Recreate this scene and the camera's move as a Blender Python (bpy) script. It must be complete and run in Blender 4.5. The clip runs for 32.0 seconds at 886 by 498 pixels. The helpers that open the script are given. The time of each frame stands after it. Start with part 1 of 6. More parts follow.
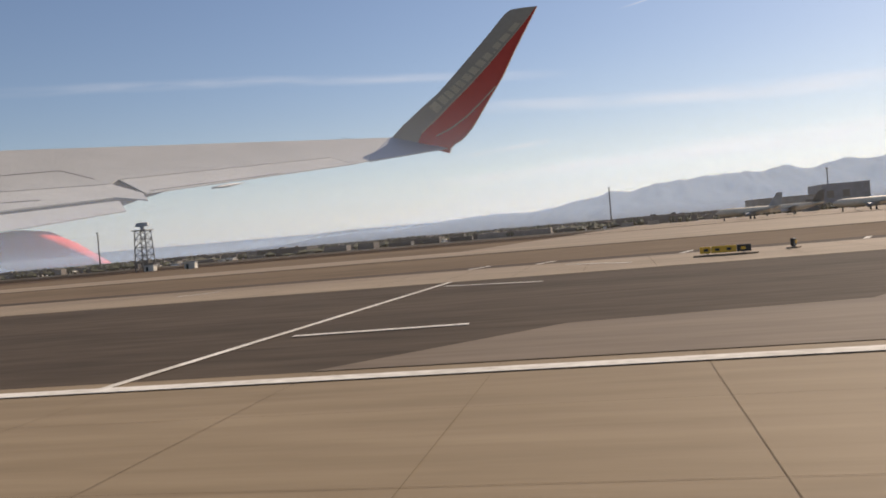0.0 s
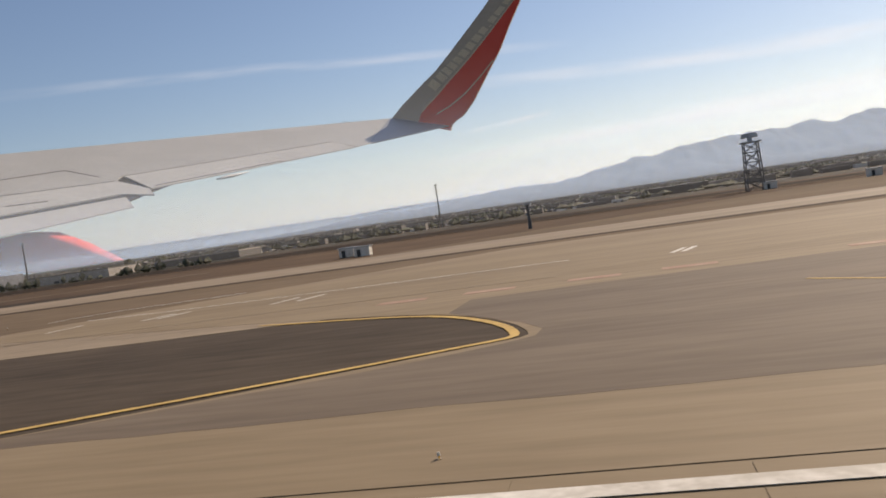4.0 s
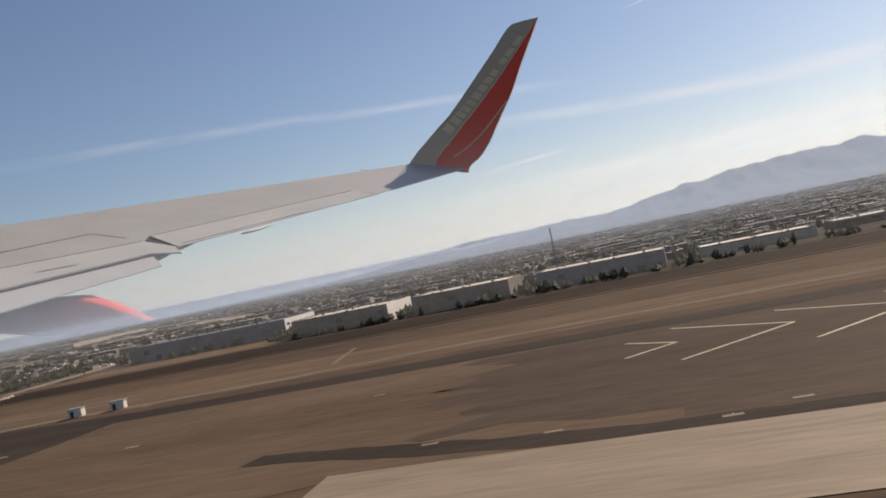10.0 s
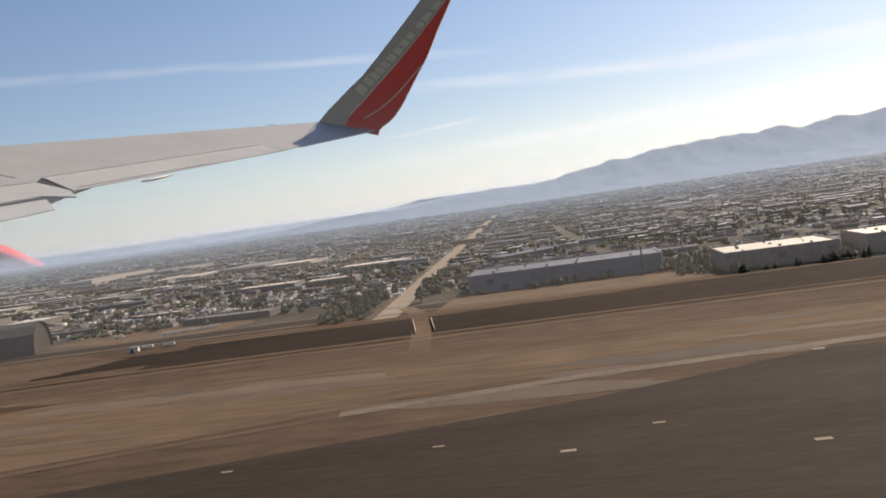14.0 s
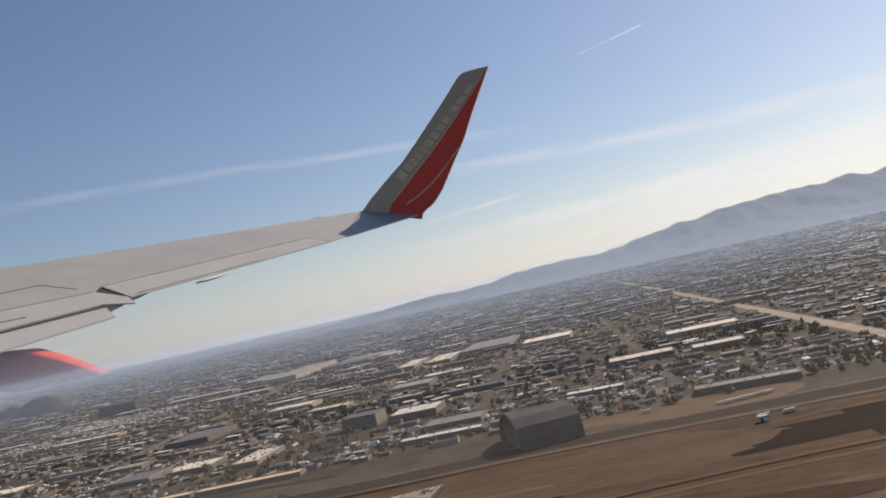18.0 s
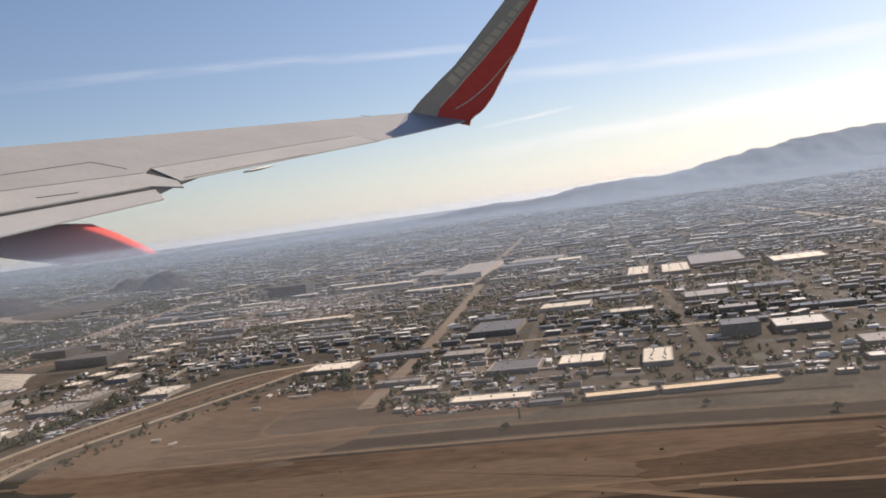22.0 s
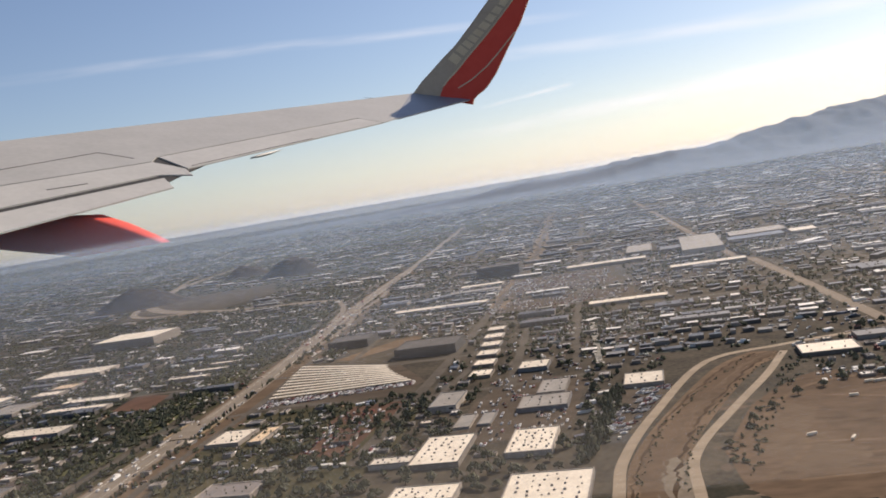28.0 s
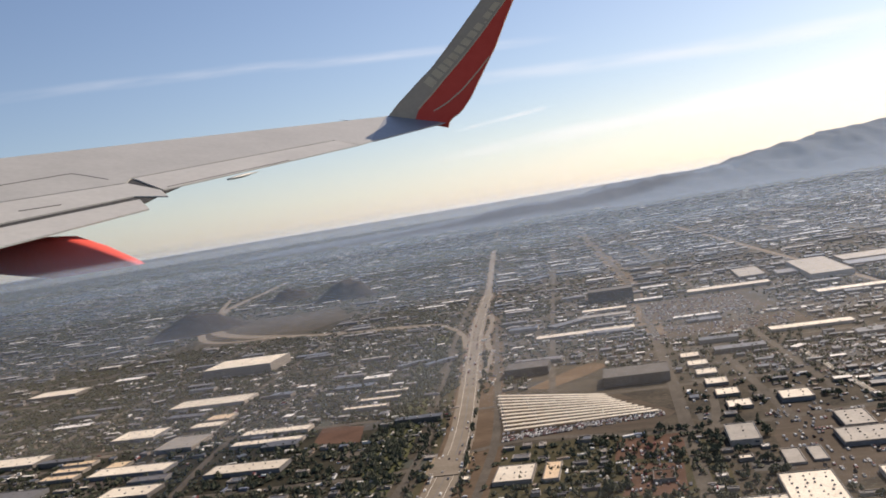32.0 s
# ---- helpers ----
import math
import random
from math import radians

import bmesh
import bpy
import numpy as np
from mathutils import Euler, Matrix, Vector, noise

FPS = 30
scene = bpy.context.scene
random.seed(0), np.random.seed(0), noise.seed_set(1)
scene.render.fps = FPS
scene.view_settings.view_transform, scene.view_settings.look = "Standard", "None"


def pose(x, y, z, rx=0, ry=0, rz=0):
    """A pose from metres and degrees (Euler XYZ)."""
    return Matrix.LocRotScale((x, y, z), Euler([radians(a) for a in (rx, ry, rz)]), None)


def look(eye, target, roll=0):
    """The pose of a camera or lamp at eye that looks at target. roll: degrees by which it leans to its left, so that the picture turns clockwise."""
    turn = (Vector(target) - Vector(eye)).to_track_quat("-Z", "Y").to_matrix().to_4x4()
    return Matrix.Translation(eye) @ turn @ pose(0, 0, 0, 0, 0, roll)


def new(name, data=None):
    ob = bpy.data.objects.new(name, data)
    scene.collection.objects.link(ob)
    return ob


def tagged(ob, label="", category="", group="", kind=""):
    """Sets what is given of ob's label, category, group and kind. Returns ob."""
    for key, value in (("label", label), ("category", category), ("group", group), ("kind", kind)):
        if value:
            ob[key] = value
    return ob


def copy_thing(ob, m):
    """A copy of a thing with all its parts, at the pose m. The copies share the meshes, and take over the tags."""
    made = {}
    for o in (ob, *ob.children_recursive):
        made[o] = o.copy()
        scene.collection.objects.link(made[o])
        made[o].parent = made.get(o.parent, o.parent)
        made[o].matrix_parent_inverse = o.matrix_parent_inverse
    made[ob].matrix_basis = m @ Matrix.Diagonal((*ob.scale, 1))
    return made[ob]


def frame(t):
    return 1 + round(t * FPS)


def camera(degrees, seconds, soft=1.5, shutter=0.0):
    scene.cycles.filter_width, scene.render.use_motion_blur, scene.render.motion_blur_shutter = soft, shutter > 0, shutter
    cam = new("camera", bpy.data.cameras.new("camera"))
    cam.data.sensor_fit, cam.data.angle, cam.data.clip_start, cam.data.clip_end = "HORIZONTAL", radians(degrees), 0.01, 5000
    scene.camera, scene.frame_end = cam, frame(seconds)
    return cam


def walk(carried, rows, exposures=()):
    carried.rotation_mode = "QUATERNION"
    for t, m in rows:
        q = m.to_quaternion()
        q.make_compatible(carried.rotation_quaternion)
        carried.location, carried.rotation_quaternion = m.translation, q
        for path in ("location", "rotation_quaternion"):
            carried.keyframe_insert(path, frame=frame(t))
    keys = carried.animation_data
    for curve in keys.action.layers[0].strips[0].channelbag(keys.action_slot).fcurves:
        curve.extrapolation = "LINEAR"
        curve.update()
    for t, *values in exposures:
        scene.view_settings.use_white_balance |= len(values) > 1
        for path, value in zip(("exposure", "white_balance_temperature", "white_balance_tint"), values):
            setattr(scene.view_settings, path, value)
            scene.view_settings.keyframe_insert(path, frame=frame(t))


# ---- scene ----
import functools

cam = camera(54.62, 32.0, soft=1.8)
PATH = [
    (0, pose(-0.000, -0.062, 0.367, 89.045, 4.988, 11.322)),
    (0.5, pose(-2.426, -0.015, 0.368, 88.850, 6.037, 11.708)),
    (1, pose(-4.851, 0.032, 0.368, 88.961, 6.508, 11.818)),
    (1.5, pose(-7.276, 0.081, 0.376, 88.627, 6.631, 11.825)),
    (2, pose(-9.699, 0.131, 0.411, 88.104, 6.352, 12.102)),
    (2.5, pose(-12.124, 0.181, 0.474, 87.800, 7.001, 12.197)),
    (3, pose(-14.554, 0.232, 0.557, 87.449, 7.360, 12.079)),
    (3.5, pose(-16.997, 0.279, 0.610, 87.108, 8.016, 12.049)),
    (5.5, pose(-26.856, 0.435, 0.760, 90.411, 8.442, 9.824)),
    (6, pose(-29.325, 0.466, 0.833, 90.047, 8.450, 9.796)),
    (6.5, pose(-31.797, 0.492, 0.917, 89.878, 8.006, 10.441)),
    (7, pose(-34.287, 0.513, 1.010, 90.544, 8.349, 11.740)),
    (7.5, pose(-36.790, 0.528, 1.116, 91.583, 9.247, 12.519)),
    (8, pose(-39.318, 0.537, 1.248, 92.285, 10.163, 13.292)),
    (8.5, pose(-41.858, 0.539, 1.401, 92.134, 11.305, 13.498)),
    (9, pose(-44.397, 0.535, 1.574, 92.206, 11.461, 13.218)),
    (9.5, pose(-46.921, 0.526, 1.764, 92.080, 11.441, 12.726)),
    (10, pose(-49.460, 0.512, 1.968, 90.730, 11.525, 12.599)),
    (10.5, pose(-52.028, 0.494, 2.183, 91.631, 11.493, 13.791)),
    (11, pose(-54.629, 0.469, 2.403, 91.780, 10.545, 16.073)),
    (11.5, pose(-57.274, 0.438, 2.627, 91.779, 10.403, 14.121)),
    (12, pose(-59.935, 0.401, 2.858, 91.417, 8.717, 9.025)),
    (12.5, pose(-62.591, 0.361, 3.102, 91.276, 8.412, 6.082)),
    (13, pose(-65.241, 0.320, 3.356, 89.925, 8.699, 5.766)),
    (13.5, pose(-67.891, 0.279, 3.619, 87.935, 7.764, 5.939)),
    (14, pose(-70.538, 0.236, 3.893, 87.247, 7.979, 5.934)),
    (14.5, pose(-73.191, 0.191, 4.188, 87.479, 8.002, 6.596)),
    (15, pose(-75.851, 0.143, 4.509, 88.810, 8.732, 8.144)),
    (15.5, pose(-78.512, 0.090, 4.853, 89.822, 9.821, 9.409)),
    (17.5, pose(-89.122, -0.170, 6.421, 93.705, 13.762, 8.530)),
    (18, pose(-91.748, -0.247, 6.819, 93.121, 12.455, 8.972)),
    (18.5, pose(-94.363, -0.330, 7.206, 90.404, 11.472, 10.319)),
    (19, pose(-96.973, -0.416, 7.581, 89.071, 11.330, 9.987)),
    (19.5, pose(-99.582, -0.505, 7.947, 88.068, 10.773, 9.574)),
    (20, pose(-102.194, -0.595, 8.303, 87.519, 10.437, 10.309)),
    (20.5, pose(-104.806, -0.685, 8.647, 86.573, 9.494, 11.051)),
    (21, pose(-107.410, -0.775, 8.981, 86.662, 8.275, 11.171)),
    (21.5, pose(-109.994, -0.864, 9.308, 87.673, 8.165, 11.295)),
    (22, pose(-112.561, -0.952, 9.635, 87.370, 7.853, 11.494)),
    (22.5, pose(-115.122, -1.039, 9.969, 87.509, 7.900, 11.344)),
    (23, pose(-117.690, -1.126, 10.314, 87.520, 8.333, 11.008)),
    (23.5, pose(-120.261, -1.213, 10.668, 86.903, 9.239, 10.497)),
    (24, pose(-122.836, -1.302, 11.023, 86.247, 8.795, 10.440)),
    (24.5, pose(-125.417, -1.394, 11.374, 85.926, 8.925, 10.533)),
    (25, pose(-128.001, -1.490, 11.711, 85.928, 9.014, 10.416)),
    (25.5, pose(-130.587, -1.588, 12.030, 86.463, 8.676, 10.510)),
    (27.5, pose(-140.867, -2.008, 13.224, 86.741, 9.547, 11.045)),
    (28, pose(-143.395, -2.116, 13.558, 86.068, 9.565, 11.477)),
    (28.5, pose(-145.904, -2.224, 13.919, 85.578, 9.328, 12.243)),
    (29, pose(-148.393, -2.333, 14.300, 85.578, 8.967, 12.989)),
    (29.5, pose(-150.859, -2.442, 14.694, 85.533, 8.881, 12.944)),
    (30, pose(-153.306, -2.552, 15.094, 85.091, 8.751, 12.757)),
    (30.5, pose(-155.738, -2.663, 15.496, 84.334, 8.194, 12.292)),
    (31, pose(-158.156, -2.774, 15.902, 83.815, 7.655, 11.768)),
    (31.5, pose(-160.565, -2.885, 16.309, 85.671, 8.680, 11.578)),
    (32, pose(-162.970, -2.997, 16.717, 87.246, 9.367, 9.551)),
]
walk(cam, PATH, exposures=[(0, -0.02, 6700, 18), (3.4, 0.08, 6750, 17), (6, -0.05, 6700, 18), (9, -0.05, 6700, 18), (12.6, -0.05, 6650, 18), (14, 0.17, 6650, 17), (16, 0.03, 6400, 18), (18, -0.1, 6550, 18), (19.5, 0.14, 6600, 18), (22, 0.22, 6650, 19), (32, 0.24, 6650, 18)])

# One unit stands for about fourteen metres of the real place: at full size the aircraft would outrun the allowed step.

# world, sun, light
SUN_AZ, SUN_EL = radians(35), radians(36)
sun = new("sun", bpy.data.lights.new("sun", "SUN"))
sun.data.energy, sun.data.angle, sun.data.color = 4.9, radians(0.6), (1.0, 0.88, 0.69)
sun.matrix_world = look((math.sin(SUN_AZ) * 50, math.cos(SUN_AZ) * 50, math.tan(SUN_EL) * 50), (0, 0, 0))
world = bpy.data.worlds.new("sky")
scene.world = world
world.use_nodes = True
wn, wl = world.node_tree.nodes, world.node_tree.links
sky = wn.new("ShaderNodeTexSky")
sky.sky_type, sky.sun_disc = "NISHITA", False
sky.sun_elevation, sky.sun_rotation = SUN_EL, SUN_AZ
sky.air_density, sky.dust_density, sky.ozone_density = 1.0, 0.55, 2.5
wn["Background"].inputs["Strength"].default_value = 0.089
wl.new(sky.outputs[0], wn["Background"].inputs["Color"])

# materials


def nodes_of(name):
    m = bpy.data.materials.new(name)
    m.use_nodes = True
    return m, m.node_tree.nodes, m.node_tree.links, m.node_tree.nodes["Principled BSDF"]


def surface(name, low, high, scale, rough=0.8, fine=8.0, bump=0.0, stretch=(1, 1, 1), vary=0.0, metal=0.0, spots=0.0, island=False):
    """A surface with stains at one scale and grain at a finer one."""
    m, n, l, b = nodes_of(name)
    b.inputs["Roughness"].default_value, b.inputs["Metallic"].default_value = rough, metal
    b.inputs["Specular IOR Level"].default_value = 0.08 if rough >= 0.85 else 0.22 if rough >= 0.7 else 0.5
    geo = n.new("ShaderNodeNewGeometry")
    mp = n.new("ShaderNodeMapping")
    mp.inputs["Scale"].default_value = stretch
    l.new(geo.outputs["Position"], mp.inputs["Vector"])
    big, small = n.new("ShaderNodeTexNoise"), n.new("ShaderNodeTexNoise")
    big.inputs["Scale"].default_value, big.inputs["Detail"].default_value = scale, 6
    small.inputs["Scale"].default_value, small.inputs["Detail"].default_value = scale * fine, 4
    l.new(mp.outputs[0], big.inputs["Vector"]), l.new(mp.outputs[0], small.inputs["Vector"])
    mixv = n.new("ShaderNodeMath")
    mixv.operation = "MULTIPLY_ADD"
    mixv.inputs[1].default_value = 0.45
    half = n.new("ShaderNodeMath")
    half.operation = "MULTIPLY"
    half.inputs[1].default_value = 0.55
    l.new(big.outputs["Fac"], half.inputs[0])
    l.new(small.outputs["Fac"], mixv.inputs[0]), l.new(half.outputs[0], mixv.inputs[2])
    ramp = n.new("ShaderNodeValToRGB")
    ramp.color_ramp.elements[0].position, ramp.color_ramp.elements[1].position = 0.36, 0.64
    ramp.color_ramp.elements[0].color, ramp.color_ramp.elements[1].color = (*low, 1), (*high, 1)
    l.new(mixv.outputs[0], ramp.inputs["Fac"])
    out = ramp.outputs[0]
    if vary:
        hsv = n.new("ShaderNodeHueSaturation")
        rnd = geo.outputs["Random Per Island"] if island else n.new("ShaderNodeObjectInfo").outputs["Random"]
        val = n.new("ShaderNodeMapRange")
        val.inputs["To Min"].default_value, val.inputs["To Max"].default_value = 1 - vary, 1 + vary
        l.new(rnd, val.inputs["Value"]), l.new(val.outputs[0], hsv.inputs["Value"]), l.new(out, hsv.inputs["Color"])
        out = hsv.outputs[0]
    l.new(out, b.inputs["Base Color"])
    if bump:
        bp = n.new("ShaderNodeBump")
        bp.inputs["Strength"].default_value, bp.inputs["Distance"].default_value = bump, 0.05
        l.new(mixv.outputs[0], bp.inputs["Height"]), l.new(bp.outputs[0], b.inputs["Normal"])
    return m


def palette(name, colours, rough=0.7, island=True, grain=3.0):
    """One of several base colours for each piece, with grain."""
    m, n, l, b = nodes_of(name)
    b.inputs["Roughness"].default_value = rough
    rnd = n.new("ShaderNodeNewGeometry").outputs["Random Per Island"] if island else n.new("ShaderNodeObjectInfo").outputs["Random"]
    ramp = n.new("ShaderNodeValToRGB")
    ramp.color_ramp.interpolation = "CONSTANT"
    while len(ramp.color_ramp.elements) < len(colours):
        ramp.color_ramp.elements.new(1)
    for i, c in enumerate(colours):
        ramp.color_ramp.elements[i].position, ramp.color_ramp.elements[i].color = i / len(colours), (*c, 1)
    l.new(rnd, ramp.inputs["Fac"])
    noi, hsv, mr = n.new("ShaderNodeTexNoise"), n.new("ShaderNodeHueSaturation"), n.new("ShaderNodeMapRange")
    pos = n.new("ShaderNodeNewGeometry")
    noi.inputs["Scale"].default_value, noi.inputs["Detail"].default_value = grain, 5
    l.new(pos.outputs["Position"], noi.inputs["Vector"])
    mr.inputs["To Min"].default_value, mr.inputs["To Max"].default_value = 0.6, 1.4
    l.new(noi.outputs["Fac"], mr.inputs["Value"]), l.new(mr.outputs[0], hsv.inputs["Value"]), l.new(ramp.outputs[0], hsv.inputs["Color"])
    l.new(hsv.outputs[0], b.inputs["Base Color"])
    return m


DIRT = surface("desert_dirt", (0.06, 0.04, 0.0255), (0.132, 0.089, 0.057), 0.12, 0.95, 14, 0.4, (0.5, 1.3, 1))
CITY_GROUND = surface("city_ground", (0.03, 0.027, 0.021), (0.095, 0.078, 0.056), 0.35, 0.9, 9, 0.0)
FAR_GROUND = surface("far_plain", (0.03, 0.034, 0.03), (0.065, 0.062, 0.054), 0.05, 0.95, 12, 0, (0.5, 1.4, 1))
SAND = surface("sandy_field", (0.09, 0.06, 0.037), (0.175, 0.121, 0.077), 0.15, 0.95, 12, 0.3, (0.35, 1.6, 1))
TAN_DIRT = surface("airfield_dirt", (0.12, 0.088, 0.058), (0.19, 0.142, 0.095), 0.2, 0.95, 14, 0.3, (0.4, 1.5, 1))
# near-black brown earth, with the shade under scrub put into the colour
SHADED_DIRT = surface("shaded_dark_earth", (0.02, 0.013, 0.008), (0.04, 0.027, 0.017), 0.25, 0.95, 10, 0.3, (0.4, 1.6, 1))
CONCRETE = surface("runway_concrete", (0.19, 0.141, 0.083), (0.275, 0.21, 0.13), 0.5, 0.75, 10, 0.1, (0.3, 2.2, 1))
LIGHT_CONCRETE = surface("pale_concrete", (0.2, 0.152, 0.1), (0.31, 0.246, 0.17), 0.5, 0.75, 10, 0.1, (0.3, 2.0, 1))
ASPHALT = surface("asphalt", (0.053, 0.041, 0.03), (0.102, 0.079, 0.057), 0.45, 0.85, 12, 0.2, (0.35, 1.8, 1))
BROWN_ASPHALT = surface("weathered_asphalt", (0.053, 0.037, 0.026), (0.098, 0.07, 0.049), 0.4, 0.88, 12, 0.2, (0.35, 1.8, 1))
TRACK = surface("pale_road_gravel", (0.12, 0.096, 0.07), (0.2, 0.165, 0.123), 0.5, 0.85, 10, 0.0)
ROAD = surface("road_asphalt", (0.065, 0.056, 0.045), (0.12, 0.104, 0.083), 0.5, 0.85, 10, 0.0)
PAD = surface("dark_pad_asphalt", (0.03, 0.0225, 0.0165), (0.056, 0.0425, 0.031), 0.4, 0.88, 12, 0.2, (0.35, 1.8, 1))
DAMP = surface("dark_scraped_earth", (0.042, 0.026, 0.015), (0.084, 0.054, 0.032), 0.4, 0.95, 10, 0.2, (0.5, 1.4, 1))
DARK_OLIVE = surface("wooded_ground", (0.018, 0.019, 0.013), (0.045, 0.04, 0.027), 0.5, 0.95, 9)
GRADED = surface("graded_dirt", (0.082, 0.056, 0.036), (0.142, 0.101, 0.067), 0.3, 0.95, 12, 0.2, (0.4, 1.5, 1))
RED_DIRT = surface("reddish_lot", (0.075, 0.043, 0.03), (0.13, 0.075, 0.052), 0.5, 0.92, 10)
OLIVE = surface("weedy_ground", (0.035, 0.036, 0.018), (0.085, 0.072, 0.04), 0.6, 0.95, 9)
FREEWAY = surface("freeway_concrete", (0.15, 0.122, 0.088), (0.225, 0.187, 0.14), 0.5, 0.8, 9, 0.0)
WHITE_PAINT = surface("white_marking", (0.48, 0.44, 0.37), (0.74, 0.7, 0.62), 3, 0.7, 8)
CHEVRON_PAINT = surface("pale_yellow_marking", (0.42, 0.37, 0.25), (0.62, 0.56, 0.4), 3, 0.7, 8)
YELLOW_PAINT = surface("yellow_marking", (0.4, 0.26, 0.08), (0.62, 0.42, 0.13), 3, 0.7, 8)
SIGN_YELLOW = surface("sign_yellow", (0.75, 0.42, 0.03), (0.85, 0.52, 0.06), 6, 0.4)
SIGN_BLACK = surface("sign_black", (0.015, 0.015, 0.015), (0.035, 0.033, 0.03), 6, 0.45)
SIGN_RED = surface("sign_red", (0.42, 0.03, 0.02), (0.55, 0.06, 0.04), 6, 0.45)
STEEL = surface("galvanised_steel", (0.3, 0.3, 0.3), (0.45, 0.45, 0.44), 4, 0.45, metal=0.6)
DARK_STEEL = surface("dark_steel", (0.06, 0.06, 0.06), (0.12, 0.115, 0.11), 4, 0.5, metal=0.4)
ROOF_WHITE = surface("white_roof_membrane", (0.58, 0.5, 0.38), (0.76, 0.68, 0.54), 0.8, 0.55, 8, vary=0.12)
ROOF_MIX = palette("roof_sheet", [(0.62, 0.57, 0.48), (0.14, 0.125, 0.105), (0.3, 0.26, 0.21), (0.09, 0.082, 0.075), (0.68, 0.64, 0.57), (0.2, 0.165, 0.13), (0.085, 0.09, 0.1), (0.12, 0.105, 0.09)], 0.42, False, 2)
WALL_MIX = palette("building_wall", [(0.24, 0.21, 0.18), (0.16, 0.14, 0.12), (0.34, 0.3, 0.255), (0.12, 0.108, 0.095), (0.2, 0.175, 0.15), (0.15, 0.15, 0.152)], 0.85, False, 4)
ROOF_ISLAND = palette("distant_roof", [(0.7, 0.65, 0.56), (0.09, 0.08, 0.07), (0.2, 0.18, 0.15), (0.06, 0.057, 0.053), (0.78, 0.74, 0.66), (0.12, 0.1, 0.085), (0.07, 0.075, 0.085), (0.1, 0.088, 0.075), (0.07, 0.063, 0.057), (0.3, 0.27, 0.22)], 0.4, True, 2)
UNIT = surface("rooftop_unit_metal", (0.12, 0.11, 0.1), (0.24, 0.21, 0.18), 3, 0.6, vary=0.3)
GLASS_DARK = surface("dark_window_glass", (0.05, 0.053, 0.06), (0.09, 0.092, 0.098), 3, 0.15)
LEAF = palette("tree_foliage", [(0.06, 0.068, 0.034), (0.08, 0.082, 0.044), (0.048, 0.056, 0.03), (0.09, 0.084, 0.05), (0.068, 0.072, 0.04)], 0.9, True, 6)
BARK = surface("tree_bark", (0.07, 0.05, 0.035), (0.13, 0.095, 0.07), 6, 0.95)
GRASS = surface("dry_lawn", (0.05, 0.062, 0.025), (0.11, 0.105, 0.05), 1.2, 0.95, 8)
CAR_PAINT = palette("car_paint", [(0.7, 0.7, 0.68), (0.05, 0.05, 0.055), (0.3, 0.3, 0.31), (0.16, 0.03, 0.025), (0.1, 0.1, 0.11), (0.4, 0.38, 0.35), (0.62, 0.6, 0.55)], 0.55, True, 8)
ROCK = surface("hill_rock", (0.025, 0.02, 0.017), (0.052, 0.041, 0.033), 0.3, 0.95, 8, 0.3)
# the blue-grey of distance haze is put into the rock's base colour
MOUNTAIN = surface("haze_tinted_mountain", (0.08, 0.094, 0.118), (0.102, 0.116, 0.138), 0.02, 1.0, 6)
SKIN_GREY = surface("wing_paint_grey", (0.34, 0.334, 0.306), (0.41, 0.402, 0.37), 0.004, 0.45, 12)
SKIN_PALE = surface("control_surface_paint", (0.39, 0.382, 0.35), (0.47, 0.46, 0.422), 0.004, 0.45, 12)
SKIN_RED = surface("wing_red_paint", (0.66, 0.07, 0.045), (0.72, 0.09, 0.06), 0.02, 0.72, 12)
SKIN_TAN = surface("wing_tan_paint", (0.42, 0.32, 0.22), (0.48, 0.37, 0.26), 0.004, 0.35, 12)
SKIN_GOLD = surface("wing_gold_line", (0.58, 0.45, 0.28), (0.68, 0.54, 0.35), 0.02, 0.35, 12)
TIP_BLUE = surface("wing_tip_blue_grey", (0.2, 0.215, 0.24), (0.25, 0.265, 0.29), 0.004, 0.45, 12)
SEAM = surface("seam_shadow_gap", (0.03, 0.03, 0.03), (0.05, 0.05, 0.05), 0.05, 0.7)

# mesh helpers


def mesh_of(bm, name, mat, smooth=False):
    me = bpy.data.meshes.new(name)
    bmesh.ops.recalc_face_normals(bm, faces=bm.faces)
    bm.to_mesh(me)
    bm.free()
    me.materials.append(mat)
    if smooth:
        me.shade_smooth()
    return me


def raw(name, verts, faces, mat, smooth=False):
    me = bpy.data.meshes.new(name)
    me.from_pydata(verts, [], faces)
    me.materials.append(mat)
    if smooth:
        me.shade_smooth()
    return me


def part(name, bm, material, parent, label=""):
    me = bm if isinstance(bm, bpy.types.Mesh) else mesh_of(bm, name, material)
    ob = new(name, me)
    ob.parent = parent
    if label:
        ob["label"] = label
    return ob


def put(ob, x, y, z=0.0, rz=0.0, s=(1, 1, 1)):
    ob.matrix_basis = Matrix.LocRotScale((x, y, z), Euler((0, 0, radians(rz))), s)
    return ob


def box(bm, x, y, z, w, d, h, taper=0.0, bevel=0.0):
    """A block on its base centre, narrowed to its top by taper, with bevelled edges."""
    v = []
    for zz, k in ((z, 1.0), (z + h, 1.0 - taper)):
        for sx, sy in ((-1, -1), (1, -1), (1, 1), (-1, 1)):
            v.append(bm.verts.new((x + sx * w / 2 * k, y + sy * d / 2 * k, zz)))
    f = [bm.faces.new([v[i] for i in q]) for q in ((3, 2, 1, 0), (4, 5, 6, 7), (0, 1, 5, 4), (1, 2, 6, 5), (2, 3, 7, 6), (3, 0, 4, 7))]
    if bevel:
        bmesh.ops.bevel(bm, geom=list({e for q in f for e in q.edges}), offset=bevel, segments=1, affect="EDGES")
    return v


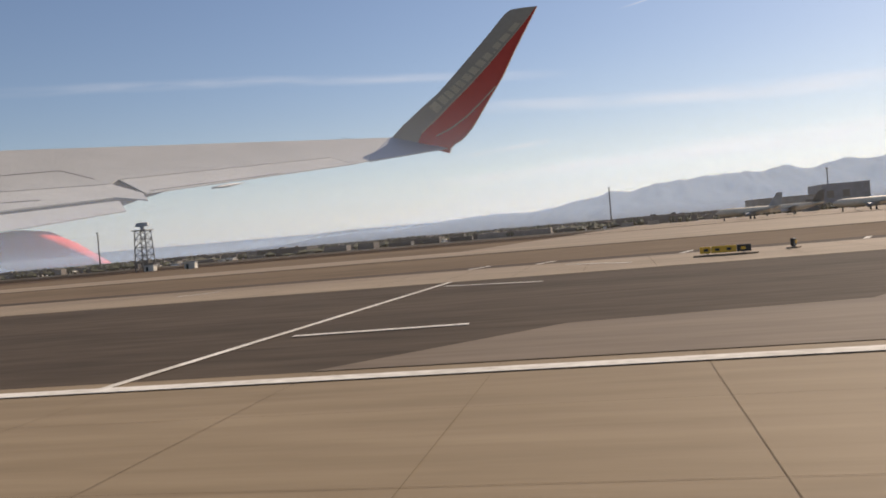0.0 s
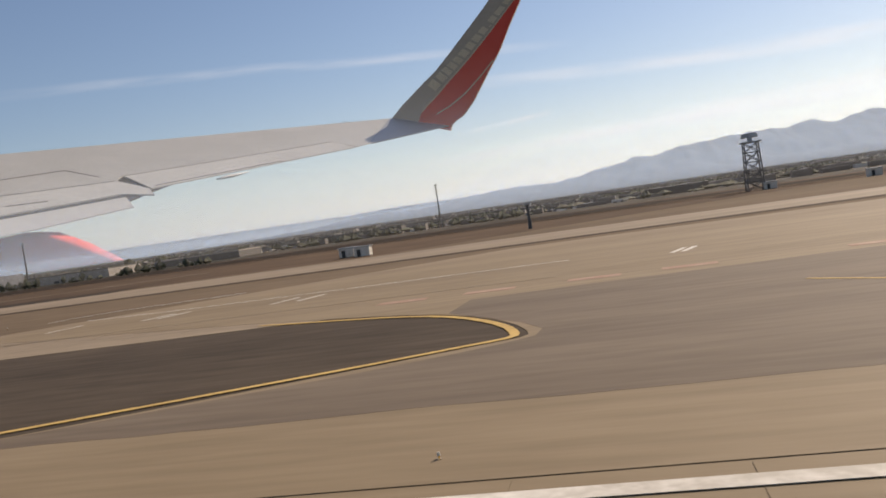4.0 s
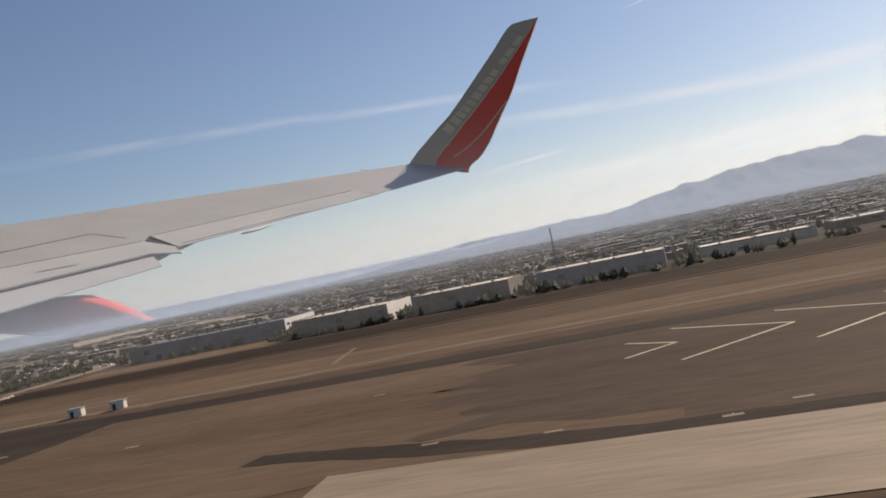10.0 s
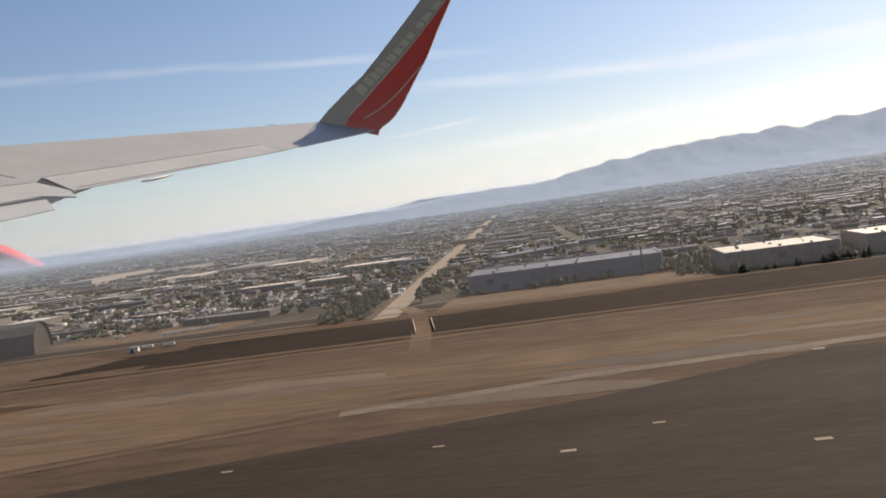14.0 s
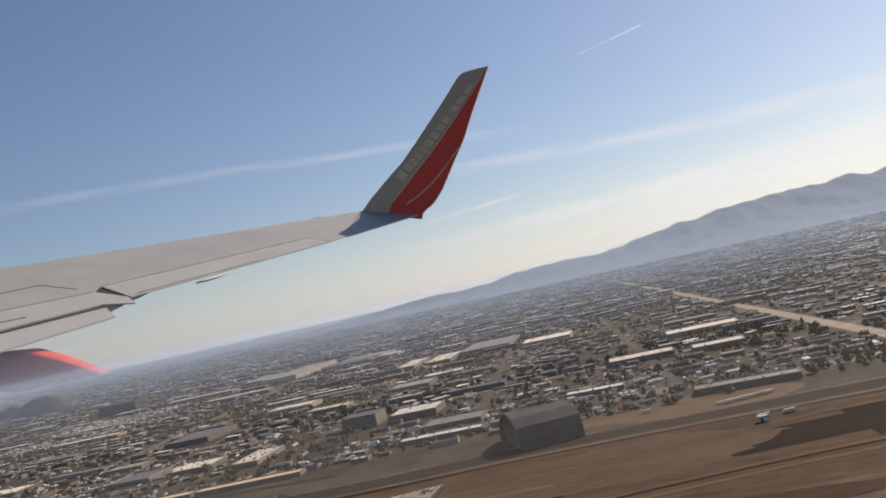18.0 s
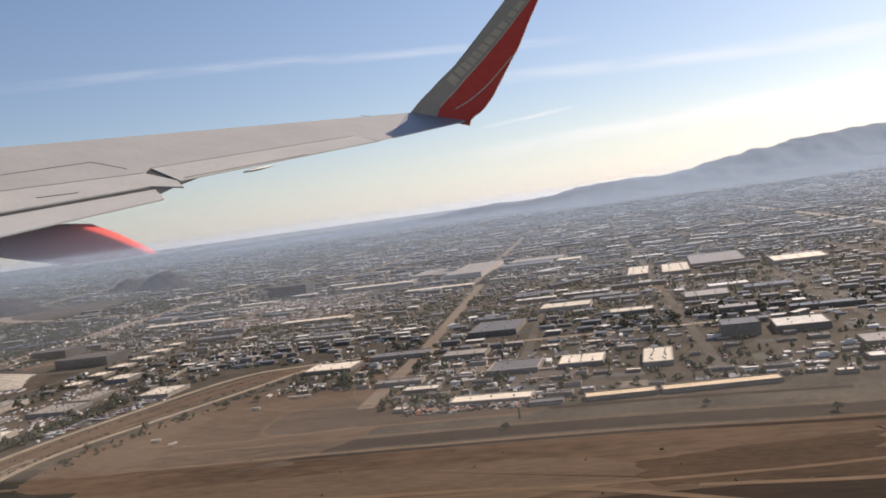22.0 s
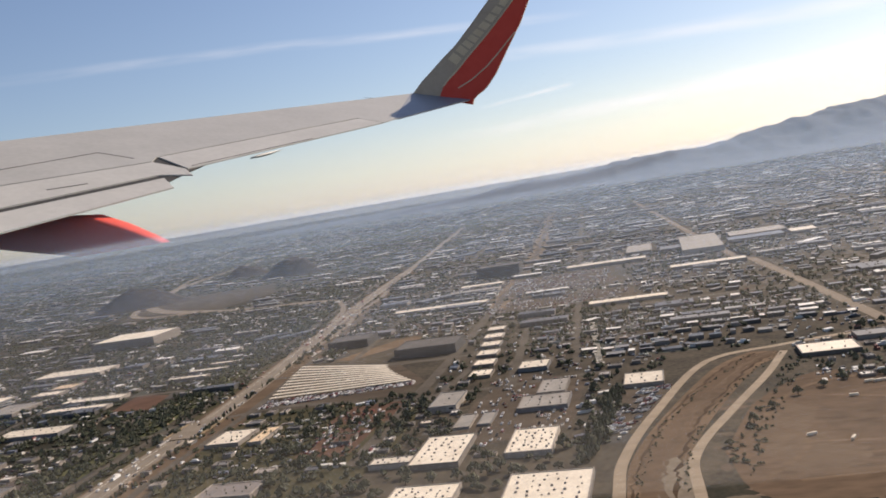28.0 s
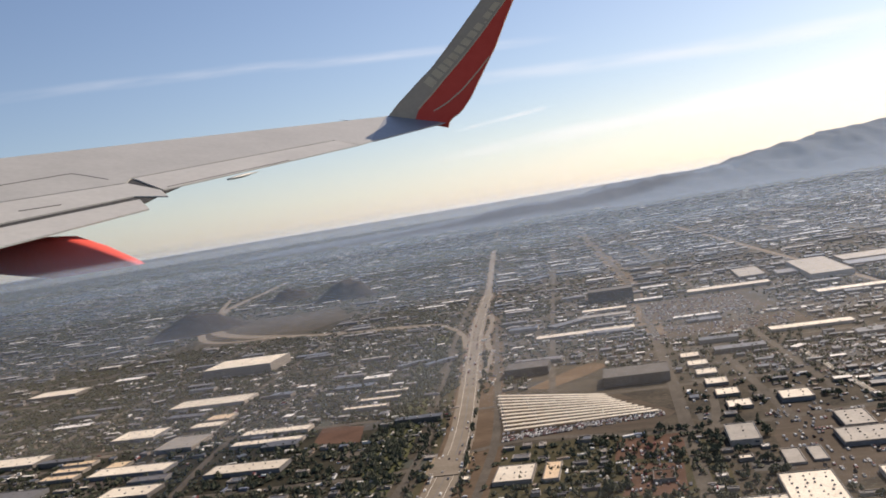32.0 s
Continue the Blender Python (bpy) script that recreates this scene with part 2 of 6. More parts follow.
def prism(bm, outline, z0, z1):
    lo, hi = [bm.verts.new((x, y, z0)) for x, y in outline], [bm.verts.new((x, y, z1)) for x, y in outline]
    bm.faces.new(hi)
    bm.faces.new(lo[::-1])
    k = len(outline)
    for i in range(k):
        bm.faces.new((lo[i], lo[(i + 1) % k], hi[(i + 1) % k], hi[i]))


def tube(bm, a, b, r0, r1, sides=6):
    a, b = Vector(a), Vector(b)
    q = (b - a).to_track_quat("Z", "Y")
    rings = []
    for c, r in ((a, r0), (b, r1)):
        rings.append([bm.verts.new(c + q @ Vector((r * math.cos(i * math.tau / sides), r * math.sin(i * math.tau / sides), 0))) for i in range(sides)])
    for i in range(sides):
        j = (i + 1) % sides
        bm.faces.new((rings[0][i], rings[0][j], rings[1][j], rings[1][i]))
    bm.faces.new(rings[0][::-1])
    bm.faces.new(rings[1])


LAYER = [0]


def sheet(name, outline, z, mat, label="", category="", kind="structure", thick=0.001):
    """A thin slab of ground cover with its top at z."""
    bm = bmesh.new()
    LAYER[0] += 1
    z += 0.00001 * (LAYER[0] % 60)
    prism(bm, outline, z - thick, z)
    return tagged(new(name, mesh_of(bm, name, mat)), label, category, kind=kind)


def band(line, w):
    """The outline of a strip of width w (or of a width at each point) along a line."""
    pts = [Vector((p[0], p[1])) for p in line]
    left, right = [], []
    for i, p in enumerate(pts):
        d = (pts[min(i + 1, len(pts) - 1)] - pts[max(i - 1, 0)]).normalized()
        nrm = Vector((-d.y, d.x)) * ((w[i] if isinstance(w, (list, tuple)) else w) / 2)
        left.append(p + nrm), right.append(p - nrm)
    return [(p.x, p.y) for p in left + right[::-1]]


def curve(line, steps=8):
    """A smooth line through the given points."""
    p = [Vector((*q, 0)) for q in line]
    p = [2 * p[0] - p[1]] + p + [2 * p[-1] - p[-2]]
    out = []
    for i in range(1, len(p) - 2):
        for k in range(steps):
            t = k / steps
            a, b, c, d = p[i - 1 : i + 3]
            q = 0.5 * (2 * b + (c - a) * t + (2 * a - 5 * b + 4 * c - d) * t * t + (3 * b - a - 3 * c + d) * t ** 3)
            out.append((q.x, q.y))
    return out + [(p[-2].x, p[-2].y)]


rng = random.Random(7)

# ground and distance
bm = bmesh.new()
prism(bm, [(-4900, -900), (4900, -900), (4900, 4900), (-4900, 4900)], -0.5, -0.006)
tagged(new("ground", mesh_of(bm, "ground", FAR_GROUND)), "hazy grey-brown plain reaching to the horizon", "ground", kind="structure")
sheet("ground_airfield", [(-160, -60), (70, -60), (70, 40), (-160, 40)], -0.004, DIRT, "brown bare desert dirt round the airfield", "ground")
sheet("ground_city", [(-420, 33), (160, 33), (160, 330), (-420, 330)], -0.0025, CITY_GROUND, "dusty brown built-up ground of the city", "ground")
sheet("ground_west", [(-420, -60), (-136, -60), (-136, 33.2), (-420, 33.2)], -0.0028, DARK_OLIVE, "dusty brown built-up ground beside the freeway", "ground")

sheet("ground_wooded", [(-420, 33), (-177, 33), (-184, 130), (-200, 300), (-420, 300)], -0.0019, DARK_OLIVE, "dark olive ground under the trees beyond the freeway", "ground")

# mountains


def ridge(x):
    keys = [(-460, 1), (-330, 2.5), (-290, 4), (-263, 5), (-240, 8), (-215, 8.2), (-190, 6.8), (-165, 9), (-140, 12.2), (-115, 13.6), (-90, 12.8), (-70, 12.4), (-50, 14.6), (-25, 18.6), (-5, 23), (15, 22), (32, 26), (55, 27.4), (100, 26.8), (144, 27), (192, 30), (300, 34), (420, 30), (560, 12), (700, 2)]
    for (x0, z0), (x1, z1) in zip(keys, keys[1:]):
        if x0 <= x <= x1:
            t = (x - x0) / (x1 - x0)
            t = t * t * (3 - 2 * t)
            return z0 + (z1 - z0) * t
    return 0.5


verts, faces = [], []
NX, NY = 560, 60
for j in range(NY):
    v = j / (NY - 1)
    y = 470 + 560 * v
    rise = math.exp(-(((v - 0.5) / 0.2) ** 2))
    for i in range(NX):
        x = -470 + 1200 * i / (NX - 1)
        n1 = noise.fractal(Vector((x * 0.018, y * 0.018, 3)), 1.0, 2.0, 5)
        n2 = abs(noise.noise(Vector((x * 0.05, y * 0.03, 8))))
        n3 = 1 - 2 * abs(noise.noise(Vector((x * 0.035, y * 0.02, 4)))) - abs(noise.noise(Vector((x * 0.09, y * 0.05, 6))))
        z = 1.15 * ridge(x + 10 * noise.noise(Vector((y * 0.02, 5, 1)))) * (rise * (0.92 + 0.1 * n1 + 0.1 * noise.fractal(Vector((x * 0.04, 2, 7)), 1.0, 2.0, 4) + 0.07 * (0.5 - abs(noise.noise(Vector((x * 0.11, 4, 9))))) - 0.045 * abs(noise.noise(Vector((x * 0.27, 1, 5))))) + 0.9 * rise * (1 - rise) * (0.5 * n1 - 0.4 * n2 + 0.35 * n3)) - 0.3
        verts.append((x, y, z))
for j in range(NY - 1):
    for i in range(NX - 1):
        a = j * NX + i
        faces.append((a, a + 1, a + NX + 1, a + NX))
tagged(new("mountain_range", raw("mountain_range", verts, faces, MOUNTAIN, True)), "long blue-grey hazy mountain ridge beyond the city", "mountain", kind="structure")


def hill(x, y, r, h, seed):
    bm = bmesh.new()
    bmesh.ops.create_grid(bm, x_segments=22, y_segments=22, size=1.0)
    for v in bm.verts:
        d = v.co.length
        k = max(0.0, 1 - d * d) ** 1.6
        v.co = Vector((v.co.x * r, v.co.y * r * 0.7, h * k * (1 + 0.35 * noise.fractal(Vector((v.co.x * 3, v.co.y * 3, seed)), 1, 2, 4)) - 0.05))
    ob = new("rocky_hill", mesh_of(bm, "rocky_hill", ROCK, True))
    return put(tagged(ob, "low dark rocky butte standing among the houses", "hill", "buttes"), x, y, 0, rng.uniform(0, 90))


for q in ((-243, 158, 10.5, 3.8, 1), (-220, 185, 8, 4.0, 4), (-240, 204, 7, 2.8, 7)):
    hill(*q)


# haze over the plain, imitated by added thin curved sheets that scatter the sunlight, densest near the ground and
# thinning to nothing at foot and top
def haze(r, density, level, height, tint, lean=False, foot=0.0):
    """A veil of the given density up to level (a share of its height), gone at its top; lean: lower in the west, as the ridge is; foot: the share over which it sets in."""
    m = bpy.data.materials.new("added_haze")
    m.use_nodes = True
    n, l = m.node_tree.nodes, m.node_tree.links
    n.clear()
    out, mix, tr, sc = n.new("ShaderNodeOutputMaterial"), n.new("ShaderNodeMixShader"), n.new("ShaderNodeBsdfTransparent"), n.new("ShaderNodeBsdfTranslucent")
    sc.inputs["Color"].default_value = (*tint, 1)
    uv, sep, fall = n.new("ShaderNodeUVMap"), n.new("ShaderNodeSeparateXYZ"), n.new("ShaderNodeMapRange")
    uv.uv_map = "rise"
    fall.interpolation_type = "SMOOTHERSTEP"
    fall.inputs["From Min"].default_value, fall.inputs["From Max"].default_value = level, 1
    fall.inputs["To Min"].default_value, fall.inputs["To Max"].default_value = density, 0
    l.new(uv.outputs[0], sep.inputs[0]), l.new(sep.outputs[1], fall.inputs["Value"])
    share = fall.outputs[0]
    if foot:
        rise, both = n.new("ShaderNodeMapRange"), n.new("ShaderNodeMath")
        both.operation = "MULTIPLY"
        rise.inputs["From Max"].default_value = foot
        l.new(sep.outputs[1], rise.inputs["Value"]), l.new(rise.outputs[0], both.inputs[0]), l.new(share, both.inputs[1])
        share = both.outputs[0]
    l.new(share, mix.inputs[0]), l.new(tr.outputs[0], mix.inputs[1]), l.new(sc.outputs[0], mix.inputs[2]), l.new(mix.outputs[0], out.inputs[0])
    vs, fs, low = [], [], 0.14
    for i in range(91):
        a = radians(-75 + 150 * i / 90)
        x = -80 + r * math.sin(a) * (1.25 if r < 4000 else 1)
        y = r * math.cos(a) ** 0.5 if r < 400 else r * math.cos(a)
        if r < 70:
            x, y = -460 + 660 * i / 90, r
        k = min(1.0, max(0.0, (x + 160) / 180)) if lean else 1.0
        vs.extend(((x, y, -0.4), (x, y, height * (low + (1 - low) * k * k * (3 - 2 * k)))))
    for i in range(90):
        fs.append((2 * i, 2 * i + 2, 2 * i + 3, 2 * i + 1))
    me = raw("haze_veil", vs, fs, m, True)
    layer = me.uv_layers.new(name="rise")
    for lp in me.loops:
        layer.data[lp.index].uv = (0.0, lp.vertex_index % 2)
    ob = tagged(new("haze_veil", me), "thin pale sheet added to imitate haze over the plain", "haze", "haze veils", "structure")
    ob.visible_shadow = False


BLUE_HAZE, PALE_HAZE = (0.5, 0.68, 0.95), (0.76, 0.74, 0.72)
# the two nearest sheets also lift the darks, like glare in the aircraft window
for q in ((32.7, 0.045, 0.2, 6, PALE_HAZE, False, 0.1), (64, 0.046, 0.2, 16, PALE_HAZE, False, 0.1), (95, 0.075, 0.0, 18, BLUE_HAZE, False, 0.15), (160, 0.115, 0.0, 24, BLUE_HAZE, False, 0.12), (260, 0.12, 0.0, 30, BLUE_HAZE, False, 0.1), (465, 0.125, 0.5, 50, BLUE_HAZE, True), (700, 0.13, 0.45, 20, BLUE_HAZE), (1200, 0.24, 0.6, 19.5, (0.6, 0.7, 0.84)), (4600, 0.25, 0.1, 70, (0.5, 0.57, 0.66)), (4700, 0.28, 0.0, 600, (0.7, 0.8, 0.92))):
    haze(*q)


# thin high cloud streaks, far behind everything
def cirrus(name, keys, w0, w1, strength, seed):
    m = bpy.data.materials.new(name)
    m.use_nodes = True
    n, l = m.node_tree.nodes, m.node_tree.links
    n.clear()
    out, mix, tr, em = n.new("ShaderNodeOutputMaterial"), n.new("ShaderNodeMixShader"), n.new("ShaderNodeBsdfTransparent"), n.new("ShaderNodeEmission")
    # sunlight on the cloud is put in as a glow of its own
    em.inputs["Color"].default_value, em.inputs["Strength"].default_value = (1.0, 0.985, 0.95, 1), 0.95
    uv, sep = n.new("ShaderNodeUVMap"), n.new("ShaderNodeSeparateXYZ")
    uv.uv_map = "span"
    noi, mp = n.new("ShaderNodeTexNoise"), n.new("ShaderNodeMapping")
    mp.inputs["Scale"].default_value, mp.inputs["Location"].default_value = (9, 1.6, 1), (seed, seed, 0)
    noi.inputs["Scale"].default_value, noi.inputs["Detail"].default_value = 1.0, 6
    l.new(uv.outputs[0], sep.inputs[0]), l.new(uv.outputs[0], mp.inputs["Vector"]), l.new(mp.outputs[0], noi.inputs["Vector"])
    across, along, a1, a2 = n.new("ShaderNodeValToRGB"), n.new("ShaderNodeValToRGB"), n.new("ShaderNodeMath"), n.new("ShaderNodeMath")
    for ramp, stops in ((across, ((0, 0), (0.5, 1), (1, 0))), (along, ((0, 0), (0.3, 0.6), (0.85, 1), (1, 0)))):
        ramp.color_ramp.interpolation = "EASE"
        while len(ramp.color_ramp.elements) < len(stops):
            ramp.color_ramp.elements.new(0.5)
        for e, (p, v) in zip(ramp.color_ramp.elements, stops):
            e.position, e.color = p, (v, v, v, 1)
    l.new(sep.outputs[1], across.inputs[0]), l.new(sep.outputs[0], along.inputs[0])
    a1.operation = a2.operation = "MULTIPLY"
    l.new(across.outputs[0], a1.inputs[0]), l.new(along.outputs[0], a1.inputs[1])
    amp = n.new("ShaderNodeMapRange")
    amp.inputs["From Min"].default_value, amp.inputs["From Max"].default_value, amp.inputs["To Max"].default_value = 0.25, 0.7, strength
    l.new(noi.outputs["Fac"], amp.inputs["Value"])
    l.new(a1.outputs[0], a2.inputs[0]), l.new(amp.outputs[0], a2.inputs[1])
    l.new(a2.outputs[0], mix.inputs[0]), l.new(tr.outputs[0], mix.inputs[1]), l.new(em.outputs[0], mix.inputs[2]), l.new(mix.outputs[0], out.inputs[0])
    vs, fs, uvs = [], [], []
    for i in range(41):
        t = i / 40
        k = t * (len(keys) - 1)
        j = min(int(k), len(keys) - 2)
        az, el = (keys[j][c] + (keys[j + 1][c] - keys[j][c]) * (k - j) for c in (0, 1))
        w = w0 + (w1 - w0) * t
        for s in (-1, 1):
            a, e = radians(az), radians(el + s * w / 2)
            vs.append((-80 + 4850 * math.cos(e) * math.sin(a), 4850 * math.cos(e) * math.cos(a), 8 + 4850 * math.sin(e)))
            uvs.append((t, (s + 1) / 2))
    for i in range(40):
        fs.append((2 * i, 2 * i + 1, 2 * i + 3, 2 * i + 2))
    me = raw(name, vs, fs, m)
    layer = me.uv_layers.new(name="span")
    for lp in me.loops:
        layer.data[lp.index].uv = uvs[lp.vertex_index]
    ob = tagged(new(name, me), "thin white cirrus streak in the blue sky", "cloud", "cirrus streaks", "structure")
    ob.visible_shadow = False


cirrus("cirrus_low", [(-14, 3.2), (-2, 3.6), (7, 3.85), (22, 3.9), (50, 3.6)], 1.0, 2.6, 1.0, 1)
cirrus("cirrus_middle", [(-12, 8.3), (-5, 7.95), (9, 7.2), (23, 6.55), (50, 5.4)], 0.9, 2.2, 0.6, 5)
cirrus("cirrus_high", [(-46, 10.2), (-32, 10.8), (-22, 10.9), (-10, 10.3), (0, 9.6)], 0.9, 0.9, 0.28, 9)
cirrus("cirrus_wisp", [(-9.5, 4.9), (-6, 5.2), (-2.5, 5.5)], 0.3, 0.5, 0.55, 12)
cirrus("cirrus_contrail", [(2, 13.2), (5, 13.7), (8, 14.2)], 0.12, 0.2, 0.8, 15)

# the aircraft wing. It travels with the viewpoint; as nothing here may move, it stands at its mean bearing, so large and so far off that it hardly shifts.
# Its own frame is in metres: x aft, y outboard, z up, from the eye.
WING_SIZE = 290.0
wing = tagged(new("aircraft_wing"), "pale grey airliner wing with a red and tan upswept winglet", "aircraft wing")
wing.matrix_basis = Matrix.Translation((-72.0, -1.0, 4.6)) @ pose(0, 0, 0, 0.12, 0.71, 1.25) @ Matrix.Scale(WING_SIZE, 4)


def skin(x, y, lift=0.0):
    """A point on the wing's upper side, or lifted off it."""
    return Vector((x, y, -2.353 - 0.2694 * x + 0.211 * y + lift))


def loft(rings, closed=True):
    bm = bmesh.new()
    rows = [[bm.verts.new(p) for p in r] for r in rings]
    k = len(rows[0])
    for r, q in zip(rows, rows[1:]):
        for i in range(k if closed else k - 1):
            bm.faces.new((r[i], r[(i + 1) % k], q[(i + 1) % k], q[i]))
    if closed:
        bm.faces.new(rows[0][::-1])
        bm.faces.new(rows[-1])
    return bm


def panel(name, outline, mat, label="", lift=0.0, depth=0.014, parent=None):
    """A piece of the wing's skin with its own edges, depth metres thick."""
    bm = bmesh.new()
    hi, lo = [bm.verts.new(skin(x, y, lift)) for x, y in outline], [bm.verts.new(skin(x, y, lift - depth)) for x, y in outline]
    bm.faces.new(hi)
    bm.faces.new(lo[::-1])
    for i in range(len(outline)):
        j = (i + 1) % len(outline)
        bm.faces.new((lo[i], lo[j], hi[j], hi[i]))
    return part(name, mesh_of(bm, name, mat), mat, parent or wing, label)


def wing_lead(y):
    return -3.28 - 0.523 * (15.3 - y)


def wing_trail(y):
    return -2.23 - 0.30 * (15.3 - y)


ROOT = 3.2
SHROUD = -4.87 - 0.517 * (8.56 - ROOT)
SLOT = -4.57 - 0.41 * (8.09 - ROOT)
FLAP = -4.27 - 0.327 * (7.77 - ROOT)
# the skin is one strip behind the slats, over a slab coloured dark for the shade in its gaps
panel("wing_box", [(wing_lead(ROOT) + 0.2, ROOT), (wing_lead(14.6) + 0.2, 14.6), (wing_trail(12.2) - 0.26, 12.1), (wing_trail(9.0) - 0.26, 9.0), (-4.42, 8.28), (-4.42, 7.95), (FLAP - 0.2, ROOT)], SEAM, "slab coloured dark for the shade in the gaps", -0.016, 0.02)
main = panel("main_panel", [(wing_lead(ROOT), ROOT), (wing_lead(15.3), 15.3), (-3.05, 12.67), (wing_trail(12.2), 12.2), (-3.575, 12.34), (-4.945, 8.80), (-4.89, 8.58), (SHROUD - 0.02, ROOT)], SKIN_GREY, "pale grey painted wing skin")
for y0, y1 in ((ROOT, 6.9), (6.94, 10.6), (10.64, 14.3)):
    rings = []
    for y in (y0, y1):
        c = skin(wing_lead(y) + 0.04, y, -0.1)
        rings.append([c + Vector((0.14 * math.cos(a), -0.05 * math.cos(a), 0.085 * math.sin(a))) for a in [k * math.tau / 12 for k in range(12)]])
    part("slat", mesh_of(loft(rings), "slat", SKIN_PALE, True), SKIN_PALE, wing, "rounded leading-edge slat")
panel("wing_tip", [(-3.31, 15.27), (wing_trail(15.32), 15.32), (wing_trail(12.62), 12.62), (-3.09, 12.75)], TIP_BLUE, "blue-grey wing tip, darker than the skin inboard", 0.005, 0.02)
panel("aileron", [(-3.545, 12.32), (wing_trail(12.18), 12.17), (-4.44, 8.48), (-4.915, 8.80)], SKIN_PALE, "off-white aileron behind a dark hinge gap")
panel("fixed_panel", [(-4.87, 8.56), (-4.46, 8.46), (-4.29, 8.25), (-4.575, 8.10), (SLOT, ROOT), (SHROUD + 0.01, ROOT)], SKIN_PALE, "off-white fixed panel ahead of the flap")
panel("flap", [(-4.50, 8.05), (-4.27, 7.77), (FLAP, ROOT), (SLOT + 0.07, ROOT)], SKIN_PALE, "off-white trailing-edge flap", -0.012)
for line, w in (([(-5.98, 7.6), (-5.56, 8.69)], 0.012), ([(-5.56, 8.69), (-5.11, 8.62)], 0.012), ([(-6.9, 5.35), (-5.98, 7.6)], 0.01), ([(-4.45, 8.6), (-3.73, 10.6)], 0.012), ([(-5.2, 7.15), (-5.0, 7.5)], 0.016), ([(-3.92, 14.28), (-3.78, 14.3)], 0.02)):
    panel("panel_seam", band(line, w), SEAM, "", 0.003, 0.004, main)
rings = []
for i in range(7):
    t = i / 6
    y = 9.3 + 0.55 * t
    r = 0.016 * math.sin(math.pi * min(1.0, 0.08 + t)) + 0.004
    c = skin(wing_trail(y) - 0.03, y, -0.02)
    rings.append([c + Vector((1.6 * r * math.cos(a), 0, r * math.sin(a))) for a in [k * math.tau / 10 for k in range(10)]])
part("tab_actuator", mesh_of(loft(rings), "tab_actuator", SKIN_GREY, True), SKIN_GREY, wing, "small grey actuator fairing")
# fairing under the flap
rings = []
for x, hi, lo, w in ((-7.6, 0.58, 0.54, 0.05), (-7.2, 0.56, 0.46, 0.12), (-6.6, 0.5, 0.34, 0.17), (-6.02, 0.42, 0.19, 0.19), (-5.42, 0.32, 0.04, 0.19), (-4.84, 0.28, -0.09, 0.17), (-4.66, 0.26, -0.13, 0.16), (-4.38, 0.13, -0.18, 0.14), (-4.12, -0.02, -0.205, 0.1), (-4.045, -0.065, -0.21, 0.08), (-4.02, -0.1, -0.2, 0.06)):
    zc, h = (hi + lo) / 2, (hi - lo) / 2
    ring = []
    for k in range(16):
        a = k * math.tau / 16
        c, q = math.cos(a), math.sin(a)
        ring.append(Vector((x, 7.0 + w * math.copysign(abs(c) ** 0.4, c), zc + h * math.copysign(abs(q) ** 0.4, q))))
    rings.append(ring)
part("flap_track_fairing", mesh_of(loft(rings), "flap_track_fairing", SKIN_RED, True), SKIN_RED, wing, "bright red flap track fairing")


# winglet: leading and trailing points (x, z) from root to tip
def winglet_at(t, c, lift=0.0):
    keys = ((0, -3.3, 1.73, -2.22, 1.37), (0.03, -3.13, 1.91, -2.2, 1.44), (0.06, -3.0, 2.01, -2.18, 1.50), (0.14, -2.70, 2.26, -1.96, 1.61), (0.25, -2.40, 2.49, -1.75, 1.85), (0.45, -2.11, 2.78, -1.45, 2.31), (0.6, -1.82, 3.08, -1.2, 2.68), (0.8, -1.42, 3.50, -0.95, 3.16), (0.95, -1.12, 3.84, -0.6, 3.77), (1.0, -1.0, 3.92, -0.51, 3.93))
    for p, q in zip(keys, keys[1:]):
        if t <= q[0] + 1e-9:
            u = (t - p[0]) / (q[0] - p[0])
            xl, zl, xt, zt = (p[i] + (q[i] - p[i]) * u for i in (1, 2, 3, 4))
            break
    x, z = xl + (xt - xl) * c, zl + (zt - zl) * c
    return Vector((x, 15.3 + 0.22 * (z - 1.83) - 0.035 * math.sin(math.pi * c) - lift, z))


def winglet_strip(c0, c1, lift=0.0, t0=0.0, t1=1.0, depth=0.03, n=24):
    rows = []
    for t in [t0 + (t1 - t0) * i / n for i in range(n + 1)]:
        k0, k1 = (c0(t) if callable(c0) else c0), (c1(t) if callable(c1) else c1)
        cs = [k0 + (k1 - k0) * i / 6 for i in range(7)]
        rows.append([winglet_at(t, c, lift) for c in cs] + [winglet_at(t, c, lift - depth) for c in cs[::-1]])
    return loft(rows)


def split(t):
    keys = ((0, 0.46), (0.06, 0.385), (0.25, 0.36), (0.6, 0.52), (0.8, 0.66), (0.95, 0.9), (1.0, 0.985))
    for (a, p), (b, q) in zip(keys, keys[1:]):
        if t <= b + 1e-9:
            return p + (q - p) * (t - a) / (b - a)


def wing_skin(name, bm, mat, label="", parent=None):
    return part(name, mesh_of(bm, name, mat), mat, parent or wing, label)


winglet = wing_skin("winglet", winglet_strip(0.0, 1.0, 0.0, depth=0.08), SKIN_TAN, "upswept winglet, tan ahead and red behind")
wing_skin("winglet_red_panel", winglet_strip(split, 1.0, 0.006, depth=0.004), SKIN_RED, "red rear half of the winglet", winglet)
wing_skin("winglet_pinstripe", winglet_strip(lambda t: split(t) - 0.018, lambda t: split(t) + 0.012, 0.012, 0.05, 0.96, 0.004), SKIN_GOLD, "thin gold stripe", winglet)
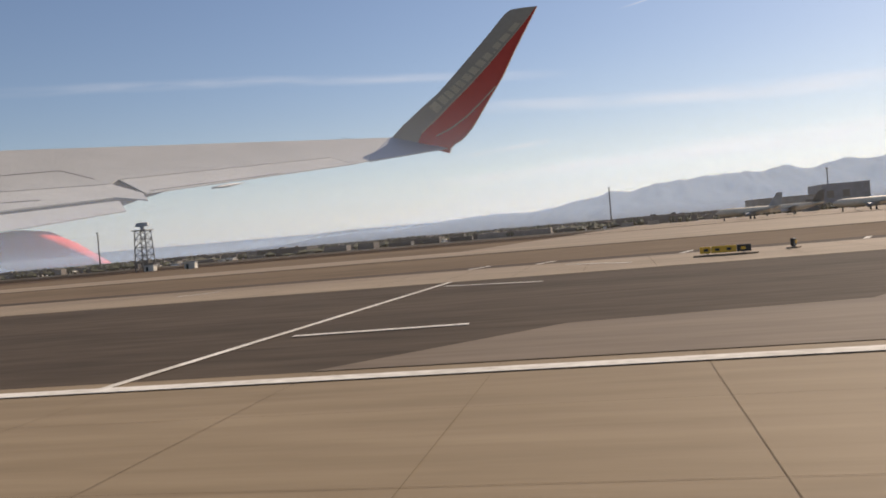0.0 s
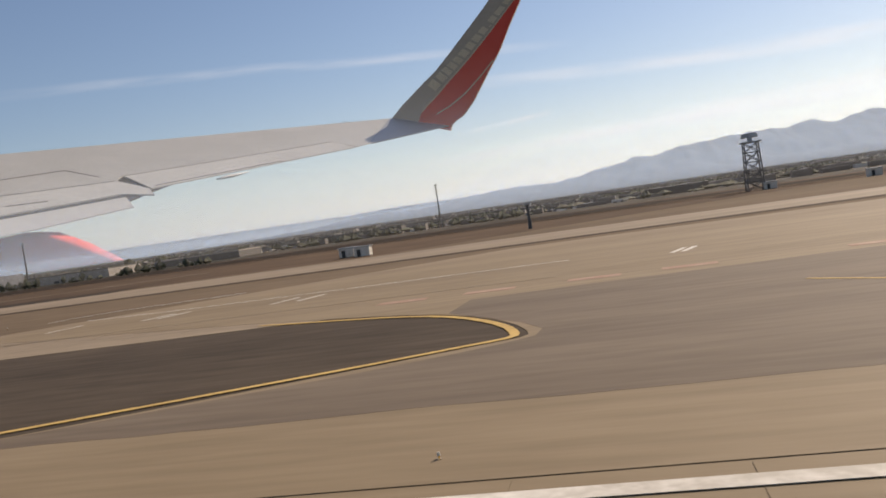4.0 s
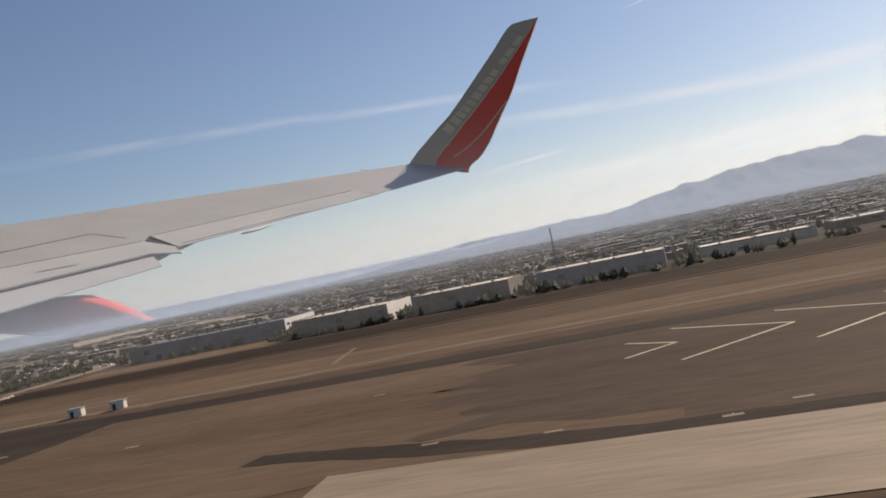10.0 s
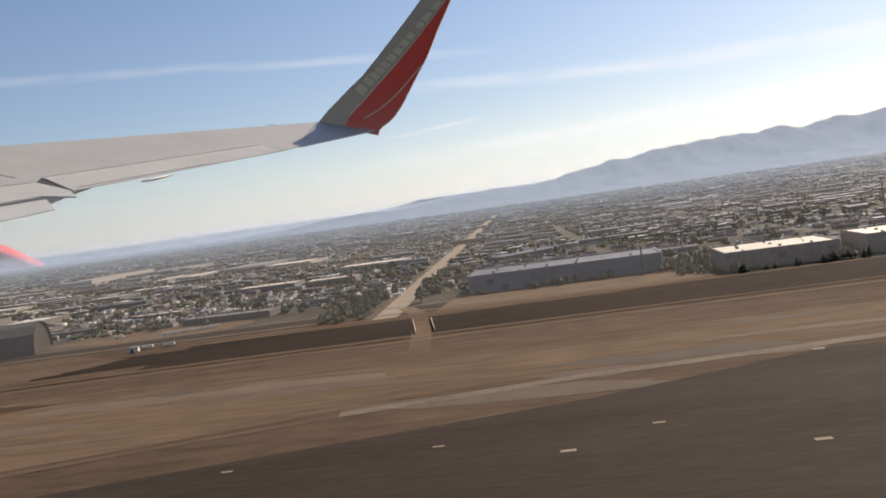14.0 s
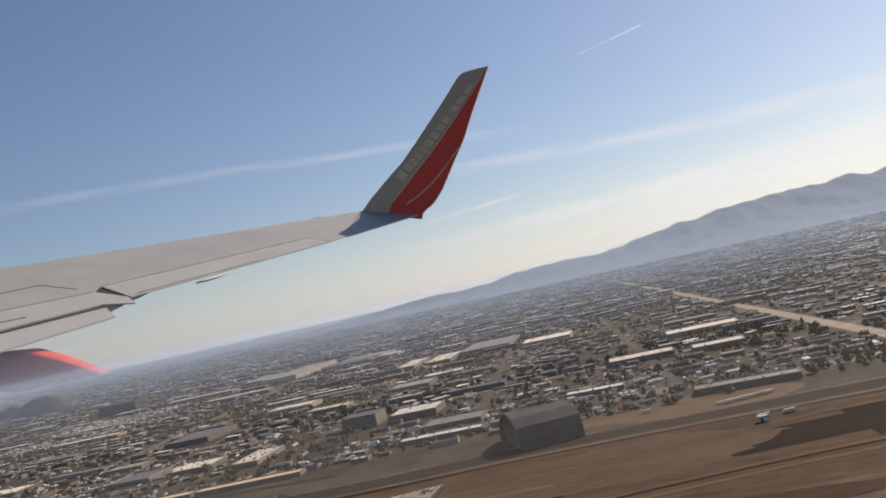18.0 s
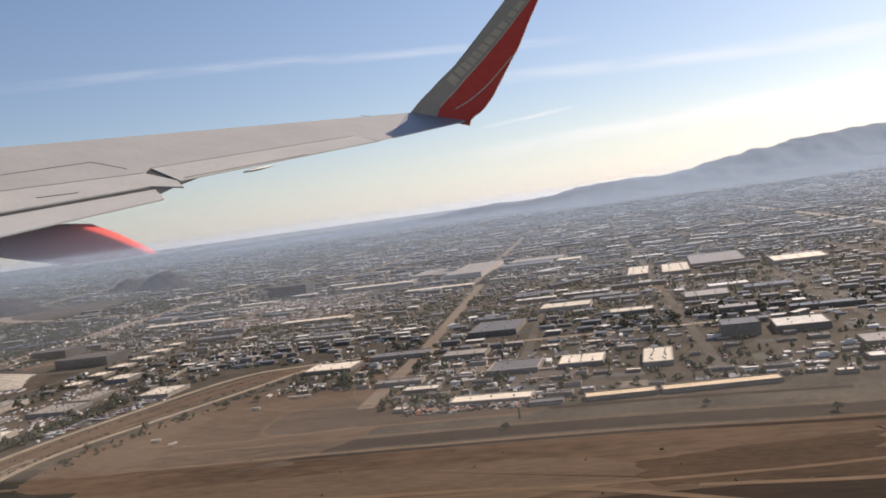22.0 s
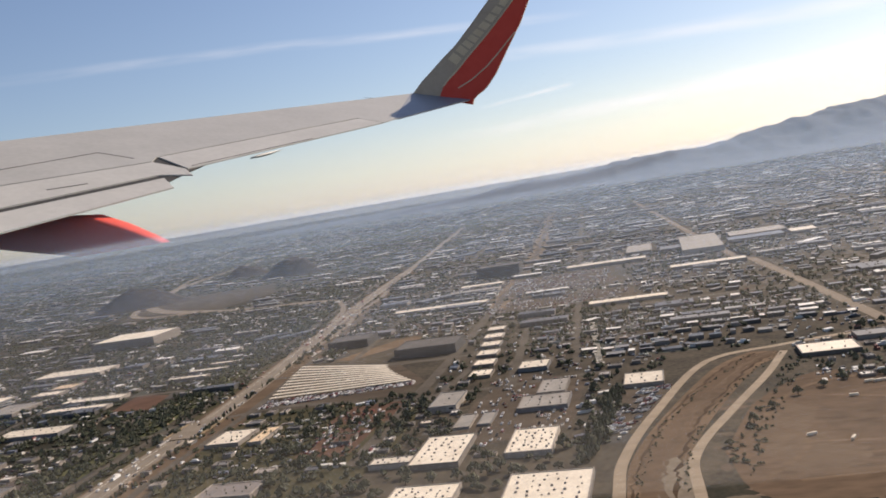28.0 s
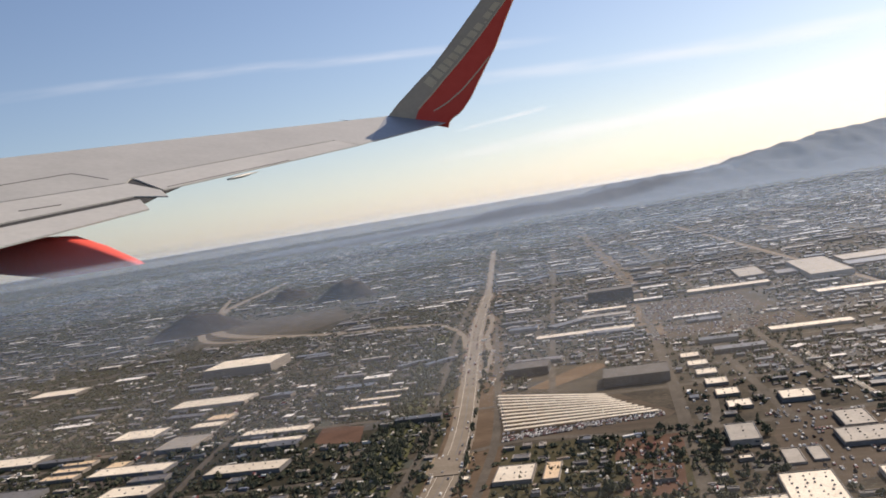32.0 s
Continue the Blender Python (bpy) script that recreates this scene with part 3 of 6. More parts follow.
wing_skin("winglet_pinstripe", winglet_strip(lambda t: 0.655 + 0.73 * (t - 0.1), lambda t: 0.68 + 0.73 * (t - 0.1), 0.012, 0.07, 0.53, 0.004), SKIN_GOLD, "thin gold stripe", winglet)
t0 = 0.165
for i in range(13):
    w = 0.016 if i == 9 else 0.046
    wing_skin("winglet_mark", winglet_strip(lambda t: split(t) - (0.12 if w < 0.02 else 0.29 - 0.03 * t), lambda t: split(t) - 0.075, 0.010, t0, t0 + w, 0.004, 3), SKIN_GOLD, "worn gold painted bar", winglet)
    t0 += w + 0.0145

def ragged(outline, amount=0.45):
    """The outline with a worn, uneven edge."""
    return [(x + amount * noise.noise(Vector((x * 1.3, y * 2.1, 3))) * 2, y + amount * 0.6 * noise.noise(Vector((x * 1.7, y * 2.3, 8)))) for x, y in outline]


# airfield pavements
WORN_RED = surface("worn_red_marking", (0.17, 0.075, 0.052), (0.27, 0.14, 0.1), 5, 0.8)
TOWER_STEEL = surface("weathered_tower_steel", (0.12, 0.11, 0.1), (0.2, 0.19, 0.175), 4, 0.7)
FADED_RED = surface("faded_red_marking", (0.3, 0.17, 0.12), (0.42, 0.3, 0.22), 5, 0.8)
WORN = surface("worn_pavement", (0.125, 0.095, 0.066), (0.19, 0.148, 0.105), 0.6, 0.8, 10, 0.1, (0.3, 2.2, 1))
Z1, Z2, Z3, Z4, Z5 = 0.0, 0.0012, 0.0024, 0.0036, 0.0048
sheet("airfield_infield", [(-40.6, 8.3), (70, 8.3), (70, 24), (-14, 24), (-24, 17), (-42, 16.8)], Z1, TAN_DIRT, "pale tan dirt infield between the runways", "ground")
sheet("dirt_strip", [(-145, 20), (-104, 21.5), (-80, 24), (-44, 22), (-44, 18.5), (-72, 18.5), (-82, 15.5), (-145, 6)], Z1 - 0.0012, SAND, "streaked sandy ground outside the perimeter road", "ground")
sheet("runway", [(-70, -2.5), (70, -2.5), (70, 2.3), (-70, 2.3)], Z2, CONCRETE, "worn tan concrete runway", "runway")
sheet("runway_shoulder", [(-60, 2.3), (70, 2.3), (70, 7.3), (-14.2, 7.3), (-14.2, 6.2), (-60, 6.2)], Z2, ASPHALT, "dark asphalt shoulder beside the runway", "pavement")
sheet("asphalt_apron", curve([(-42.9, 9.1), (-44.2, 8.6), (-46.6, 8.4)], 5) + ragged(curve([(-48.8, 8.5), (-51.2, 10.2), (-51.6, 12), (-52.8, 14), (-52.4, 16.2)], 14), 0.9) + [(-42.8, 16.6), (-42.8, 14.4)], Z2, BROWN_ASPHALT, "brown weathered asphalt blast pad with chevrons", "pavement")
sheet("asphalt_apron", curve([(-60.6, 16.5), (-60.8, 13.5), (-61.4, 12.8), (-62.6, 11.4), (-64.5, 10.5), (-72, 9.6), (-92, 8.5)], 5) + [(-104, 9.2), (-80, 13.6), (-70, 16.2), (-64.9, 18.3), (-60.6, 17.6)], Z2, PAD, "dark asphalt pad in bare dirt", "pavement")
sheet("edge_strip", ragged(band(curve([(-46, 8.55), (-50, 8.9), (-52.4, 9.6), (-54.5, 10.3)], 12), 0.5), 0.12), Z2 + 0.0006, PAD, "dark strip of old asphalt along the taxiway", "pavement")
sheet("graded_ground", [(-61.2, 16.4), (-46, 16.4), (-46, 8.5), (-53, 8.6), (-60, 6), (-68, 4.5), (-67, 10.4), (-63.2, 11.8), (-61.6, 13.2)], Z1 + 0.0003, GRADED, "pale graded dirt between two pads", "ground")
sheet("taxiway", curve([(-53, 6.4), (-30, 6.2), (20, 6.4), (70, 6.4)], 4) + curve([(70, 8.2), (0, 8.2), (-38, 8.2), (-47, 8.5), (-53, 8.9)], 4), Z3, LIGHT_CONCRETE, "pale concrete taxiway along the runway", "taxiway")
sheet("taxiway_shoulder", [(-39.4, 8.2), (70, 8.2), (70, 8.75), (-39.8, 8.75)], Z3, ASPHALT, "narrow dark asphalt strip along the taxiway", "pavement")
sheet("parallel_runway", [(-42.8, 13.2), (-38, 13.7), (70, 13.7), (70, 16.5), (-42.8, 16.5)], Z2, LIGHT_CONCRETE, "pale concrete parallel runway", "runway")
sheet("parallel_runway_shoulder", [(-39.5, 13.25), (70, 13.25), (70, 13.7), (-39.5, 13.7)], Z3, BROWN_ASPHALT, "narrow brown edge strip of the parallel runway", "pavement")
sheet("connector", [(-42.9, 6.3), (-40.2, 6.3), (-40.2, 8.6)] + curve([(-40.5, 9.1), (-40.75, 10.2), (-40.4, 11.8), (-39.3, 13.7)], 4) + [(-42.9, 14.4)], Z4, LIGHT_CONCRETE, "pale concrete link between taxiway and runway", "taxiway")
sheet("infield_rim", curve([(-39.9, 8.7), (-40.5, 9.1), (-40.72, 10.2), (-40.38, 11.8), (-39.3, 13.5)], 4) + curve([(-37.6, 13.4), (-38.9, 12.2), (-39.3, 10.6), (-39.0, 9.2), (-37.6, 8.75)], 4), Z4 + 0.0004, ASPHALT, "dark asphalt rim of the dirt infield", "pavement")
sheet("connector", curve([(-35.6, 2.3), (-36.3, 4.2), (-37.4, 5.4), (-39.5, 6.4)], 5) + curve([(-30.0, 6.3), (-31.9, 5.5), (-32.4, 4.4), (-31.9, 3.4), (-29, 2.3)], 5), Z4, WORN, "pale concrete exit from the runway", "taxiway")
ISLAND = curve([(-12.2, 6.3), (-12.95, 6.4), (-14.65, 6.55), (-15.43, 6.19), (-15.87, 5.62), (-15.92, 5.33), (-15.2, 4.56), (-14.4, 3.96), (-13.69, 3.57), (-11.4, 2.3)], 4)
sheet("connector", curve([(-24.4, 2.3), (-22.4, 3.1), (-20.35, 4.19), (-19.98, 4.59), (-20.67, 5.7), (-22.2, 6.5)], 4) + [(-27, 8.2), (-21, 12.6), (-13.6, 12.6), (-12.2, 8.2)] + ISLAND, Z4, CONCRETE, "broad tan concrete runway exit", "taxiway")
sheet("connector", [(-0.9, 2.3), (-0.2, 3.12), (0.9, 3.3), (3.2, 6.4), (8.5, 6.4), (6, 2.3)], Z4, WORN, "tan concrete runway exit", "taxiway")
sheet("apron", [(-3, 16.5), (70, 16.5), (70, 60), (4, 60)], Z2, LIGHT_CONCRETE, "wide pale concrete parking apron", "pavement")
sheet("perimeter_road", band([(-71, 18.1), (-77.6, 16.4), (-81, 15.4), (-100, 11), (-130, 4)], 0.3), Z3, GRADED, "worn dirt perimeter track", "road")
sheet("perimeter_road", band([(-30, 20.9), (-45, 19.7), (-54, 19.6), (-58, 19.0), (-63, 18.9), (-70, 18.2), (-75, 17.2)], 0.42), Z3, TRACK, "pale perimeter road round the airfield", "road")
sheet("perimeter_road", band([(-30, 17.0), (-51, 17.0), (-60.8, 17.0)], 1.2), Z3, PAD, "dark service road", "road")
sheet("dirt_track", band(curve([(-73.83, 18.0), (-74.12, 22.35), (-74.47, 26.2), (-74.9, 29.4), (-75.45, 32.7), (-76.3, 35.2)]), 0.65), Z4, SAND, "pale dirt track across the wash", "road")

# wash, levees and tracks between airfield and city
WASH = [(70, 27), (40, 27.8), (10, 28.6), (-20, 29.5), (-45, 30), (-60, 30), (-72, 29.7), (-84, 29.3), (-90, 28.6), (-96, 27.4), (-101, 26.3), (-108, 25.2), (-120, 24.6), (-137, 24)]
sheet("wash", band(curve(WASH), [2.8] * 80 + [2.8 - 0.06 * i for i in range(25)]), Z1 + 0.0006, SHADED_DIRT, "dark dry wash along the city's edge", "ground")
for k, (off, w, mat) in enumerate(((-2.7, 0.2, SAND), (2.25, 0.25, SAND), (-2.95, 0.14, SHADED_DIRT), (-3.6, 0.3, SAND))):
    sheet("levee_track", band(curve([(x, y + off) for x, y in WASH]), w), Z3 + 0.0003 * k, mat, "narrow dirt track on the levee", "road")
UPPER = [(-70, 33.4), (-87, 33.6), (-95, 33.4), (-104, 32.6), (-113.5, 33.3), (-126, 33.2), (-133.9, 32.9), (-138.2, 32.6)]
sheet("wash_slope", ragged(curve([(-84, 27.0), (-77, 27.2), (-72, 27.3), (-66, 27.5), (-60, 27.2), (-55.3, 26.4), (-48, 26.4), (-38, 26.4), (-20, 26.6), (-20, 32.4), (-44, 32.2), (-55, 32), (-60, 32.6), (-66, 32), (-72, 31.5), (-78, 31.4), (-84, 31.8)], 6), 0.2), Z1 + 0.0009, SHADED_DIRT, "dark weedy slopes of the dry wash", "ground")
sheet("upper_channel", band(curve([(x, y + 4.5) for x, y in UPPER[3:]]), 0.5), Z1 + 0.0007, SHADED_DIRT, "dark strip of earth along the city's edge", "ground")
sheet("upper_channel", band(curve([(x, y + 1.15) for x, y in UPPER]), 1.5), Z1 + 0.0007, SHADED_DIRT, "dark strip of earth along the city's edge", "ground")
# a flat strip whose dark colour stands for shade below the track
sheet("bank_shade_strip", band(curve([(x, y - 0.35) for x, y in UPPER]), 0.35), Z1 + 0.0008, SHADED_DIRT, "dark strip standing for shade below the levee track", "ground")
for off, w in ((0.0, 0.24), (2.2, 0.2)):
    sheet("levee_track", band(curve([(x, y + off) for x, y in UPPER]), w), Z3 + 0.0016, SAND, "narrow dirt track along the city's edge", "road")
sheet("dirt_lot", ragged(curve([(-90, 33), (-97, 31.4), (-104.6, 31.2), (-103.3, 26.8), (-96, 26.6), (-89, 27.2), (-86, 30)], 14), 0.5), Z2, GRADED, "cleared sandy storage lot", "ground")
sheet("dirt_track", band(curve([(-111.2, 26.4), (-105.3, 26.1), (-103.5, 27.1), (-100.2, 27.9), (-94, 28.2)], 8), 0.3), Z4, SAND, "pale wheel track worn in the dirt", "road")
sheet("dirt_track", band(curve([(-104.7, 31.2), (-103.2, 26.8)], 8), 0.12), Z4, SHADED_DIRT, "dark ditch across the lot", "ground")
for k, (ol, m) in enumerate((([(-104.6, 30.6), (-104.2, 26.9), (-108, 26.4), (-112, 26.7), (-114, 28.6), (-110, 30)], BROWN_ASPHALT), ([(-109, 27.1), (-105.7, 30.2), (-103.3, 26.5), (-104.8, 25.6)], SHADED_DIRT), ([(-84, 22.5), (-104, 25.2), (-95, 23.6), (-86, 21.6)], BROWN_ASPHALT), ([(-110, 20), (-130, 24), (-138, 25), (-128, 21)], BROWN_ASPHALT))):
    sheet("dark_scrape", ragged(curve(ol, 14)), Z1 + 0.0004 + 0.0002 * k, DAMP, "dark scraped patch of bare ground", "ground")
sheet("vacant_lot", curve([(-140.6, 36.7), (-139.6, 31.2), (-134, 30.6), (-126.5, 33.5), (-124.6, 39.4), (-127, 45.8), (-131, 47.2), (-134, 48.6), (-136.6, 46.3), (-138.5, 43.4)], 5), Z2, DIRT, "brown vacant lot beside the channel", "ground")
sheet("dark_lot", curve([(-130.3, 37.2), (-124, 37.2), (-117.7, 37.3), (-117.5, 38.3), (-125, 40.8), (-126.6, 42.8), (-129.7, 42.8), (-131, 41.8), (-131.1, 39.2)], 5), Z3, BROWN_ASPHALT, "dark patched yard at the street's end", "ground")
sheet("dirt_track", band(curve([(-129.7, 42.8), (-131.0, 41.8), (-131.2, 39.2), (-130.3, 37.15), (-126, 37.15), (-120, 37.2), (-117.5, 37.3)], 8), 0.2), Z4, SAND, "pale track round the dark yard", "road")
sheet("bare_slope", ragged(curve([(-138.3, 33.5), (-139.4, 39.6), (-138, 43.3), (-136, 42), (-136.4, 38), (-135, 35.2), (-136, 33.4)], 10), 0.5), Z2 + 0.0005, GRADED, "bare yellowish slope beside the channel", "ground")
sheet("street_end", curve([(-125.9, 41.9), (-127.6, 42.9), (-128.9, 46.5), (-128.5, 50.5), (-126.4, 50.5), (-125.5, 46), (-124.4, 43.5)], 5), Z3 + 0.0005, GRADED, "pale turning place where the street ends", "road")
sheet("graded_ground", ragged(curve([(-139, 26.6), (-134, 29.4), (-128.9, 30.0), (-124.1, 30.5), (-119.7, 30.5), (-114.6, 30), (-113, 27.6), (-120, 25.6), (-132, 25)], 12), 0.4), Z1 + 0.0005, GRADED, "pale graded dirt below the levee", "ground")
for k, (ln, w) in enumerate((([(-139.4, 33), (-137, 37), (-138.2, 41), (-135.4, 45.8), (-131.5, 47)], 0.28), ([(-137, 37), (-132, 36.4), (-126, 37.4)], 0.22), ([(-136, 44.4), (-131, 42.2), (-126.4, 41.6)], 0.2), ([(-108, 24), (-116, 27), (-126, 27.6), (-139, 29.6)], 0.35), ([(-92, 22), (-104, 24), (-117, 23.4), (-132, 21)], 0.3))):
    sheet("dirt_track", band(curve(ln, 8), w), Z4 + 0.0002 * k, SAND, "pale wheel track worn in the dirt", "road")
sheet("tan_lot", [(-114.4, 78.4), (-108.6, 76.5), (-108.6, 83.4), (-114.5, 85)], Z3, SAND, "empty tan dirt lot among warehouses", "ground")

sheet("warehouse_yard", [(-74.8, 32.2), (-72, 31.7), (-68, 31.7), (-64.6, 32.8), (-64.4, 37.3), (-74.3, 37.3)], Z2, SAND, "pale unpaved yard before the long warehouse", "ground")
sheet("warehouse_yard", [(-64.0, 32.2), (-36, 32.6), (-36, 38.4), (-64.0, 37)], Z2, DARK_OLIVE, "weedy ground under the sheds beside the wash", "ground")

# patches of scraped, sandy and weedy earth over the bare ground
pv, pf = [], []
for k in range(240):
    if k < 100:
        x, y = rng.uniform(-141, -126), rng.uniform(31, 46)
    else:
        x, y = rng.uniform(-145, -62), rng.uniform(8, 29)
    if y > 20 + (-62 - x) * 0.09 and k >= 100:
        y -= 6
    w, d, n = rng.uniform(0.5, 3.2) * (0.5 if k < 100 else 1), rng.uniform(0.12, 0.5), len(pv)
    pts = [(x + w * math.cos(a) * (1 + 0.6 * noise.noise(Vector((a, k, 1)))), y - 0.05 * w * math.cos(a) + d * math.sin(a) * (1 + 0.8 * noise.noise(Vector((a * 1.5, k, 5))))) for a in [i * math.tau / 18 for i in range(18)]]
    pv.extend([(*q, 0.0008 + 0.000001 * k) for q in pts])
    pf.append(tuple(range(n, n + 18)))
tagged(new("earth_patches", raw("earth_patches", pv, pf, palette("patchy_earth", [(0.072, 0.046, 0.026), (0.115, 0.073, 0.043), (0.098, 0.061, 0.035), (0.064, 0.043, 0.025), (0.125, 0.084, 0.05), (0.084, 0.061, 0.034)], 0.95, True, 1.2))), "irregular patches of scraped and weedy earth", "ground", kind="stuff")

# streets
STREETS = []


def street(line, w, mat=ROAD, z=Z3, name="street", label="pale dusty city street", smooth=True):
    ln = curve(line, 6) if smooth and len(line) > 2 else line
    STREETS.append((ln, w))
    return sheet(name, band(ln, w), z, mat, label, "road")


sheet("street_verge", band(curve([(-76.9, 32.4), (-77.6, 70), (-79.0, 144), (-83.5, 300)], 6), 1.3), Z2, GRADED, "dusty tan verge along the street", "ground")
street([(-76.7, 32.4), (-77.6, 70), (-79.0, 144), (-83.5, 365)], 1.0, LIGHT_CONCRETE, Z4)
street([(-126.6, 41), (-127.3, 60), (-130, 101), (-132.2, 121), (-141, 300)], 0.95, WORN, Z4)
street([(-145.4, 20), (-145.3, 32.5), (-145, 37.3), (-143.3, 44), (-139.7, 53.9), (-134.8, 56.1), (-128, 57.3), (-110, 56.9), (-78, 57.0)], 0.55, LIGHT_CONCRETE, Z4, label="pale road along the flood channel")
street([(-142.1, 20), (-142.1, 31.8), (-141.8, 37), (-139.3, 43.4), (-136.7, 49.4), (-134.9, 54.4)], 0.5, LIGHT_CONCRETE, Z4, label="pale maintenance road along the flood channel")
FW = [(-163, -20), (-168, 10), (-173.9, 37), (-174.6, 57.6), (-177.7, 88), (-179.9, 108.8), (-183.1, 149.5), (-193, 250), (-212, 444)]
street(FW[:7], 2.0, FREEWAY, Z5, "freeway", "broad pale concrete freeway")
street(FW[6:], 1.4, FREEWAY, Z5, "freeway", "broad pale concrete freeway in the haze", smooth=False)
street([(x - 2.6, y) for x, y in FW[:7]], 0.6, ROAD, Z4, "frontage_road", "frontage road beside the freeway")
street([(x + 2.6, y) for x, y in FW[:6]], 0.6, ROAD, Z4, "frontage_road", "frontage road beside the freeway")
street([(-230, 49), (-200, 50), (-184.9, 50.7), (-178, 50.9), (-170, 55.2), (-159.5, 53.2), (-146, 54.5)], 0.7, ROAD, Z3)
street([(-188, 119.5), (-213.3, 129.7), (-237.5, 152.9), (-256, 201), (-266, 264), (-299, 465), (-322, 625)], 2.4, FREEWAY, Z4, "freeway", "distant pale freeway")
street([(-213.3, 129.7), (-235, 142), (-259, 204), (-272, 240)], 1.4, FREEWAY, Z4, "freeway_ramp", "curved pale ramp of the interchange")
street([(-343, 214), (-320, 249), (-316, 275)], 1.2, FREEWAY, Z4)
street([(-194.0, 46), (-194.3, 51.2), (-196, 64.8), (-194.6, 74.8), (-193.2, 88.2)], 0.6, ROAD, Z4)
street([(-210, 90), (-203, 89.5), (-194.4, 88.9), (-188.8, 107.7)], 0.6, ROAD, Z4)
street([(-152.3, 53), (-152.5, 56), (-153.4, 76.5), (-153.8, 84)], 0.7, ROAD, Z4)
street([(-160.2, 51.8), (-157.3, 53.3), (-156.2, 64), (-157.4, 67)], 0.6, ROAD, Z4)
sheet("street_verge", band(curve([(-158.4, 88), (-159.2, 148.8), (-169, 325)], 6), 2.6), Z2, TAN_DIRT, "wide tan verge of the main street", "ground")
street([(-159.3, 40), (-158.5, 80), (-159.2, 148.8), (-169, 325)], 0.9, ROAD, Z4)
for y in (64.5, 78.5, 93.5, 110, 129, 150, 175, 205, 240, 285):
    street([(-330, y + 3), (-160, y + 1), (60, y - 2)], 0.6 + y * 0.002, ROAD, Z3, smooth=False)
for x in (-56, -66.5, -88, -98.5, -108.6, -119.0, -148.2, -168, -201, -216, -233, -252):
    street([(x, 43 if x > -136 else 58), (x - 9, 310)], 0.6, ROAD, Z3, smooth=False)
BED = [(-143.8, 20), (-143.7, 32), (-143.3, 37.2), (-141.3, 43.8), (-138.2, 51.5), (-135.6, 54.6)]
sheet("channel_bank", band(curve(BED), [2.6] * 40 + [1.0]), Z2, SAND, "tan sloping bank of the flood channel", "ground")
sheet("channel_bed", ragged(band(curve(BED, 14), [1.5] * 66 + [1.2, 0.9, 0.7, 0.5, 0.4]), 0.16), Z2 + 0.0006, DIRT, "dry brown bed of the flood channel", "ground")
for k, (off, w) in enumerate(((-0.95, 0.22), (0.82, 0.3), (0.2, 0.35))):
    sheet("channel_scrub", ragged(band(curve([(x + off + 0.12 * (-1) ** i, y) for i, (x, y) in enumerate(BED)], 14), [w * (0.6 + 0.5 * noise.noise(Vector((i * 0.3, k, 2)))) for i in range(71)]), 0.2), Z2 + 0.001 + 0.0003 * k, DAMP if k < 2 else GRADED, "weedy strip in the flood channel", "ground")
sheet("freeway_verge", band(curve([(x + 1.0, y) for x, y in FW[:7]], 6), 4.6), Z2, GRADED, "bare tan verge along the freeway", "ground")
sheet("lawn", band(curve([(x - 4.9, y) for x, y in FW[2:6]], 6), 2.6), Z2 + 0.0004, GRASS, "dry green strip beside the freeway", "lawn")
sheet("planted_strip", band(curve([(x - 1.7, y) for x, y in FW[2:6]], 6), 0.5), Z3, OLIVE, "weedy strip between freeway and frontage road", "ground")
for ln in ([(-179.6, 122), (-178.4, 114), (-177.75, 102.3), (-175.9, 88), (-175.6, 78)], [(-196, 124), (-187.5, 119.4), (-184, 113), (-181.2, 105), (-179.6, 96)]):
    street(ln, 0.75, FREEWAY, Z4 + 0.0005, "freeway_ramp", "curved pale freeway ramp")
sheet("interchange_ground", curve([(-216, 124), (-228, 126), (-238, 148), (-250, 184), (-236, 190), (-228, 166), (-207, 181), (-205, 160), (-212, 132)], 4), Z1 + 0.0005, CITY_GROUND, "bare brown ground round the interchange", "ground")
def lot(name, outline, mat, label, z=Z2):
    sheet(name, outline, z, mat, label, "ground")
    LOTS.append((min(p[0] for p in outline), max(p[0] for p in outline), min(p[1] for p in outline), max(p[1] for p in outline)))


LOTS = []
lot("parking_lot", [(-154.4, 40.4), (-147.7, 43.2), (-147.3, 53.2), (-152.2, 57), (-154.3, 50)], ASPHALT, "grey-brown asphalt yard between warehouses")
lot("parking_lot", [(-173.6, 70), (-163.2, 65.5), (-159.2, 58), (-161, 54.6), (-171.6, 55)], ASPHALT, "dark car park under solar canopies")
lot("tan_strip", curve([(-170.6, 70.6), (-166.1, 77.5), (-163.8, 77), (-164.2, 75), (-168.7, 69.5)], 4), SAND, "bare tan lot behind the car park")
lot("red_lot", [(-163.8, 48.6), (-159.3, 48.2), (-159.2, 52.9), (-163.5, 52.7)], RED_DIRT, "reddish-brown bare lot among trees")
lot("red_lot", [(-163.6, 42.6), (-160.2, 41.8), (-159.9, 46.9), (-162.6, 47.8)], RED_DIRT, "reddish-brown parking lot among trees")
lot("red_lot", [(-187, 60.6), (-182.9, 59.7), (-183.8, 64.6), (-187.8, 66.2)], RED_DIRT, "reddish-brown bare lot beyond the freeway")
lot("planted_ground", curve([(-171.4, 54), (-160.2, 53.6), (-158.2, 50.5), (-157.6, 45), (-159, 37), (-168, 34), (-171.6, 44)], 4), OLIVE, "weedy ground under trees", Z1 + 0.0006)
LOTS.pop()
lot("truck_lot", [(-145.2, 40.8), (-143.2, 44), (-142.6, 48.6), (-145.4, 49.2), (-145.5, 45)], ASPHALT, "asphalt lot filled with parked vans")
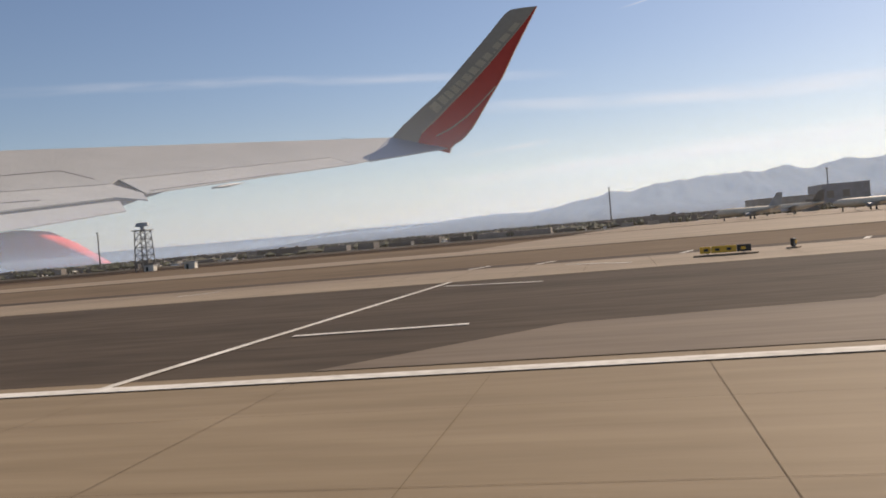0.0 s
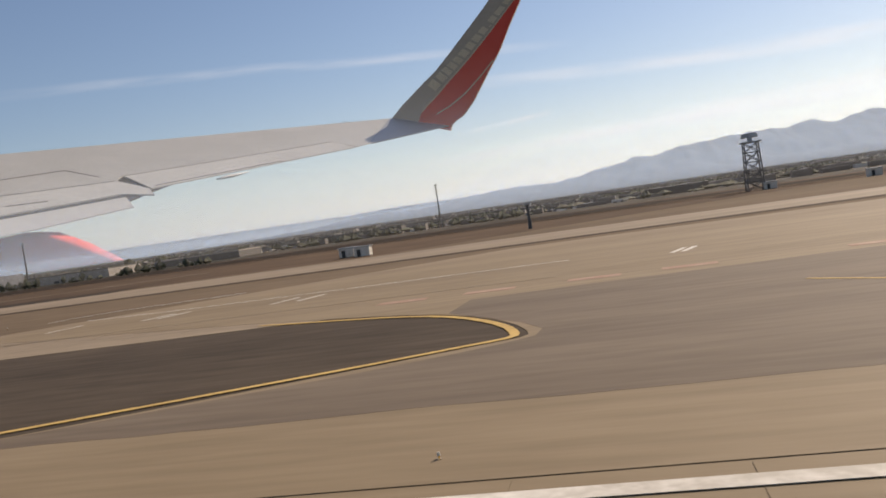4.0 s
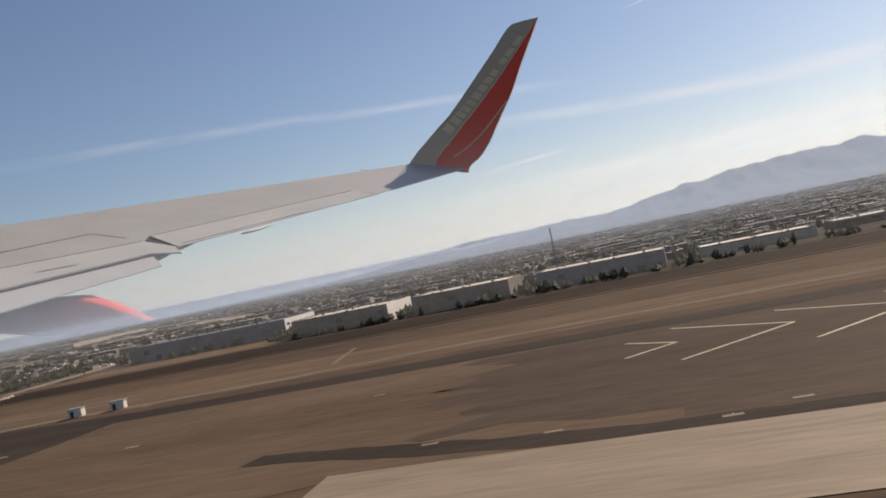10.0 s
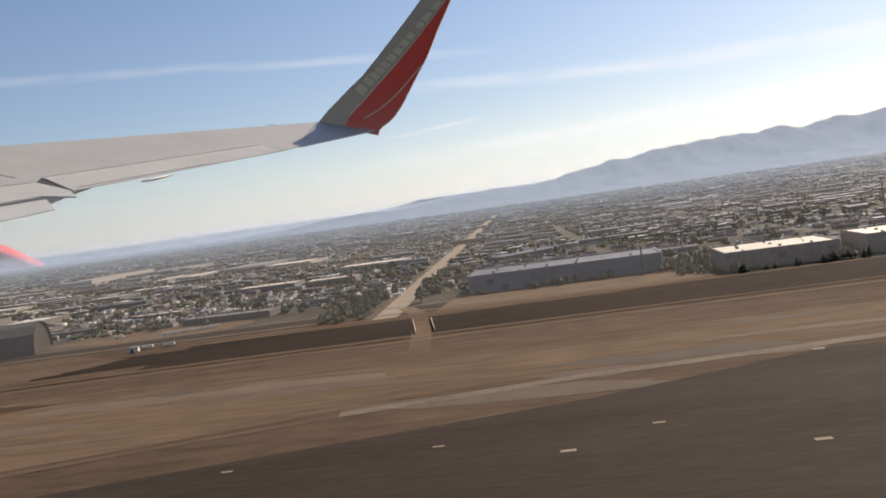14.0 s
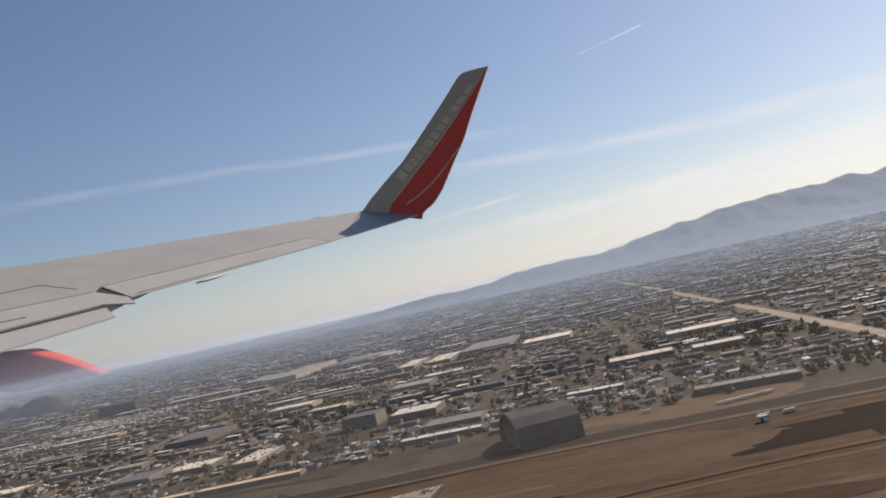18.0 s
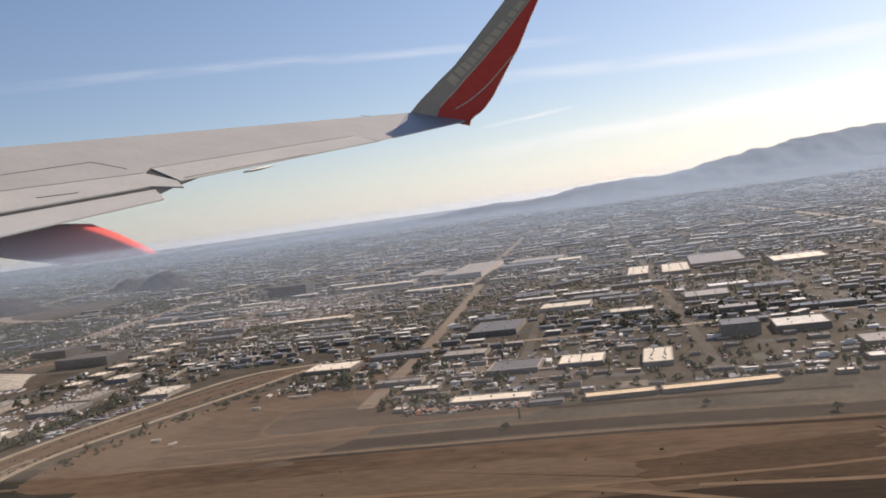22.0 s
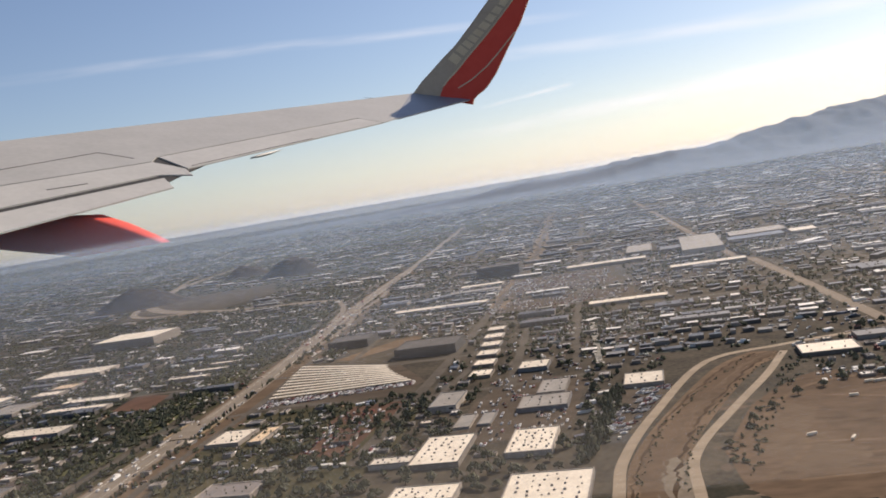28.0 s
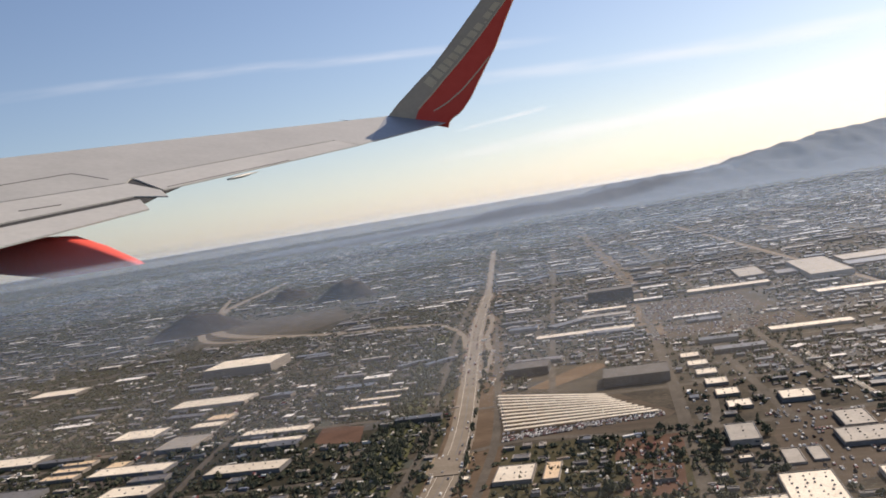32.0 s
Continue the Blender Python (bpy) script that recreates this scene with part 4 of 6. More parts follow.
lot("car_field", [(-159.2, 96.4), (-158.3, 111.6), (-147.4, 111), (-144.6, 97)], ASPHALT, "large grey car park in a lattice of rows")
lot("car_field", [(-159, 86), (-158.6, 92.4), (-143.4, 91), (-143.6, 84.4)], ASPHALT, "asphalt lot with rows of parked cars")
sheet("channel_patch", ragged(curve([(-143.9, 31.0), (-142.5, 31.2), (-142.3, 35.2), (-142.6, 36.6), (-143.3, 36.2)], 6), 0.12), Z3, TRACK, "pale sandy apron in the channel bed", "ground")
sheet("lane_line", band(curve(FW[:7], 10), 0.05), Z5 + 0.0012, DARK_STEEL, "dark median barrier line of the freeway", "road")
for off in (-0.55, 0.55):
    sheet("lane_line", band(curve([(x + off, y) for x, y in FW[:7]], 10), 0.03), Z5 + 0.0012, WHITE_PAINT, "white freeway lane line", "road")
# the freeway's bridge over the cross street
bm = bmesh.new()
prism(bm, [(-175.7, 49.2), (-173.1, 49.2), (-173.3, 53.4), (-175.9, 53.4)], 0.02, 0.06)
bridge = tagged(new("overpass", mesh_of(bm, "overpass", FREEWAY)), "low concrete freeway bridge over a cross street", "bridge")
for sx in (-175.75, -173.15):
    bm = bmesh.new()
    box(bm, sx, 51.3, 0.02, 0.08, 4.2, 0.12)
    part("parapet", bm, CONCRETE, bridge)

# joints between the runway's slabs, and rubber worn into them
jv, jf = [], []
def strip_quad(x0, x1, y0, y1, z):
    n = len(jv)
    jv.extend([(x0, y0, z), (x1, y0, z), (x1, y1, z), (x0, y1, z)])
    jf.append((n, n + 1, n + 2, n + 3))
for i in range(150):
    x = -70 + 0.54 * i
    strip_quad(x, x + 0.0014, -2.4, 2.28, 0.0026)
for y in (-1.6, -1.05, -0.5, 0.05, 0.6, 1.15, 1.7):
    strip_quad(-70, 12, y, y + 0.0014, 0.0027)
for i in range(90):
    x = -44 + 0.54 * i
    strip_quad(x, x + 0.005, 6.5, 8.15, 0.0037)
for y in (6.9, 7.75):
    strip_quad(-40, 12, y, y + 0.006, 0.0038)
tagged(new("slab_joints", raw("slab_joints", jv, jf, surface("sealed_joint", (0.13, 0.097, 0.06), (0.18, 0.137, 0.087), 3, 0.85))), "dark sealed joints between concrete slabs", "joint", kind="stuff")
jv, jf = [], []
for i in range(46):
    x, y, w, d, n = rng.uniform(-60, 8), rng.uniform(-0.2, 1.9), rng.uniform(0.5, 2.6), rng.uniform(0.015, 0.06), len(jv)
    jv.extend([(x + w * math.cos(a), y + d * math.sin(a) * (1 + 0.8 * noise.noise(Vector((a * 2, i, 1)))), 0.0028 + 0.000002 * i) for a in [k * math.tau / 14 for k in range(14)]])
    jf.append(tuple(range(n, n + 14)))
tagged(new("rubber_stains", raw("rubber_stains", jv, jf, surface("rubber_stained_concrete", (0.13, 0.095, 0.058), (0.215, 0.162, 0.1), 2.5, 0.75, 8))), "darker rubber streaks on the runway", "stain", kind="stuff")

# painted markings


def mark(name, a, b, w, mat, z=0.0052, label="", kind="structure"):
    return sheet(name, band([a, b], w), z, mat, label or "painted line on the pavement", "marking", kind)


mark("edge_line", (-62, 2.16), (70, 2.16), 0.075, WHITE_PAINT, label="solid white runway edge line")
mark("edge_line", (-14, 2.42), (-8.9, 2.40), 0.03, YELLOW_PAINT, label="thin yellow line beside the runway")
mark("lead_line", (-1.5, 2.2), (-1.25, 6.3), 0.035, WHITE_PAINT, label="thin pale line across the shoulder")
for a, b in (((-1.33, 3.27), (-0.6, 3.3)), ((-1.2, 5.85), (-0.5, 5.6)), ((-0.45, 7.7), (0.1, 7.2)), ((-10.5, 5.6), (-10.06, 5.76)), ((-5.64, 5.8), (-5.21, 5.57)), ((-5.25, 3.62), (-5.15, 3.66)), ((-7.59, 7.96), (-7.61, 8.5)), ((-8.59, 5.12), (-8.27, 5.03)), ((-4.05, 7.32), (-3.77, 7.63)), ((-6.43, 2.5), (-6.38, 2.51))):
    mark("shoulder_mark", a, b, 0.05, WHITE_PAINT, label="faded white shoulder stripe")
for a, b, w in (((-9.5, 2.35), (-9.45, 2.85), 0.09), ((-11.05, 2.46), (-10.78, 2.97), 0.09), ((-28.75, 6.02), (-28.8, 6.2), 0.1), ((-30.5, 5.85), (-30.45, 6.15), 0.1), ((-27.0, 6.1), (-26.95, 6.4), 0.1),
                ((-40.02, 5.76), (-39.95, 6.14), 0.09), ((-39.18, 5.58), (-39.06, 5.96), 0.09), ((-37.6, 4.88), (-37.37, 5.26), 0.09), ((-36.84, 4.45), (-36.62, 4.71), 0.09), ((-41.9, 6.1), (-41.85, 6.45), 0.1), ((-43.65, 6.3), (-43.6, 6.7), 0.1), ((-45.5, 6.2), (-45.4, 6.55), 0.1), ((-40.0, 5.9), (-40.0, 6.25), 0.12), ((-32.1, 4.24), (-31.8, 4.32), 0.06), ((-31.65, 4.28), (-32.1, 4.2), 0.06), ((-31.4, 4.9), (-31.2, 4.6), 0.06)):
    mark("shoulder_stripe", a, b, w, YELLOW_PAINT, label="yellow shoulder stripe")


def painted_curve(pts, w, mat=YELLOW_PAINT, label="curved yellow taxi line"):
    return sheet("taxi_line", band(curve(pts, 8), w * 0.72), 0.006, mat, label, "marking")


painted_curve([(-17.86, 2.2), (-17.81, 2.8), (-17.77, 3.3), (-17.72, 3.9), (-17.76, 4.25), (-17.95, 4.65), (-18.5, 5.3)], 0.04)
painted_curve([(-18.25, 2.5), (-17.98, 3.05), (-17.84, 3.4), (-17.74, 3.7)], 0.025)
painted_curve([(-17.89, 4.78), (-17.77, 4.51), (-17.6, 4.23), (-17.36, 3.96), (-17.08, 3.71), (-16.38, 3.25), (-15.77, 2.93), (-14.78, 2.49), (-14.25, 2.29)], 0.04)
for x in (-21.4, -20.7, -19.9, -19.2, -17.9, -17.3, -16.9, -16.4):
    mark("faded_marking", (x, 6.85), (x + 0.4, 6.83), 0.16, FADED_RED, label="faded red and white marking on the taxiway")
sheet("worn_taxiway", ragged(curve([(-22.4, 3.12), (-20.5, 3.1), (-17.36, 3.07), (-15.4, 3.03), (-12.7, 2.98)], 8), 0.08) + curve([(-13.6, 3.5), (-14.5, 4.0), (-15.3, 4.65), (-16.0, 5.35), (-15.6, 6.25), (-15.0, 6.6)], 3) + ragged(curve([(-16.4, 6.62), (-18.5, 6.5), (-20.6, 6.35)], 8), 0.1) + curve([(-20.6, 5.7), (-19.9, 4.6), (-20.3, 4.1), (-21.6, 3.45)], 3), Z4 + 0.0004, WORN, "darker worn pavement of the runway exit", "pavement")
sheet("island_line", band([(x + 0.08, y) for x, y in ISLAND[4:-2]], 0.04), 0.006, YELLOW_PAINT, "yellow outline of the asphalt island", "marking")
for a, b, w, mat in (((-15.9, 5.29), (-15.3, 5.34), 0.05, WHITE_PAINT), ((-15.86, 6.32), (-15.26, 6.13), 0.05, WHITE_PAINT), ((-15.55, 6.93), (-14.92, 6.8), 0.06, LIGHT_CONCRETE), ((-14.65, 6.2), (-14.43, 6.19), 0.1, WHITE_PAINT), ((-14.74, 5.54), (-14.62, 5.55), 0.06, WHITE_PAINT),
                     ((-15.2, 4.49), (-14.8, 4.82), 0.05, YELLOW_PAINT), ((-14.06, 3.99), (-13.74, 4.37), 0.1, YELLOW_PAINT), ((-12.9, 3.42), (-12.5, 3.85), 0.1, YELLOW_PAINT), ((-14.18, 7.03), (-13.47, 6.96), 0.05, LIGHT_CONCRETE)):
    mark("shoulder_stripe", a, b, w, mat, label="short painted stripe on the asphalt island")
sheet("island_line", band(curve([(-22.6, 3.15), (-20.42, 4.2), (-20.05, 4.6), (-20.72, 5.65), (-22.2, 6.35)], 6), 0.05), 0.006, YELLOW_PAINT, "yellow outline of the asphalt island", "marking")
painted_curve([(-35.6, 5.2), (-34.69, 4.59), (-34.2, 4.13), (-34.0, 3.75), (-33.8, 3.1)], 0.04)
painted_curve([(-31.9, 7.1), (-32.65, 6.77), (-33.11, 6.31), (-33.44, 5.8), (-33.61, 5.38), (-33.68, 4.91), (-33.7, 4.3), (-33.74, 3.7), (-33.8, 2.6)], 0.055, CHEVRON_PAINT)
painted_curve([(-33.68, 4.5), (-33.58, 4.1), (-33.44, 3.8), (-33.0, 3.2)], 0.04)
painted_curve([(-34.2, 5.46), (-33.6, 5.42), (-33.05, 5.37), (-32.0, 5.3)], 0.06, WHITE_PAINT, "white hold line")
painted_curve([(-39.5, 6.4), (-37.9, 5.55), (-36.6, 4.75), (-35.9, 4.1)], 0.04)
painted_curve([(-33.0, 6.8), (-32.2, 7.2), (-30.8, 7.4), (-26, 7.35), (-20, 7.3)], 0.04, LIGHT_CONCRETE, "worn pale taxi centre line")
painted_curve([(-44, 7.4), (-39.3, 7.3), (-33.0, 7.3)], 0.05, WHITE_PAINT, "white taxi centre line")
painted_curve([(-26.5, 9.7), (-25.9, 10.2), (-24.2, 10.5)], 0.06, WHITE_PAINT, "white curved line")
painted_curve([(-25.6, 9.2), (-24, 9.0), (-20, 8.9)], 0.06, WHITE_PAINT, "white curved line")
for i in range(34):
    x = -37.4 + 0.17 * i
    mark("hold_dash", (x, 5.30), (x + 0.1, 5.28), 0.035, YELLOW_PAINT, label="yellow dash of the holding line")
mark("hold_line", (-37.6, 5.42), (-31.6, 5.38), 0.03, YELLOW_PAINT, label="yellow holding line")
for i in range(9):
    y = 6.5 + 0.27 * i
    mark("hold_dash", (-43.02 + 0.012 * i, y), (-43.01 + 0.012 * i, y + 0.17), 0.12, YELLOW_PAINT, label="yellow dash of the holding line")
for dx in (-0.12, 0.12):
    mark("hold_line", (-43.02 + dx, 6.5), (-42.9 + dx, 9.1), 0.035, YELLOW_PAINT, label="yellow holding line")
# red boxes lettered with the runway's designation, read from the taxiway's far side
for x, y in ((-37.3, 5.62), (-36.6, 5.65), (-35.41, 5.68), (-33.9, 5.68)):
    mark("runway_marking", (x - 0.33, y), (x + 0.33, y), 0.24, WORN_RED, 0.0056, "red painted box with white runway designation")
    tx = bpy.data.curves.new("designation", "FONT")
    tx.body, tx.size, tx.align_x, tx.align_y = "7L-25R", 0.19, "CENTER", "CENTER"
    tx.materials.append(WHITE_PAINT)
    put(tagged(new("designation", tx), "white painted runway designation on red", "marking", kind="structure"), x, y, 0.0064, 180, (1, 1, 1))
# chevrons of the blast pad
for i in range(-1, 4):
    x = -43.93 - 1.74 * i
    k = 1.0 if i < 3 else 0.45
    for s in (-1, 1):
        mark("chevron", (x, 14.18), (x - 1.75 * k, 14.18 + s * 1.72 * k), 0.06, CHEVRON_PAINT, label="pale chevron arm on the blast pad")
for x, y in ((-40.5, 9.6), (-40.55, 10.5), (-40.35, 11.4), (-39.8, 12.5)):
    mark("rim_stripe", (x, y), (x + 0.75, y - 0.12), 0.07, WHITE_PAINT, label="white stripe across the asphalt rim")
mark("threshold_bar", (-42.75, 13.1), (-42.75, 15.3), 0.28, WHITE_PAINT, label="white threshold bar")
bar = tagged(new("approach_light_bar"), "low white frame of an approach light bar on dark asphalt", "light bar")
for dx in (-0.07, 0.07):
    bm = bmesh.new()
    box(bm, -63.2 + dx, 14.05, 0.02, 0.035, 1.7, 0.025)
    part("rail", bm, WHITE_PAINT, bar)
for i in range(14):
    bm = bmesh.new()
    box(bm, -63.2, 13.25 + 0.123 * i, 0.0, 0.14, 0.04, 0.02)
    part("crossbar", bm, WHITE_PAINT, bar)
for a, b in (((-74.8, 27.4), (-75.28, 30.3)), ((-74.2, 27.6), (-74.65, 30.4))):
    rail = tagged(new("guard_rail"), "white guard rail beside the track across the wash", "guard rail", "guard rails")
    a, b = Vector(a), Vector(b)
    for z in (0.05, 0.09):
        bm = bmesh.new()
        tube(bm, (*a, z), (*b, z), 0.012, 0.012, 6)
        part("beam", bm, WHITE_PAINT, rail)
    for i in range(9):
        p = a + (b - a) * i / 8
        bm = bmesh.new()
        box(bm, p.x, p.y, 0, 0.02, 0.02, 0.1)
        part("post", bm, WHITE_PAINT, rail)
for x, y in ((-65.15, 14.14), (-65.2, 18.2), (-62.24, 14.6), (-61.5, 14.2), (-61.09, 18.44), (-57.9, 12.9), (-67, 12.4), (-70.5, 13.1)):
    mark("lamp_pad", (x - 0.12, y), (x + 0.12, y), 0.12, LIGHT_CONCRETE, label="small pale pad of an approach light")
mark("drain_slab", (-57.72, 23.9), (-57.15, 20.4), 0.13, WORN, label="pale concrete drain slab in the dirt")
sheet("storage_yard", curve([(-93.6, 37.4), (-91.8, 40.6), (-86, 39.6), (-83.6, 37.6), (-85.4, 35.7), (-89.4, 35.4)], 5), Z2, SAND, "tan dirt storage yard beside the levee", "ground")
for x, y in ((-28.25, 4.41), (-31.4, 4.9), (-31.15, 4.55), (-52.07, 9.67), (-50.65, 9.36), (-48.9, 8.89), (-48.21, 9.21), (-53.96, 13.95), (-76.2, 13.95), (-72.6, 14.1), (-69.0, 14.1)):
    mark("pad", (x - 0.1, y), (x + 0.1, y), 0.08, LIGHT_CONCRETE, label="small pale concrete pad")
for x in [rng.uniform(-38, 20) for _ in range(24)]:
    mark("edge_stripe", (x, 8.2), (x + 0.14, 8.62), 0.05, WHITE_PAINT, label="short white stripe on the strip")

# signs, lights and masts of the airfield


def sign(x, y, w, h, rz, panels, label, group="taxiway signs"):
    h *= 0.62
    e = put(tagged(new("taxiway_sign"), label, "airfield sign", group), x, y, 0.0035, rz)
    bm = bmesh.new()
    box(bm, 0, 0, 0, w * 1.25, 0.09, 0.012)
    part("base", bm, LIGHT_CONCRETE, e)
    for sx in (-0.35, 0.35):
        bm = bmesh.new()
        box(bm, sx * w, 0, 0.01, 0.012, 0.012, 0.015)
        part("leg", bm, DARK_STEEL, e)
    x0 = -w / 2
    for frac, mat in panels:
        bm = bmesh.new()
        box(bm, x0 + frac * w / 2, 0, 0.022, frac * w - 0.004, 0.03, h, 0, 0.004)
        pn = part("panel", bm, mat, e)
        for k in range(max(1, int(frac * w / 0.09))):
            bm = bmesh.new()
            box(bm, x0 + 0.05 + 0.09 * k, -0.0165, 0.022 + h * 0.3, 0.035, 0.003, h * 0.4)
            part("legend_bar", bm, SIGN_BLACK if mat is SIGN_YELLOW else SIGN_YELLOW, pn, "small dark legend bar" if mat is SIGN_YELLOW else "small yellow legend bar")
        x0 += frac * w
    return e


sign(0.86, 7.2, 0.40, 0.09, -8, ((0.22, SIGN_YELLOW), (0.5, SIGN_YELLOW), (0.28, SIGN_BLACK)), "long yellow and black taxiway sign on the shoulder")
sign(1.44, 7.5, 0.07, 0.1, 60, ((1.0, SIGN_BLACK),), "small dark taxiway sign seen edge-on")
sign(-11.8, 5.95, 0.12, 0.09, 60, ((1.0, SIGN_YELLOW),), "small yellow taxiway sign")
sign(-13.91, 7.27, 0.42, 0.09, 8, ((0.3, SIGN_BLACK), (0.4, SIGN_YELLOW), (0.3, SIGN_BLACK)), "yellow and black taxiway sign behind the island")
sign(-13.2, 12.6, 0.34, 0.08, 5, ((0.5, SIGN_RED), (0.5, SIGN_BLACK)), "red and dark taxiway sign in the infield")
sign(-30.66, 5.56, 0.32, 0.09, 10, ((0.3, SIGN_BLACK), (0.35, SIGN_YELLOW), (0.35, SIGN_BLACK)), "yellow and black taxiway sign on a pale base")
sign(-28.29, 5.3, 0.06, 0.08, 70, ((1.0, SIGN_BLACK),), "small dark sign seen edge-on")
sign(-29.66, 9.05, 0.28, 0.06, 8, ((1.0, SIGN_BLACK),), "back of a low dark sign in the infield")
sign(-33.49, 8.9, 0.2, 0.06, 8, ((1.0, SIGN_BLACK),), "back of a low dark sign in the infield")
sign(-39.36, 9.5, 0.2, 0.07, 8, ((1.0, SIGN_BLACK),), "back of a low dark sign in the infield")
sign(-44.14, 9.54, 0.26, 0.08, 8, ((1.0, SIGN_RED),), "red mandatory sign at the runway's end")
sign(-39.2, 9.3, 0.3, 0.08, 8, ((1.0, SIGN_RED),), "red mandatory sign in the infield")
sign(-38.2, 4.9, 0.3, 0.08, 10, ((0.6, SIGN_BLACK), (0.4, SIGN_YELLOW)), "yellow and black taxiway sign")
# distance marker
mk = put(tagged(new("distance_marker"), "black distance-remaining marker with a white figure 4", "airfield sign"), -10.89, 3.65, 0.001, 62)
bm = bmesh.new()
box(bm, 0, 0, 0, 0.12, 0.08, 0.014)
part("base", bm, LIGHT_CONCRETE, mk)
mk.scale = (0.68, 0.68, 0.68)
bm = bmesh.new()
box(bm, 0, 0, 0.02, 0.09, 0.03, 0.12, 0, 0.004)
pn = part("panel", bm, SIGN_BLACK, mk)
fig = bpy.data.curves.new("figure", "FONT")
fig.body, fig.size, fig.align_x, fig.align_y, fig.extrude = "4", 0.11, "CENTER", "CENTER", 0.001
fig.materials.append(WHITE_PAINT)
fo = new("figure", fig)
fo.parent = pn
fo.matrix_basis = pose(0, -0.0175, 0.08, 90, 0, 0)

lamp = tagged(new("edge_light"), "small runway edge light on a short stem", "airfield light", "edge lights")
bm = bmesh.new()
tube(bm, (0, 0, 0), (0, 0, 0.012), 0.03, 0.03, 8)
part("base_plate", bm, LIGHT_CONCRETE, lamp)
bm = bmesh.new()
tube(bm, (0, 0, 0.012), (0, 0, 0.035), 0.006, 0.006, 6)
part("stem", bm, SIGN_YELLOW, lamp)
bm = bmesh.new()
tube(bm, (0, 0, 0.035), (0, 0, 0.06), 0.016, 0.01, 8)
part("lens", bm, WHITE_PAINT, lamp)
put(lamp, -9.24, 2.5, 0.001, 0, (0.6, 0.6, 0.6))
for x, y in [(-4.85, 2.55), (-13.6, 2.5), (-20, 2.5), (-24.4, 2.5), (-28.3, 3.4), (-28.33, 5.05), (-38.27, 9.2), (-36.2, 8.9), (-39.3, 12.2), (-44.5, 9.4), (-46.2, 9.3), (-48.9, 8.9), (-31.5, 8.6), (-27, 9.6), (-43, 4.6), (-38, 3.2), (-12.6, 4), (-6.4, 3.6)]:
    copy_thing(lamp, pose(x, y, 0.001) @ Matrix.Scale(0.6, 4))

cabinet = tagged(new("equipment_cabinet"), "small white airfield equipment shelter with a dark door", "shelter", "equipment shelters")
bm = bmesh.new()
box(bm, 0, 0, 0, 0.42, 0.3, 0.24, 0, 0.01)
part("body", bm, WHITE_PAINT, cabinet)
bm = bmesh.new()
box(bm, 0, 0, 0.24, 0.46, 0.34, 0.03)
part("roof", bm, STEEL, cabinet)
bm = bmesh.new()
box(bm, -0.08, -0.152, 0.01, 0.1, 0.008, 0.18)
part("door", bm, SIGN_BLACK, cabinet)
put(cabinet, -62.2, 19.0, 0, 12, (0.8, 0.8, 0.8))
for x, y, r in ((-63.3, 18.9, 12), (-25.3, 18.2, 0), (-24.8, 17.7, 0), (-12.9, 24.4, 5), (-86.5, 31.8, 8), (-15.2, 26.0, 0)):
    copy_thing(cabinet, pose(x, y, 0, 0, 0, r))


def lattice(x, y, w, h, label):
    e = put(tagged(new("radar_tower"), label, "tower"), x, y)
    for sx in (-1, 1):
        for sy in (-1, 1):
            bm = bmesh.new()
            tube(bm, (sx * w / 2, sy * w / 2, 0), (sx * w / 2 * 0.8, sy * w / 2 * 0.8, h), 0.022, 0.018, 5)
            part("leg", bm, TOWER_STEEL, e)
    for k in range(5):
        z0, z1 = h * k / 5, h * (k + 1) / 5
        a0, a1 = w / 2 * (1 - 0.2 * k / 5), w / 2 * (1 - 0.2 * (k + 1) / 5)
        for s in (-1, 1):
            bm = bmesh.new()
            tube(bm, (-a0, s * a0, z0), (a1, s * a1, z1), 0.011, 0.011, 4)
            tube(bm, (a0, s * a0, z0), (-a1, s * a1, z1), 0.011, 0.011, 4)
            tube(bm, (s * a0, -a0, z0), (s * a1, a1, z1), 0.011, 0.011, 4)
            tube(bm, (-a1, s * a1, z1), (a1, s * a1, z1), 0.012, 0.012, 4)
            part("brace", bm, TOWER_STEEL, e)
    bm = bmesh.new()
    box(bm, 0, 0, h, w * 1.15, w * 1.15, 0.03)
    part("platform", bm, STEEL, e)
    bm = bmesh.new()
    tube(bm, (0, 0, h + 0.03), (0, 0, h + 0.16), 0.07, 0.07, 8)
    part("pedestal", bm, STEEL, e)
    bm = bmesh.new()
    box(bm, 0, 0, h + 0.14, w * 1.0, 0.12, 0.13, 0.15, 0.02)
    part("antenna", bm, STEEL, e)


lattice(-15.55, 26.3, 0.48, 1.38, "open lattice radar tower with an antenna on top")


def mast(x, y, h, label="slender dark steel light mast"):
    e = put(tagged(new("light_mast"), label, "mast", "masts"), x, y)
    bm = bmesh.new()
    tube(bm, (0, 0, 0), (0, 0, h), 0.05, 0.028, 8)
    part("pole", bm, DARK_STEEL, e)
    bm = bmesh.new()
    box(bm, 0, 0, h, 0.16, 0.1, 0.06, 0, 0.01)
    part("lamp_head", bm, STEEL, e)


for x, y, h in ((-28.36, 43.3, 2.1), (-0.16, 50.8, 2.2), (-53.5, 44.5, 2.4), (-21.5, 20.3, 0.55), (-66.4, 36.2, 1.2), (-118, 36.4, 0.5), (12, 52, 2.2)):
    mast(x, y, h)


